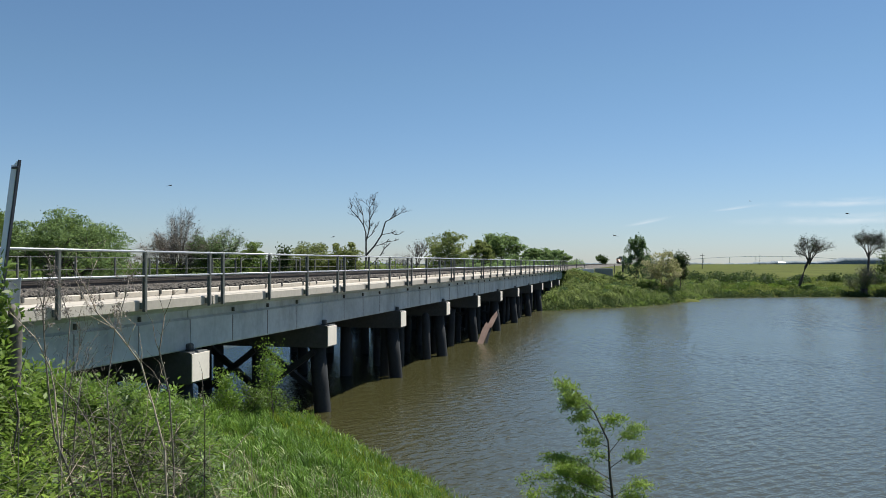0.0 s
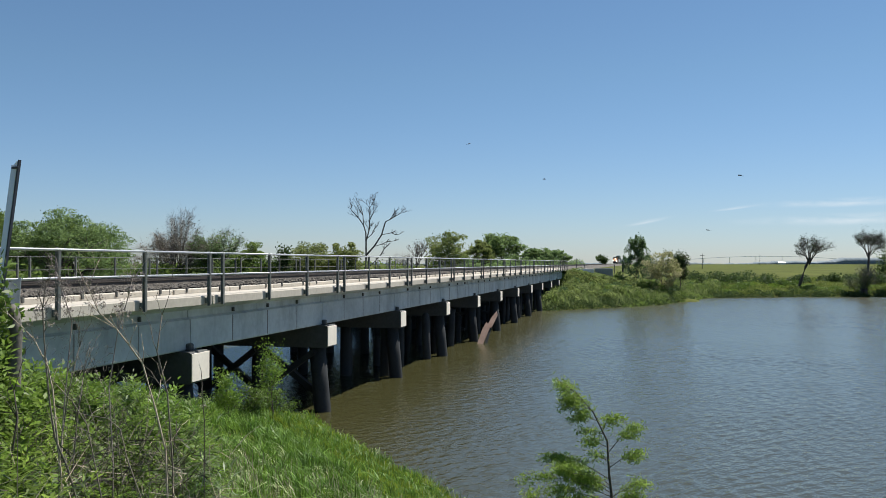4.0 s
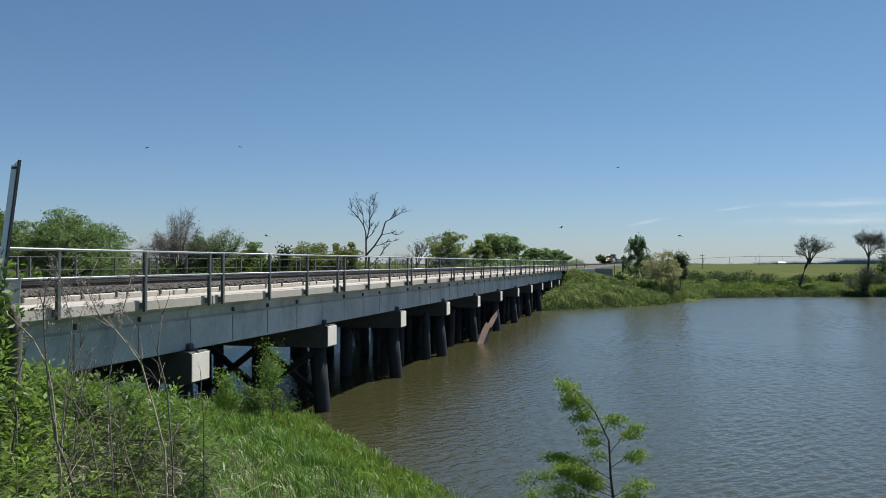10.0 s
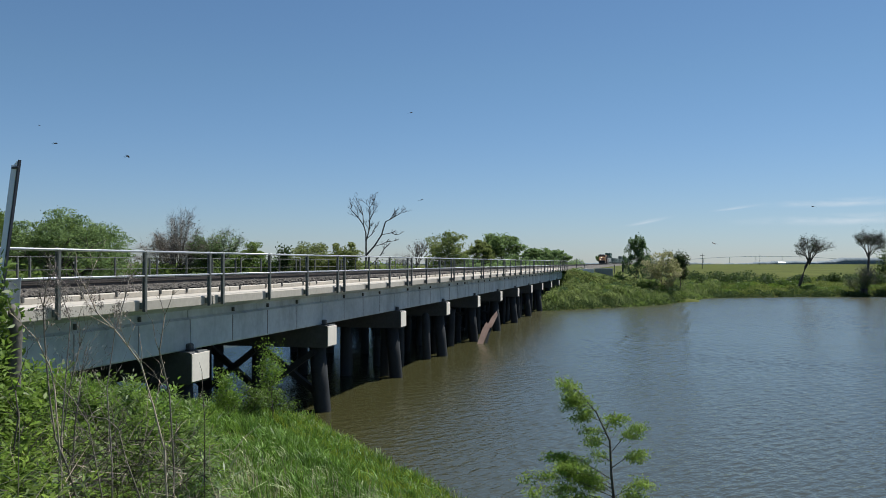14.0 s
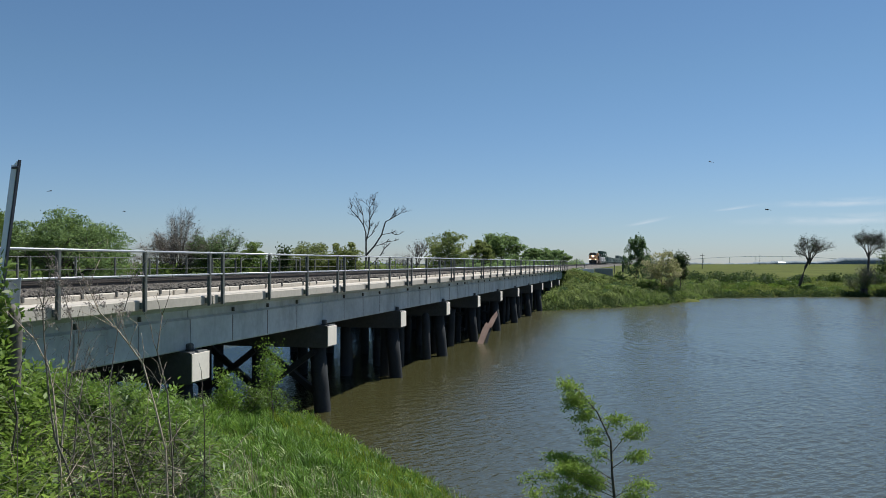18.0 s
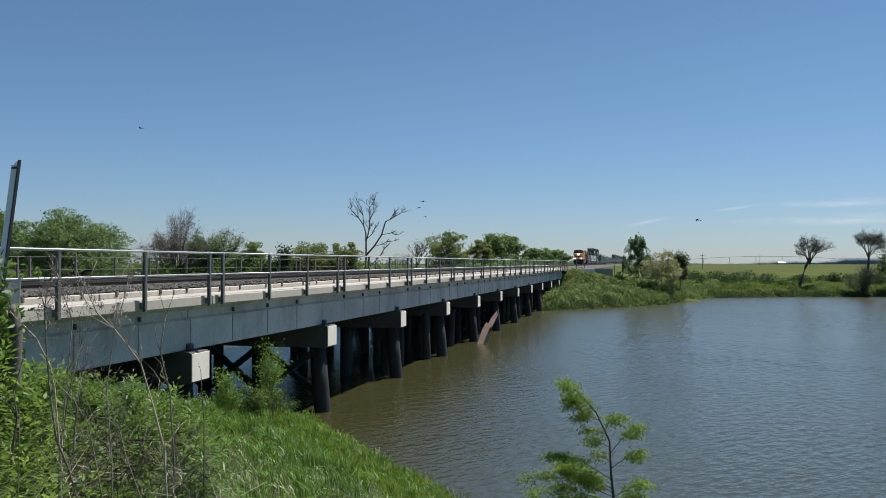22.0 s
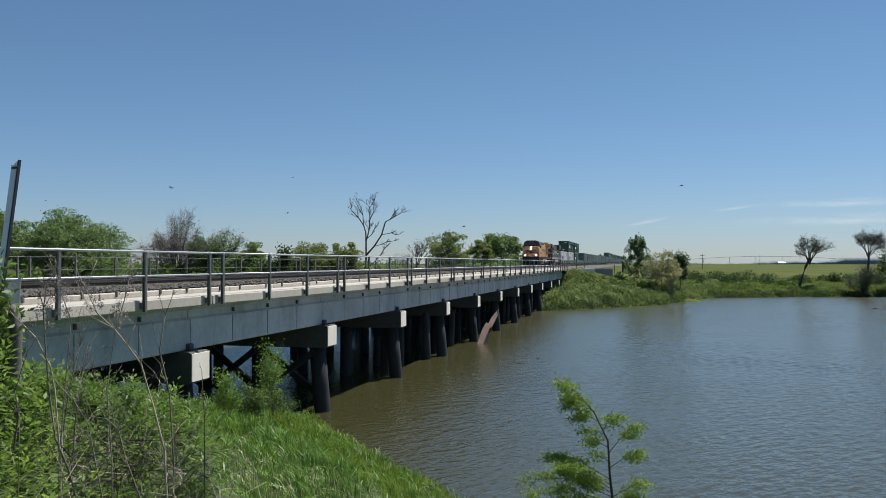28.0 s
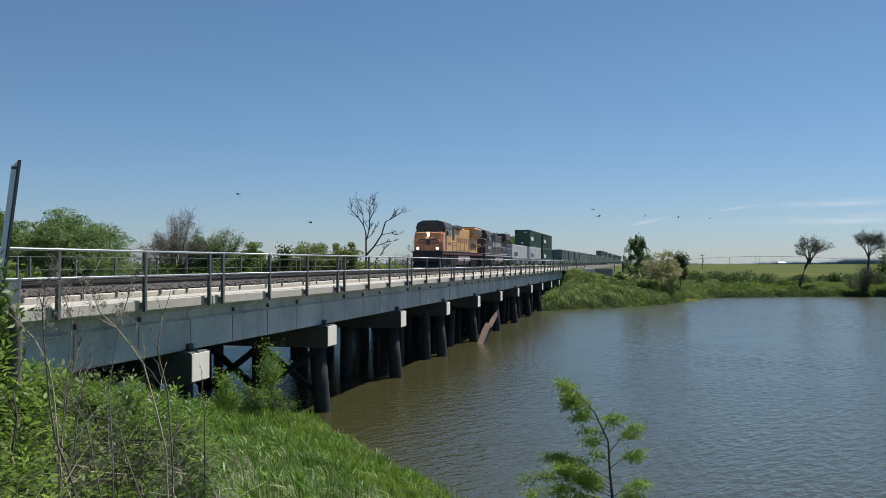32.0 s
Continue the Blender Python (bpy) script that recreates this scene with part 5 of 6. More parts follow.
def make_grass():
    nr = np.random.default_rng(4)

    def blades(name, label, mat, n, hr, width, bend, tip=0.15, droop=0.0, thin=0.25, area=((-13.2, 3.0), (3.6, 29.0)), sway=1.2, tuft=11, shore=None):
        """Blades in tufts, each tuft bowed its own way, most of them downwind."""
        n //= tuft
        x, y = nr.uniform(*area[0], n), area[1][0] + (area[1][1] - area[1][0]) * nr.uniform(0, 1, n) ** 1.15
        ns = np.interp(x, *zip(*NEAR_SHORE))
        keep = (ground_z(x, y) < 4.3) & ((x + 0.62 * y > 0.45) | (y > 11) | (nr.uniform(0, 1, n) < thin))
        if shore:
            keep &= (ns - y > shore[0]) & (ns - y < shore[1])
        x, y = x[keep], y[keep]
        patch = (0.78 + 0.3 * soft_noise(x, y, 1.1, 7.0) + 0.22 * soft_noise(x, y, 0.33, 3.0)) * nr.uniform(0.65, 1.2, len(x))
        lean = nr.normal(DOWNWIND, sway, len(x))
        bow = np.clip(nr.normal(bend, 0.22, len(x)), 0.05, 1.2)
        i = np.repeat(np.arange(len(x)), tuft)
        x, y = x[i] + nr.normal(0, 0.055, len(i)), y[i] + nr.normal(0, 0.055, len(i))
        z = ground_z(x, y)
        keep = (z > -0.1) & (y < np.interp(x, *zip(*NEAR_SHORE)))
        x, y, z, i = x[keep], y[keep], z[keep], i[keep]
        m = len(x)
        h = nr.uniform(*hr, m) * patch[i]
        a = lean[i] + nr.normal(0, 0.55, m)
        b = h * np.clip(bow[i] + nr.normal(0, 0.15, m), 0.05, 1.3)
        dx, dy = np.cos(a) * b, np.sin(a) * b
        s = nr.uniform(0, np.pi, m)
        w = width * nr.uniform(0.6, 1.4, m) * (1 + 0.035 * np.hypot(x, y))
        wx, wy = np.cos(s) * w, np.sin(s) * w
        rows = 4 if droop > 0.2 else 3
        P = np.zeros((m, 2 * rows, 3))
        for i in range(rows):
            u = i / (rows - 1)
            k = 1 + (tip - 1) * u ** 2
            for j, sg in enumerate((-0.5, 0.5)):
                P[:, 2 * i + j, 0] = x + dx * u ** 2 + wx * k * sg
                P[:, 2 * i + j, 1] = y + dy * u ** 2 + wy * k * sg
                P[:, 2 * i + j, 2] = z - 0.02 + h * (u - droop * u ** 3)
        quad = np.array([(2 * i, 2 * i + 1, 2 * i + 3, 2 * i + 2) for i in range(rows - 1)])
        F = (np.arange(m)[:, None, None] * 2 * rows + quad[None]).reshape(-1, 4)
        ob = new(name, fast_mesh(name, P.reshape(-1, 3), F, mat))
        return tagged(ob, label, "grass", kind="stuff")

    made = [blades("grass", "long green grass bending in the wind on the bank", GRASS, 66000, (0.2, 0.52), 0.014, bend, droop=sag) for bend, sag in ((0.75, 0.35), (0.4, 0.12))]
    made.append(blades("grass", "short bright green grass on the bank", LEAF_LIGHT, 40000, (0.15, 0.42), 0.015, 0.5))
    made.append(blades("grass", "yellow-green grass along the waterline", SHORE_GRASS, 150000, (0.14, 0.36), 0.014, 0.3, shore=(0.05, 3.8), tuft=6))
    made.append(blades("seed_grass", "upright grass stems with small pale heads along the waterline", SEED, 9000, (0.26, 0.5), 0.006, 0.2, 2.2, shore=(0.0, 1.6), tuft=3))
    made.append(blades("shore_weeds", "uneven taller green weeds along the waterline", LEAF_LIGHT, 9000, (0.25, 0.55), 0.022, 0.25, shore=(0.0, 1.3), tuft=14, sway=2.0))
    made.append(blades("tall_grass", "taller broad-bladed grass bowed by the wind", GRASS, 9000, (0.4, 0.75), 0.018, 0.95, droop=0.5, tuft=8, sway=0.8))
    made.append(blades("tall_grass", "broad bright grass blades bowed over by the wind", LEAF_LIGHT, 17000, (0.4, 0.72), 0.024, 0.95, droop=0.5, area=((-4.8, -0.6), (5.4, 12.0)), sway=0.5, tuft=8))
    made.append(blades("tall_grass", "pale yellow-green grass tuft bowed by the wind", LEAF_YOUNG, 2800, (0.5, 0.8), 0.016, 0.9, droop=0.4, thin=1.0, area=((-4.7, -3.4), (6.4, 8.4)), sway=0.4))
    made.append(blades("seed_grass", "pale nodding grass heads among the weeds", SEED, 3200, (0.45, 0.75), 0.011, 0.95, 1.3, 0.45, thin=1.0, area=((-4.5, -2.7), (6.2, 8.6)), sway=0.35, tuft=7))
    made.append(blades("seed_grass", "pale feathery grass seed heads", SEED, 3600, (0.35, 0.6), 0.006, 0.95, 2.4, 0.45, area=((-8, 0.0), (4.5, 16.0)), sway=0.5, tuft=5))
    made.append(blades("dry_grass", "dry straw-coloured grass stalks among the weeds", STRAW, 5000, (0.3, 0.7), 0.005, 0.3, thin=1.0, area=((-9.5, -2.5), (3.6, 14.0)), sway=1.5, tuft=4))
    made.append(blades("grass", "short green grass on the top of the bank", GRASS, 34000, (0.1, 0.3), 0.014, 0.4, thin=1.0, area=((-7.5, 7.5), (-7.0, 4.6))))
    return made


GRASS_PATCHES = make_grass()


class Sticks(Shape):
    """Keeps each limb as a shape of its own."""

    def __init__(self):
        self.v, self.f, self.limbs = [], [], []

    def tube(self, pts, radii, n=8, cap=True, turn=0.0):
        self.limbs.append(Shape().tube(pts, radii, n, True, turn))
        return self


def make_weeds():
    """Leafy weeds and dead stalks near the camera."""
    nr = np.random.default_rng(14)
    rng = random.Random(15)
    def plants(label, mat, n, hr, per, length, width, area=((-8.4, -1.6), (4.2, 12.0)), leaflets=0, sunny=0):
        x, y = nr.uniform(*area[0], n), nr.uniform(*area[1], n)
        bare = np.hypot((x + 4.9) / 0.6, (y - 7.2) / 0.8) < 1.0
        front = (np.abs(0.838 * x + 0.545 * y) < 0.5) & (y < 6.8)
        ok = (x + 0.62 * y < 0.6) & (~bare | (nr.uniform(0, 1, n) < 0.45))
        if sunny:
            # light and dark kinds keep to patches of their own
            ok &= sunny * soft_noise(x, y, 0.42, 11.0) + nr.normal(0, 0.15, n) > -0.05
        x, y, front = x[ok], y[ok], front[ok]
        h = nr.uniform(*hr, len(x)) * np.where(front, 0.45, 1.0) * (0.85 + 0.35 * soft_noise(x, y, 0.8, 9.0))
        i = np.repeat(np.arange(len(x)), per)
        u = nr.uniform(0.25, 1.0, len(i))
        a = nr.uniform(0, 2 * np.pi, len(i))
        way = np.stack([np.cos(a), np.sin(a), nr.normal(0.35, 0.3, len(i)) + (u > 0.9) * 0.7], 1)
        lean = nr.normal(0.05, 0.12, (len(x), 2))[i] * u[:, None] ** 2
        q = np.stack([x[i] + lean[:, 0], y[i] + lean[:, 1], ground_z(x, y)[i] + h[i] * u], 1) + way * 0.03 * nr.uniform(0, 3, len(i))[:, None]
        if leaflets:
            # a leaf stalk with pairs of leaflets and one at its tip
            way /= np.linalg.norm(way, axis=1)[:, None]
            side = np.cross(way, (0.0, 0.0, 1.0))
            side /= np.linalg.norm(side, axis=1)[:, None] + 1e-9
            ln = length * nr.uniform(0.6, 1.3, (len(q), 1))
            roots, ways = [], []
            for k in range(leaflets):
                g = (k // 2 + 0.6) / (leaflets / 2)
                sg = 0.0 if k == leaflets - 1 else (-1.0, 1.0)[k % 2]
                roots.append(q + way * ln * g - np.array((0, 0, 0.25)) * ln * g * g)
                ways.append(way * 0.7 + side * sg * 0.9 + nr.normal(0, 0.15, q.shape))
            q, way = np.concatenate(roots), np.concatenate(ways)
            length, width = width, width * 0.36
        tagged(new("leafy_weeds", long_leaves_mesh("leafy_weeds", q, way, length, width, mat, nr)), label, "weeds", kind="stuff")

    plants("bright green feathery weeds", LEAF_LIGHT, 620, (0.35, 0.85), 26, 0.13, 0.07, leaflets=7, sunny=1)
    plants("fresh green feathery weeds", LEAF, 220, (0.35, 0.9), 26, 0.14, 0.07, leaflets=7)
    plants("grey-green narrow-leaved weeds", LEAF_GREY, 620, (0.35, 0.95), 46, 0.17, 0.022, sunny=-1)
    plants("dark narrow-leaved weeds", LEAF_DARK, 240, (0.3, 0.8), 40, 0.15, 0.024, sunny=-1)
    plants("yellow-green narrow-leaved weeds", LEAF_YOUNG, 200, (0.4, 0.9), 36, 0.16, 0.02, sunny=1)
    plants("tall leafy green weeds", LEAF, 150, (0.8, 1.2), 90, 0.11, 0.035, ((-8.2, -5.4), (6.8, 10.0)))
    plants("tall yellow-green leafy weeds", LEAF_LIGHT, 90, (0.8, 1.25), 80, 0.10, 0.034, ((-8.2, -5.4), (6.8, 10.0)))
    plants("low broad-leaved green weeds", LEAF_LIGHT, 380, (0.35, 0.7), 45, 0.14, 0.045)
    plants("bright narrow-leaved weeds at the top of the bank", LEAF_YOUNG, 150, (0.5, 0.9), 34, 0.15, 0.026, ((-5.8, -3.2), (4.9, 6.9)))
    # tangle of dead stems
    for mat, m, label in ((TWIG, 150, "tangle of thin dead grey-brown stems"), (BARK, 420, "dark brown rotten stems in a tangle"), (STRAW, 60, "dry straw-coloured stems in a tangle")):
        px_, py_ = nr.normal(-4.9, 0.42, m), nr.normal(7.1, 0.5, m)
        p = np.stack([px_, py_, ground_z(px_, py_) + nr.uniform(0.1, 1.05, m)], 1)
        e = nr.normal(0, 1, (m, 3)) * (1, 1, 0.5) + (0, 0, 0.55)
        tagged(new("dead_stems", twigs_mesh("dead_stems", p, e, 0.4, 0.008, mat, nr)), label, "weeds", kind="stuff")
    for mat, m, label in ((TWIG, 480, "thin grey-brown stems among the green weeds"), (STRAW, 420, "dry straw-coloured stems among the green weeds")):
        px_, py_ = nr.uniform(-7.6, -2.6, m), nr.uniform(4.8, 9.5, m)
        ok = px_ + 0.62 * py_ < 0.55
        p = np.stack([px_, py_, ground_z(px_, py_) + nr.uniform(0.1, 0.85, m)], 1)[ok]
        e = nr.normal(0, 1, (len(p), 3)) * (0.8, 0.8, 0.5) + (0, 0, 0.7)
        tagged(new("dead_stems", twigs_mesh("dead_stems", p, e, 0.34, 0.007, mat, nr)), label, "weeds", kind="stuff")
    # creeper leaves round the old post
    c = nr.normal(0, 1, (900, 3)) * (0.10, 0.12, 0.30) + (-6.72, 7.45, 4.85)
    tagged(new("creeper", leaves_mesh("creeper", c, 0.06, LEAF, nr)), "bright green creeper leaves round an old post", "creeper", kind="stuff")
    made = []

    def weed(x, y, stem, r, spread, mat, count):
        """stem: how far to the side and how high, from the root."""
        wood, tips = Sticks(), []
        p3 = [Vector((0.972 * a, 0.235 * a, h)) for a, h in stem]
        wood.tube(p3, [r * (1 - 0.6 * i / len(p3)) for i in range(len(p3))], 6)
        for k in range(1, len(p3)):
            for _ in range(count if k > 1 else 1):
                d = (p3[k] - p3[k - 1]).normalized()
                w = (d + Vector((rng.uniform(-1, 1), rng.uniform(-1, 1), rng.uniform(0.0, 0.6))) * 0.8).normalized()
                grow(rng, wood, tips, p3[k], w, spread * rng.uniform(0.5, 1.1), r * 0.42, 1, droop=0.05, kids=1, sides=1, nside=5)
        wd = thing("dead_weed", "dry brown branching dead weed stalk", "weed", pose(x, y, float(ground_z(x, y)) - 0.03), "dead weeds on the bank")
        for i, limb in enumerate(wood.limbs):
            part("stalk" if i == 0 else "twig", limb, mat, wd, smooth=True, fix=False)
        made.append(wd)

    def stalk(x, y, line, r, spread, mat, count, heads=0):
        """line: how far to the side, and the height above the datum."""
        g = float(ground_z(x, y)) - 0.03
        weed(x, y, ((0, 0),) + tuple((a, z - g) for a, z in line if z - g > 0.1), r, spread, mat, count)
        if heads:
            (a0, z0), (a1, z1) = line[-3], line[-1]
            u = nr.uniform(0.15, 1.15, heads)
            mid = np.stack([0.972 * (a0 + (a1 - a0) * u), 0.235 * (a0 + (a1 - a0) * u), z0 + (z1 - z0) * u - g], 1) + nr.normal(0, 0.045, (heads, 3))
            c = mid[nr.integers(0, heads, heads * 30)] + nr.normal(0, 0.016, (heads * 30, 3))
            part("seed_tuft", twigs_mesh("seed_tuft", c, np.tile((0, 0, 0.5), (len(c), 1)), 0.02, 0.005, DRY, nr), None, made[-1], "fuzzy dry grey-brown seed heads", kind="stuff")

    stalk(-4.62, 6.12, ((0.0, 3.39), (-0.10, 3.72), (-0.21, 3.98), (-0.26, 4.32), (-0.29, 4.62), (-0.31, 4.86), (-0.32, 5.07), (-0.29, 5.29)), 0.010, 0.17, TWIG, 2, 22)
    stalk(-4.75, 6.09, ((0.0, 3.48), (-0.06, 4.05), (-0.09, 4.38), (-0.13, 4.57), (-0.25, 4.81), (-0.36, 4.92)), 0.009, 0.16, STRAW, 1, 4)
    stalk(-3.90, 6.29, ((0.0, 3.44), (-0.02, 3.87), (-0.11, 4.23), (-0.22, 4.6), (-0.33, 4.75), (-0.44, 4.89), (-0.59, 5.03), (-0.68, 5.23)), 0.0095, 0.24, STRAW, 2, 22)
    stalk(-4.12, 6.24, ((0.0, 3.48), (-0.12, 3.81), (-0.18, 4.05), (-0.28, 4.14), (-0.47, 4.17)), 0.007, 0.16, TWIG, 1)
    stalk(-4.42, 6.17, ((0.0, 3.39), (-0.1, 3.89), (-0.14, 4.09), (-0.26, 4.28), (-0.4, 4.43)), 0.007, 0.2, TWIG, 1)
    stalk(-5.20, 5.98, ((0.0, 3.44), (0.03, 3.86), (0.07, 4.15), (0.04, 4.38)), 0.010, 0.3, BARK, 2)
    stalk(-4.75, 6.75, ((0.0, 3.6), (-0.05, 4.3), (0.02, 4.8), (0.12, 5.15), (0.15, 5.3)), 0.007, 0.22, DRY, 2, 22)
    stalk(-5.35, 6.8, ((0.0, 3.6), (0.06, 4.4), (0.1, 4.9), (0.0, 5.2), (-0.05, 5.36)), 0.007, 0.22, DRY, 2, 22)
    stalk(-4.4, 7.2, ((0.0, 3.5), (-0.05, 4.2), (-0.15, 4.6), (-0.1, 4.95)), 0.010, 0.35, TWIG, 2)
    stalk(-4.1, 7.25, ((0.0, 3.5), (0.0, 3.93), (-0.02, 4.18), (-0.03, 4.4)), 0.006, 0.1, BARK, 1, 2)
    # tall dead stems that end in fine tufts
    for x, y, s, h in ((-5.15, 6.7, 0.1, 1.5), (-5.45, 6.9, 0.2, 1.7)):
        weed(x, y, ((0, 0), (s * 0.1, h * 0.4), (s * 0.5, h * 0.75), (s, h)), 0.008, 0.3, TWIG, 4)
        top = np.array((x + 0.972 * s, y + 0.235 * s, float(ground_z(x, y)) + h))
        c = top + nr.normal(0, 1, (230, 3)) * (0.15, 0.15, 0.16)
        part("tuft", twigs_mesh("tuft", c - (x, y, float(ground_z(x, y)) - 0.03), np.tile((0, 0, 0.6), (230, 1)), 0.045, 0.004, TWIG, nr), None, made[-1], "dry fuzzy seed tuft", kind="stuff")
    for i in range(14):
        y = rng.uniform(5.2, 9.5)
        x = -0.62 * y - rng.uniform(-0.15, 2.2)
        h = rng.uniform(0.9, 1.7)
        s = rng.uniform(-0.6, 0.35)
        weed(x, y, ((0, 0), (s * 0.3, h * 0.4), (s * 0.6, h * 0.75), (s * 1.3, h)), rng.uniform(0.003, 0.005), 0.24, TWIG if i % 3 else STRAW, 1)
    return made


WEEDS = make_weeds()


def make_sapling():
    sp = thing("sapling", "young tree with feathery light green leaves above the water", "sapling", pose(-0.43, 10.75, float(ground_z(-0.43, 10.75)) - 0.05))
    nr = np.random.default_rng(17)
    rng = random.Random(18)
    z0 = float(ground_z(-0.43, 10.75)) - 0.05
    # stem bending over against the wind side
    stem = [(0.05, 0, 0.0), (0.03, 0, 2.45 - z0 + 0.05), (0.0, 0, 2.78 - z0), (-0.02, 0, 3.2 - z0), (-0.19, -0.02, 3.56 - z0), (-0.40, -0.04, 3.80 - z0), (-0.66, -0.06, 3.97 - z0)]
    part("stem", Shape().tube(stem, [0.022, 0.018, 0.016, 0.013, 0.010, 0.007, 0.004], 7), BARK, sp, smooth=True)
    fronds = []
    # each branch: where it leaves the stem, its side, reach, rise and fullness
    starts = ((2.72, -1, 0.85, 0.32, 420), (2.65, -1, 0.75, 0.15, 760), (2.6, -1, 0.6, 0.2, 680), (2.55, -1, 0.5, 0.1, 640), (2.5, -1, 1.1, 0.22, 330),
              (2.42, -1, 1.05, 0.05, 420), (2.36, -1, 0.8, 0.0, 480), (2.5, 1, 0.5, 0.2, 240), (2.45, 1, 0.35, 0.03, 300), (2.4, 1, 0.55, 0.0, 240),
              (2.86, 1, 0.32, 0.18, 260), (3.05, 1, 0.32, 0.33, 320), (3.32, 1, 0.14, 0.3, 240), (3.12, -1, 0.36, 0.06, 150), (3.28, -1, 0.27, 0.06, 130),
              (2.95, -1, 0.2, 0.05, 120), (3.45, -1, 0.32, 0.03, 300), (3.57, -1, 0.27, 0.08, 330), (3.68, -1, 0.25, 0.05, 320), (3.8, -1, 0.2, 0.05, 240))
    zs = [p[2] + z0 for p in stem]
    for z, s, ln, rise, n in starts:
        bx = np.interp(z, zs, [p[0] for p in stem])
        a = rng.uniform(-0.5, 0.5)
        root = Vector((bx, 0, z - z0))
        end = root + Vector((s * ln * math.cos(a), ln * math.sin(a), rise))
        mid = root.lerp(end, 0.5) + Vector((0, 0, 0.12 * ln))
        part("twig", Shape().tube([root, mid, end], [0.006, 0.004, 0.002], 5), BARK, sp, fix=False)
        # short side sprays carry the leaves
        sprays = []
        for k in range(max(4, int(14 * ln))):
            u = rng.uniform(0.25, 1.0)
            q = mid.lerp(end, u * 2 - 1) if u > 0.5 else root.lerp(mid, u * 2)
            sprays.append((q, Vector((s * rng.uniform(-0.04, 0.2), rng.uniform(-0.14, 0.14), rng.uniform(-0.07, 0.1)))))
        for _ in range(int(n * 2.1)):
            q, w = rng.choice(sprays)
            p = q + w * rng.uniform(0, 1.1)
            fronds.append((p.x + rng.gauss(0, 0.055), p.y + rng.gauss(0, 0.055), p.z + rng.gauss(0, 0.026)))
    for _ in range(260):
        u = rng.uniform(0, 1)
        q = Vector(stem[4]).lerp(Vector(stem[6]), u)
        fronds.append((q.x + rng.gauss(0, 0.06), q.y + rng.gauss(0, 0.06), q.z + rng.gauss(0, 0.05)))
    part("foliage", leaves_mesh("foliage", fronds, 0.024, LEAF_YOUNG, nr, 0.24, 2.2), None, sp)
    return sp


SAPLING = make_sapling()


# ---------------------------------------------------------------- small things of the near bank
def make_near_things():
    # leaning steel beam with a bracket at its head
    def beam_point(h):
        return Vector((-8.72 - 0.145 * (6.95 - h), 10.22, h))
    po = thing("steel_post", "leaning grey painted steel beam standing in the weeds", "post", pose(0, 0, 0))
    def slab(x0, x1, y0, y1, z0, z1):
        s = Shape().box(x0, x1, y0, y1, z0, z1, 0.004)
        s.v = [(x - 0.145 * (6.95 - z), y, z) for x, y, z in s.v]
        return s
    pale = material("pale_steel_paint", (0.58, 0.64, 0.72), (0.68, 0.74, 0.80), 0.5, 3, 20, 0.05, metal=0.2)
    # same grey beam, with the shade of its side face coloured in
    dark = material("shade_dark_steel", (0.02, 0.025, 0.035), (0.045, 0.05, 0.065), 0.5, 3, 20, 0.05, metal=0.2)
    part("flange", slab(-8.83, -8.735, 10.17, 10.19, 3.5, 6.86), pale, po, "pale grey face")
    part("web", slab(-8.733, -8.712, 10.17, 10.225, 3.5, 6.93), dark, po, "dark face, shade in its colour")
    part("bracket", slab(-8.80, -8.69, 10.14, 10.17, 6.80, 6.83), dark, po)
    part("bracket", Shape().prism([(-8.80, 6.835), (-8.745, 6.835), (-8.735, 6.91)], "y", 10.15, 10.17), pale, po)
    # old timber post wrapped in weeds
    op = Shape().tube([(-6.66, 7.68, 3.3), (-6.62, 7.68, 4.2), (-6.60, 7.68, 4.7), (-6.63, 7.68, 4.93), (-6.65, 7.68, 5.0)], [0.075, 0.07, 0.066, 0.06, 0.02], 9)
    single("wooden_post", op, GREYWOOD, "old weathered grey wooden post in the weeds", "post", smooth=True)
    # plate at the end of the walkway
    pl = thing("end_plate", "bent galvanised steel plate at the end of the walkway", "metal plate", pose(-11.15, 12.55, SLAB_TOP))
    part("plate", Shape().prism([(-0.25, 0.0), (0.42, 0.02), (0.46, 0.62), (0.25, 0.54), (-0.22, 0.40)], "y", 0.0, 0.012), GALV, pl)
    part("stake", Shape().tube([(0.05, 0.03, -0.3), (0.05, 0.03, 0.4)], 0.02, 6), POSTSTEEL, pl)
    # shrubs at the foot of the first pier
    make_tree("shrub", "leafy green shrub beside the concrete pier", -10.0, 18.9, 2.6, 1.35, 0.8, LEAF_LIGHT, 1300, 0.045, 61, 2, 3, 2, r=0.015, puff=0.09, category="shrub", group="shrubs on the bank", bare=0.0)
    make_tree("shrub", "taller leafy green shrub beside the dark piles", -10.5, 22.4, 2.0, 2.25, 1.05, LEAF_LIGHT, 1500, 0.05, 62, 2, 3, 2, r=0.02, puff=0.08, category="shrub", group="shrubs on the bank", bare=0.0)
    make_tree("shrub", "low green shrub under the bridge edge", -10.9, 23.6, 2.0, 0.9, 1.2, LEAF, 1300, 0.05, 63, 2, 3, 2, r=0.015, puff=0.09, category="shrub", group="shrubs on the bank", bare=0.0)
    make_tree("shrub", "low green shrub by the concrete pier", -10.7, 20.9, 2.0, 0.9, 1.2, LEAF, 1800, 0.05, 64, 2, 3, 2, r=0.015, puff=0.09, category="shrub", group="shrubs on the bank", bare=0.0)
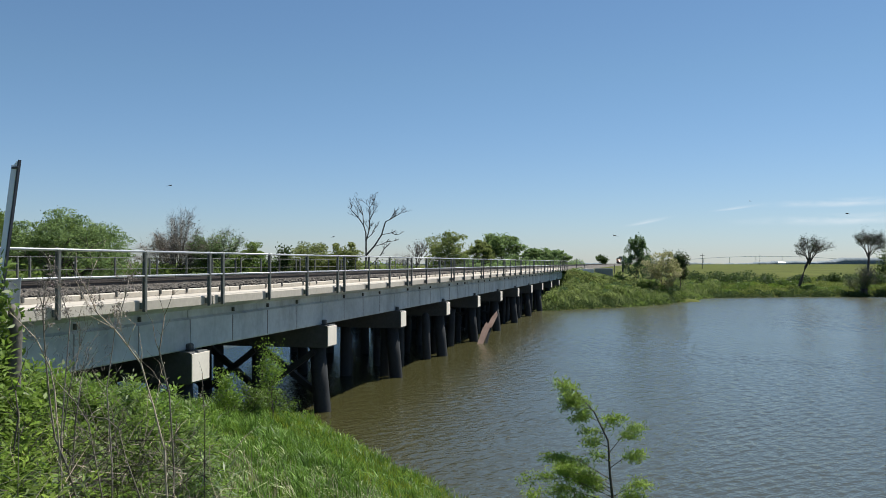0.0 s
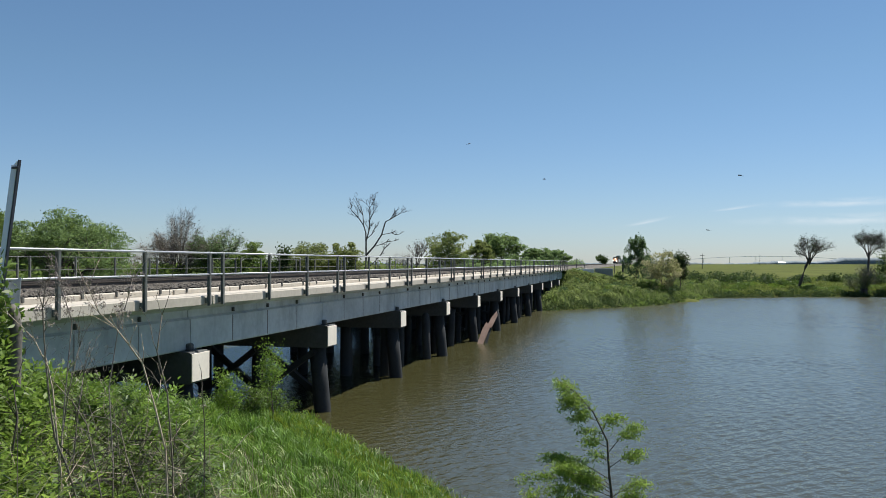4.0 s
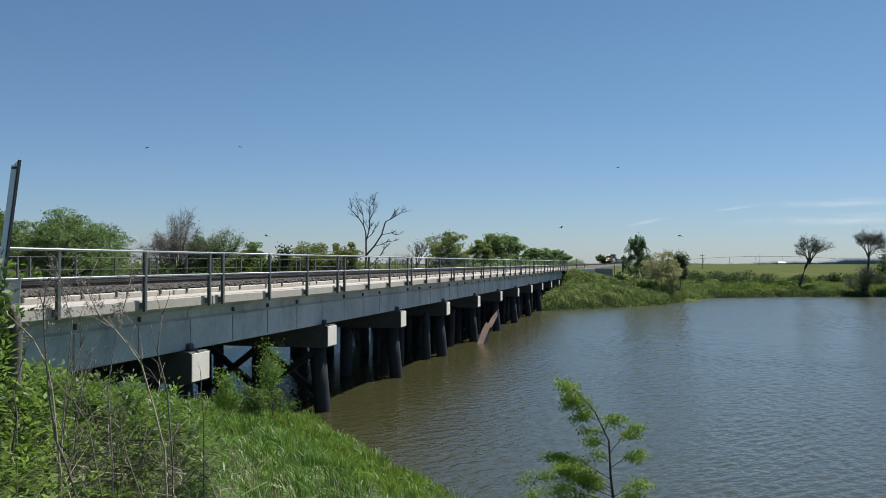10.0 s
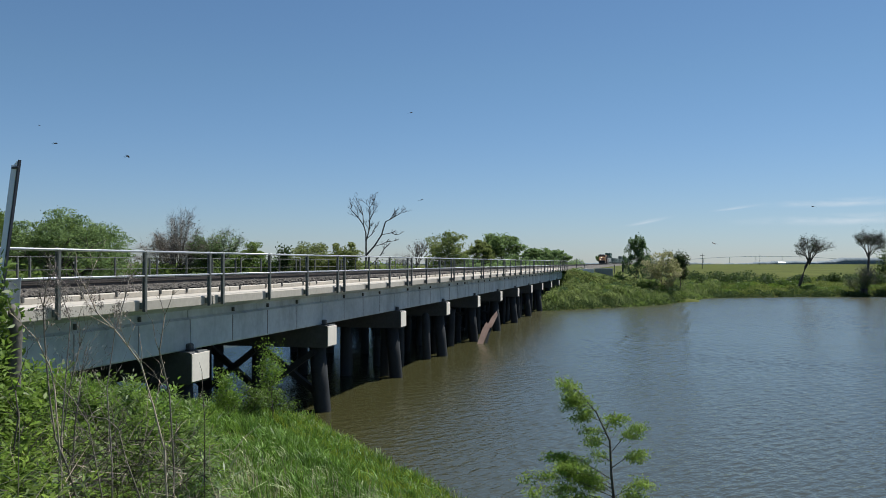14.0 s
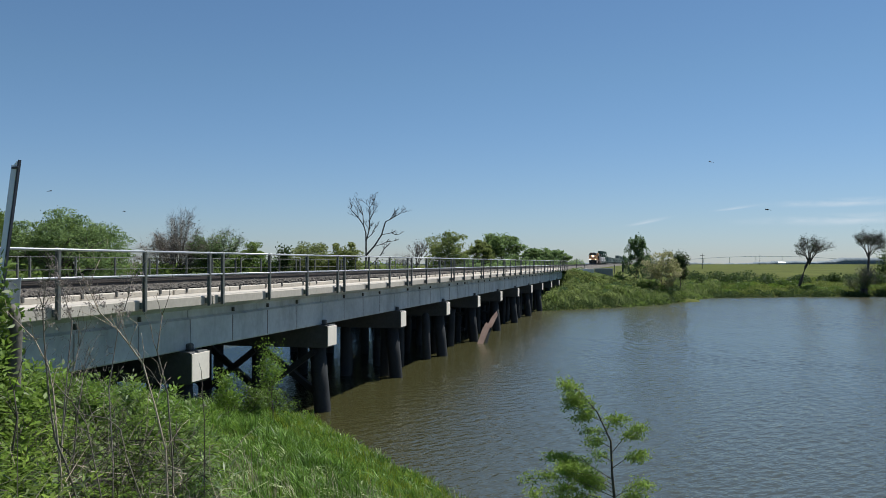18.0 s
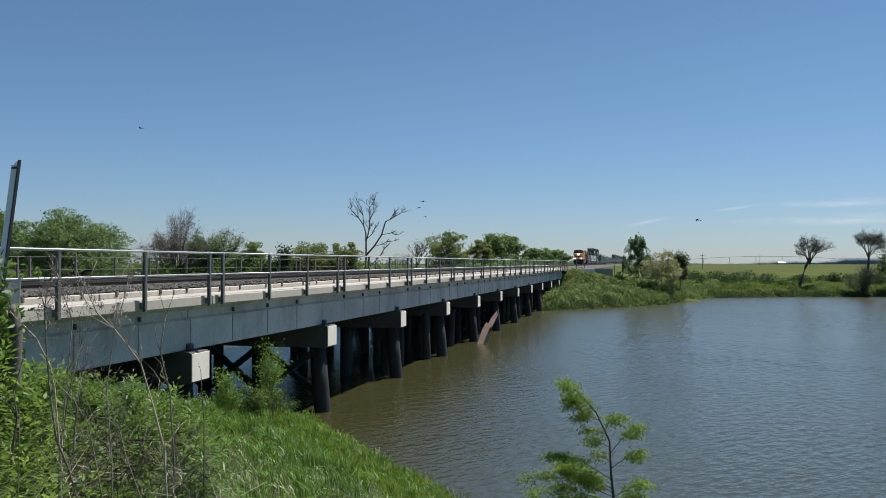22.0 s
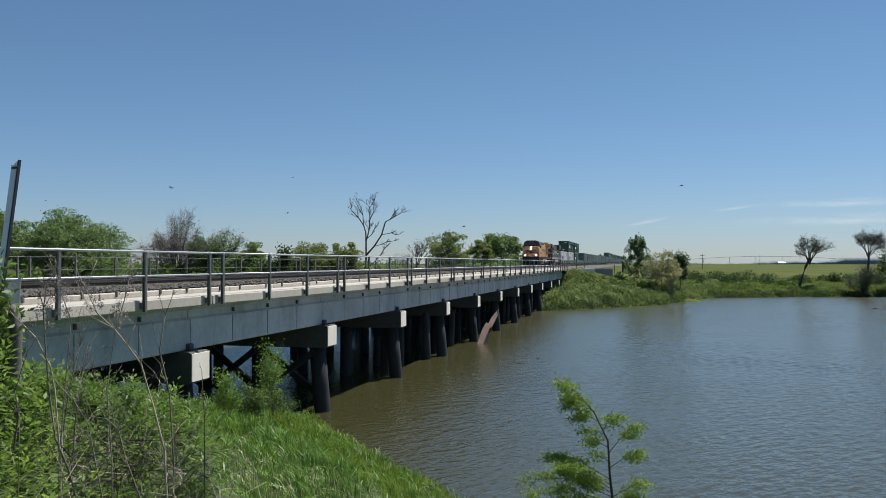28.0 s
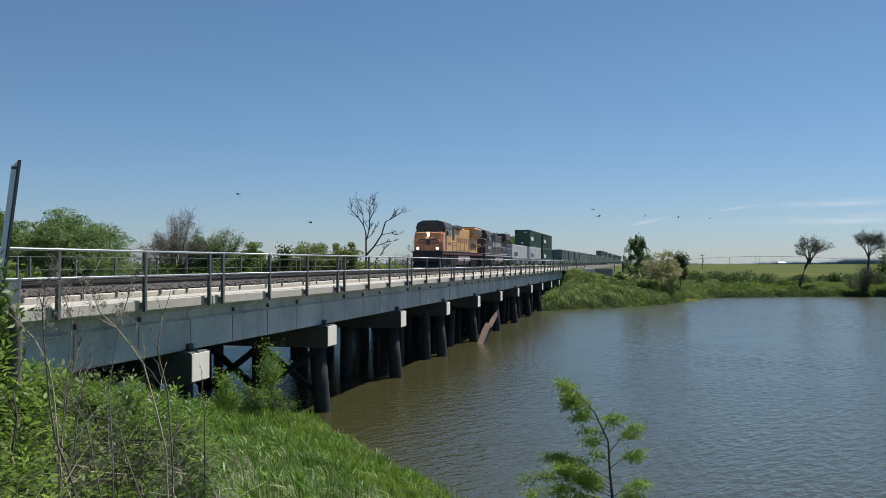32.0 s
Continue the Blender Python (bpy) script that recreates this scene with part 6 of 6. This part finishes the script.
    make_tree("shrub", "leafy yellow-green shrub among the dead weeds", -6.15, 7.3, 3.6, 1.2, 0.55, LEAF_LIGHT, 700, 0.06, 65, 2, 3, 2, r=0.012, puff=0.08, category="shrub", group="shrubs on the bank", bare=0.0)
    make_tree("shrub", "tall leafy green shrub beside the old post", -6.95, 7.75, 3.6, 1.65, 0.6, LEAF_LIGHT, 900, 0.06, 66, 2, 3, 2, r=0.012, puff=0.08, category="shrub", group="shrubs on the bank", bare=0.0)
    # broken timbers leaning in the water by the bridge
    pinkwood = material("bleached_plank", (0.20, 0.125, 0.095), (0.42, 0.29, 0.235), 0.85, 1.5, 16, 0.3)
    bt = thing("broken_timbers", "broken bleached planks leaning out of the water", "driftwood", pose(-11.3, 57.6, 0, -38, 0, 0))
    part("plank", Shape().prism([(-0.14, -0.6), (0.24, -0.6), (0.66, 1.1), (0.36, 1.55), (0.13, 0.9)], "y", -0.06, 0.06), pinkwood, bt)
    part("plank", Shape().prism([(0.34, 1.05), (0.76, 1.2), (1.08, 2.25), (0.98, 2.6), (0.64, 2.0)], "y", 0.08, 0.16), pinkwood, bt)
    part("plank", Shape().prism([(0.3, -0.5), (0.5, -0.5), (0.75, 1.5), (0.65, 1.6)], "y", 0.18, 0.26), TIMBER, bt)


make_near_things()


# ---------------------------------------------------------------- far bank and distance
SEAM_GREY = material("dirty_grey_concrete", (0.24, 0.24, 0.225), (0.36, 0.36, 0.335), 0.9, 0.8, 8, 0.2)


def make_far_things():
    single("concrete_headwall", Shape().box(-8.1, -5.1, 142.0, 142.5, 2.9, 4.55, 0.04), SEAM_GREY, "low grey concrete headwall beside the tracks", "wall")
    single("concrete_kerb", Shape().box(-11.0, -7.7, 133.2, 133.7, 3.0, 4.5, 0.04), WHITE, "white painted concrete kerb at the end of the bridge", "kerb")
    for x, y, h, r, label, mat in ((-10.5, 134.3, 2.0, 0.05, "thin dark steel post by the bridge end", POSTSTEEL), (-9.3, 135.5, 1.4, 0.05, "short dark steel post by the bridge end", POSTSTEEL), (-3.5, 143.2, 3.3, 0.13, "stout dark wooden post on the far bank", TIMBER), (-1.0, 143.8, 2.1, 0.09, "pale wooden fence post on the far bank", GREYWOOD), (-5.0, 146.0, 2.3, 0.08, "wooden fence post on the far bank", GREYWOOD)):
        z = float(ground_z(x, y))
        single("fence_post", Shape().tube([(0, 0, -0.4), (0, 0, h * 0.97), (0, 0, h)], [r, r, r * 0.6], 8), mat, label, "post", pose(x, y, z), "posts on the far bank")
    for x, y, h in ((27.1, 418.0, 7.2), (115.0, 905.0, 11.0)):
        tp = thing("utility_pole", "distant wooden utility pole in the fields", "pole", pose(x, y, float(ground_z(x, y))), "utility poles")
        part("mast", Shape().tube([(0, 0, -0.5), (0, 0, h)], [0.17, 0.11], 8), TIMBER, tp)
        part("crossarm", Shape().box(-1.1, 1.1, -0.06, 0.06, h - 0.9, h - 0.75), TIMBER, tp)
    # long highway bridge on the horizon
    hb = thing("highway_bridge", "long pale highway bridge arching over the far plain", "bridge", pose(0, 0, 0))
    n = 28
    pts = []
    for i in range(n + 1):
        u = i / n
        pts.append((100 + 560 * u, 2700 + 140 * u, 12.0 + 13.5 * math.sin(math.pi * min(u * 1.02, 1)) ** 0.8))
    # nearly white: haze over the backlit deck is put into the colour
    hz = material("haze_whitened_concrete", (0.84, 0.86, 0.88), (0.90, 0.91, 0.92), 0.9, 0.05, 0.5, 0)
    for i in range(n):
        a, b = pts[i], pts[i + 1]
        s = Shape().add([(a[0], a[1] + w, a[2] + h) for w in (0, 12) for h in (-0.2, 0.8)] + [(b[0], b[1] + w, b[2] + h) for w in (0, 12) for h in (-0.2, 0.8)], [(0, 1, 5, 4), (2, 6, 7, 3), (1, 3, 7, 5), (0, 4, 6, 2), (0, 2, 3, 1), (4, 5, 7, 6)])
        part("deck", s, hz, hb)
        if i % 4 == 0:
            part("pier", Shape().box(a[0] - 0.5, a[0] + 0.5, a[1] + 4, a[1] + 8, 2.0, a[2] - 0.5), hz, hb)
    bn = thing("white_barn", "long low white barn far across the fields", "barn", pose(235, 1600, 2.6))
    part("wall", Shape().box(0, 12, 0, 8, 0, 3.0), WHITE, bn)
    part("roof", Shape().prism([(-0.4, 3.0), (8.4, 3.0), (4, 5.2)], "x", -0.4, 12.4), WHITE, bn)


make_far_things()


def make_cloud():
    """Thin high cirrus, far off."""
    m = bpy.data.materials.new("thin_cirrus")
    m.use_nodes = True
    t = m.node_tree
    N, L = t.nodes, t.links
    N.remove(N["Principled BSDF"])
    co = N.new("ShaderNodeTexCoord")
    mp = N.new("ShaderNodeMapping")
    mp.inputs["Scale"].default_value = (0.004, 1.0, 0.022)
    nz = N.new("ShaderNodeTexNoise")
    nz.inputs["Scale"].default_value = 1.0
    nz.inputs["Detail"].default_value = 6
    L.new(co.outputs["Object"], mp.inputs[0])
    L.new(mp.outputs[0], nz.inputs["Vector"])
    edge = N.new("ShaderNodeVectorMath")
    edge.operation = "SUBTRACT"
    edge.inputs[1].default_value = (0.5, 0.0, 0.5)
    L.new(co.outputs["Generated"], edge.inputs[0])
    sc = N.new("ShaderNodeVectorMath")
    sc.operation = "MULTIPLY"
    sc.inputs[1].default_value = (2.0, 0.0, 2.0)
    L.new(edge.outputs[0], sc.inputs[0])
    ln = N.new("ShaderNodeVectorMath")
    ln.operation = "LENGTH"
    L.new(sc.outputs[0], ln.inputs[0])
    fall = N.new("ShaderNodeMapRange")
    fall.interpolation_type = "SMOOTHSTEP"
    fall.inputs["From Min"].default_value, fall.inputs["From Max"].default_value = 1.0, 0.1
    L.new(ln.outputs["Value"], fall.inputs["Value"])
    nr_ = N.new("ShaderNodeMapRange")
    nr_.inputs["From Min"].default_value, nr_.inputs["From Max"].default_value = 0.36, 0.68
    nr_.inputs["To Max"].default_value = 0.68
    L.new(nz.outputs["Fac"], nr_.inputs["Value"])
    mu = N.new("ShaderNodeMath")
    mu.operation = "MULTIPLY"
    L.new(fall.outputs[0], mu.inputs[0])
    L.new(nr_.outputs[0], mu.inputs[1])
    tr, em, mx = N.new("ShaderNodeBsdfTransparent"), N.new("ShaderNodeEmission"), N.new("ShaderNodeMixShader")
    em.inputs["Color"].default_value = (0.86, 0.93, 1.0, 1)
    em.inputs["Strength"].default_value = 0.62
    L.new(mu.outputs[0], mx.inputs[0])
    L.new(tr.outputs[0], mx.inputs[1])
    L.new(em.outputs[0], mx.inputs[2])
    L.new(mx.outputs[0], N["Material Output"].inputs["Surface"])
    for x, y, z, w, h, tilt in ((1080, 4750, 326, 1250, 62, 1.2), (1100, 4700, 235, 1500, 80, 1.0), (20, 4600, 228, 330, 30, 11), (480, 4700, 300, 320, 22, 7)):
        s = Shape().add([(-w / 2, 0, -h / 2), (w / 2, 0, -h / 2), (w / 2, 0, h / 2), (-w / 2, 0, h / 2)], [(0, 1, 2, 3)])
        ob = single("cirrus_cloud", s, m, "thin white wisp of high cloud", "cloud", pose(x, y, z, 0, -tilt, 0), kind="structure", fix=False)
        ob.visible_shadow = False


make_cloud()


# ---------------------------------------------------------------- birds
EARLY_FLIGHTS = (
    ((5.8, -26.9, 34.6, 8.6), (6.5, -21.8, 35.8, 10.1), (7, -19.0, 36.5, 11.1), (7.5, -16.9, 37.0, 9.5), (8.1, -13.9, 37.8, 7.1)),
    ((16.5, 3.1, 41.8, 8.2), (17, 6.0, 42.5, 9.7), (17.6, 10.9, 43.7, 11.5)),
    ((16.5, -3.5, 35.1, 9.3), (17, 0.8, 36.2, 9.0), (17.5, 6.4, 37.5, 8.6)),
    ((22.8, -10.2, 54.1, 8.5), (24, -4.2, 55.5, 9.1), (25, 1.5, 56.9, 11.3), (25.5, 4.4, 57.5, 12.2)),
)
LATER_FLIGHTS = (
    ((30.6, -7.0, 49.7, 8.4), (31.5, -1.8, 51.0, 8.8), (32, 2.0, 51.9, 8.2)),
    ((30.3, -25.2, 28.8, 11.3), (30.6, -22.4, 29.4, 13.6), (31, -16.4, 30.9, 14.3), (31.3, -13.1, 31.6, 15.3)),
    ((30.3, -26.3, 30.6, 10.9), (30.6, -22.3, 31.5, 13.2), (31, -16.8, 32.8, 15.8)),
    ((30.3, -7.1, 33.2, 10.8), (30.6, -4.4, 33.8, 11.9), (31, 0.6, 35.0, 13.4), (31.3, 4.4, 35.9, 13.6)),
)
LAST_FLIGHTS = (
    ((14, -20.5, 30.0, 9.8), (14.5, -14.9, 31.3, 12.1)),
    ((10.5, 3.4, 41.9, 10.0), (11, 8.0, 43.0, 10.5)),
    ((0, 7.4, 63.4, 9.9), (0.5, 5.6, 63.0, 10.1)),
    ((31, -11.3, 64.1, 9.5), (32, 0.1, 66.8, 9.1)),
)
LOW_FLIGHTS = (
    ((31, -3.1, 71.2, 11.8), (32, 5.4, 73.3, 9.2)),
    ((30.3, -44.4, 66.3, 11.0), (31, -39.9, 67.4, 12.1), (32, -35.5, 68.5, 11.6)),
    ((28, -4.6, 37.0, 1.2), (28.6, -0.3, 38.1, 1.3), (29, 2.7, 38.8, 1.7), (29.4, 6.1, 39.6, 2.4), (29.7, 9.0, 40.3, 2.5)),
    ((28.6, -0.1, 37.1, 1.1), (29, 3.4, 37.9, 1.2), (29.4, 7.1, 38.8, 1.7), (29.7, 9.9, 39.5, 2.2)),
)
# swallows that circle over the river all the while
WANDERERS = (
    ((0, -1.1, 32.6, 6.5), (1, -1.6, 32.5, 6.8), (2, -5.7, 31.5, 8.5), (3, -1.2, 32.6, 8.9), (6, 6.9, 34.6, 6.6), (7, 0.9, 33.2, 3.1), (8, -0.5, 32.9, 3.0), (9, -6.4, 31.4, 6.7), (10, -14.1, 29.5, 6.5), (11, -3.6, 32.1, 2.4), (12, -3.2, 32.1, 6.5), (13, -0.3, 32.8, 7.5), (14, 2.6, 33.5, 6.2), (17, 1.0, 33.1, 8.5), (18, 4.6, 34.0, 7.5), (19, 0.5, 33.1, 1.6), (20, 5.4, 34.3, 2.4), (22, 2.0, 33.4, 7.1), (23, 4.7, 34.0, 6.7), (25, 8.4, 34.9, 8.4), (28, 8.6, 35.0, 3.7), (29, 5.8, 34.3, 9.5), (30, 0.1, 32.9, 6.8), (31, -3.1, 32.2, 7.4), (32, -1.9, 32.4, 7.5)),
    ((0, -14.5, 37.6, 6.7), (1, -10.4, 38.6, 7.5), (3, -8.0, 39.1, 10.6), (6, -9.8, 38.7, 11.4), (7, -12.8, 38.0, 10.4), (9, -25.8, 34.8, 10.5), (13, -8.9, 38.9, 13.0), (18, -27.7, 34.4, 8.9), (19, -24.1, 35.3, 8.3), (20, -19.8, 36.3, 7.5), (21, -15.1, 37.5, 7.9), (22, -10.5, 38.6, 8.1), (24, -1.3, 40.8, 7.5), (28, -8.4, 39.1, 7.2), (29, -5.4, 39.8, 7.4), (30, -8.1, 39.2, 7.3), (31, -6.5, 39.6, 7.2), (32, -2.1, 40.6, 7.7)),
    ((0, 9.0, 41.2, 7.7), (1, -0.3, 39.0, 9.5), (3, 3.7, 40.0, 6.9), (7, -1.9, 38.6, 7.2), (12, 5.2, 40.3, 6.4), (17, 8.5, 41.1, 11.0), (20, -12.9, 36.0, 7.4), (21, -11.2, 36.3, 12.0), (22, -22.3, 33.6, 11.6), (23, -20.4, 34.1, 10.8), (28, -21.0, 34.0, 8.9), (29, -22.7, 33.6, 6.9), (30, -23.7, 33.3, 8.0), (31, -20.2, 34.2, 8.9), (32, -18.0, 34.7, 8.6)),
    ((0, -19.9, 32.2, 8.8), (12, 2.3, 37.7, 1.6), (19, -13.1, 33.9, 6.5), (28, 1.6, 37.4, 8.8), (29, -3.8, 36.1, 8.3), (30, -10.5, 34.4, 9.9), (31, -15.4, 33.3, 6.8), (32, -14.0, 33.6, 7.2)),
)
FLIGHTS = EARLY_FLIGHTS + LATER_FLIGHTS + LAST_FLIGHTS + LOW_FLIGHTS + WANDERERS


def make_bird():
    dark = material("dark_feathers", (0.008, 0.008, 0.010), (0.022, 0.02, 0.02), 0.6, 10, 40, 0.0)
    bd = thing("swallow", "small dark swallow flying over the river", "bird", pose(0, 0, 0), "swallows in the air")
    part("body", Shape().tube([(0.078, 0, 0), (0.055, 0, 0.004), (0.000, 0, 0), (-0.055, 0, 0), (-0.094, 0, 0)], [0.005, 0.017, 0.022, 0.012, 0.003], 8), dark, bd, smooth=True)
    wings = []
    for s in (-1, 1):
        w = Shape().prism([(0.039, s * 0.000), (0.051, s * 0.070), (0.000, s * 0.156), (-0.023, s * 0.164), (-0.008, s * 0.078), (-0.031, s * 0.000)], "z", -0.003, 0.003)
        wings.append(part("wing", w, dark, bd))
    part("tail", Shape().prism([(-0.078, 0.009), (-0.156, 0.039), (-0.117, 0.000), (-0.156, -0.039), (-0.078, -0.009)], "z", -0.002, 0.002), dark, bd)
    return bd


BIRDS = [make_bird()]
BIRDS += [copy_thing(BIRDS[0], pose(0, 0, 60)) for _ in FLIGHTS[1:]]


# ---------------------------------------------------------------- what moves
def motions():
    def front(t):
        s = 32.0 - t
        return 77.9 + 19.0 * s + 0.009 * s * s

    # the train rolls towards the bridge and over it
    times = (0.0, 8.0, 16.0, 24.0, 32.0)
    for ob, dy, dz in TRAIN:
        walk(ob, [(t, pose(TRACKS[1], front(t) + dy, RAIL_TOP + dz)) for t in times])
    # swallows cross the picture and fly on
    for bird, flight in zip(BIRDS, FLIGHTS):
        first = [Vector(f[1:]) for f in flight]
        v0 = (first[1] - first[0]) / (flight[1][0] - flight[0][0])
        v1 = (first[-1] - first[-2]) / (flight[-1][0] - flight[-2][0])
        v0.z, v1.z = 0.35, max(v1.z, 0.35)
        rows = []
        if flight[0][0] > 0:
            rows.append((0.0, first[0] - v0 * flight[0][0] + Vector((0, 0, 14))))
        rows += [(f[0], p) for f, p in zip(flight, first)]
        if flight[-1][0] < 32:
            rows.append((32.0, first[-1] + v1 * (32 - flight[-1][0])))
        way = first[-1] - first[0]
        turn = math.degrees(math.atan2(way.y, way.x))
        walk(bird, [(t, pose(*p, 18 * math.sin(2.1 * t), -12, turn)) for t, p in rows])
    # the sapling and the dry weeds nod in the wind
    root = SAPLING.matrix_basis.translation
    sway = ((0, 0.0), (0.5, -0.55), (1, -0.1), (1.5, 0.35), (2, -0.35), (3.5, -0.3), (6, 0.0), (9, 0.2), (11, 0.2), (14.5, 0.5), (17, 0.7), (19, 0.65), (20.5, 0.15), (23, 0.5), (25, 0.15), (28, -0.05), (30, 0.0), (32, 0.0))
    walk(SAPLING, [(t, pose(*root, 0, 1.0 * a, 0)) for t, a in sway])
    for i, wd in enumerate(WEEDS):
        at = wd.matrix_basis.translation.copy()
        walk(wd, [(t, pose(*at, 0.25 * math.sin(1.3 * t + i), 0.45 * math.sin(0.9 * t + 1.7 * i), 0)) for t in np.linspace(0, 32, 28).round(2)])
    # grass stirs a little
    for i, patch in enumerate(GRASS_PATCHES):
        walk(patch, [(t, pose(0.012 * math.sin(2.1 * t + 2.2 * i), 0.008 * math.sin(1.7 * t + i), 0)) for t in np.linspace(0, 32, 44).round(2)])
    # the ripples drift with the wind
    walk(WATER, [(t, pose(0.16 * t, -0.10 * t, WATER_Z)) for t in (0.0, 16.0, 32.0)])


motions()
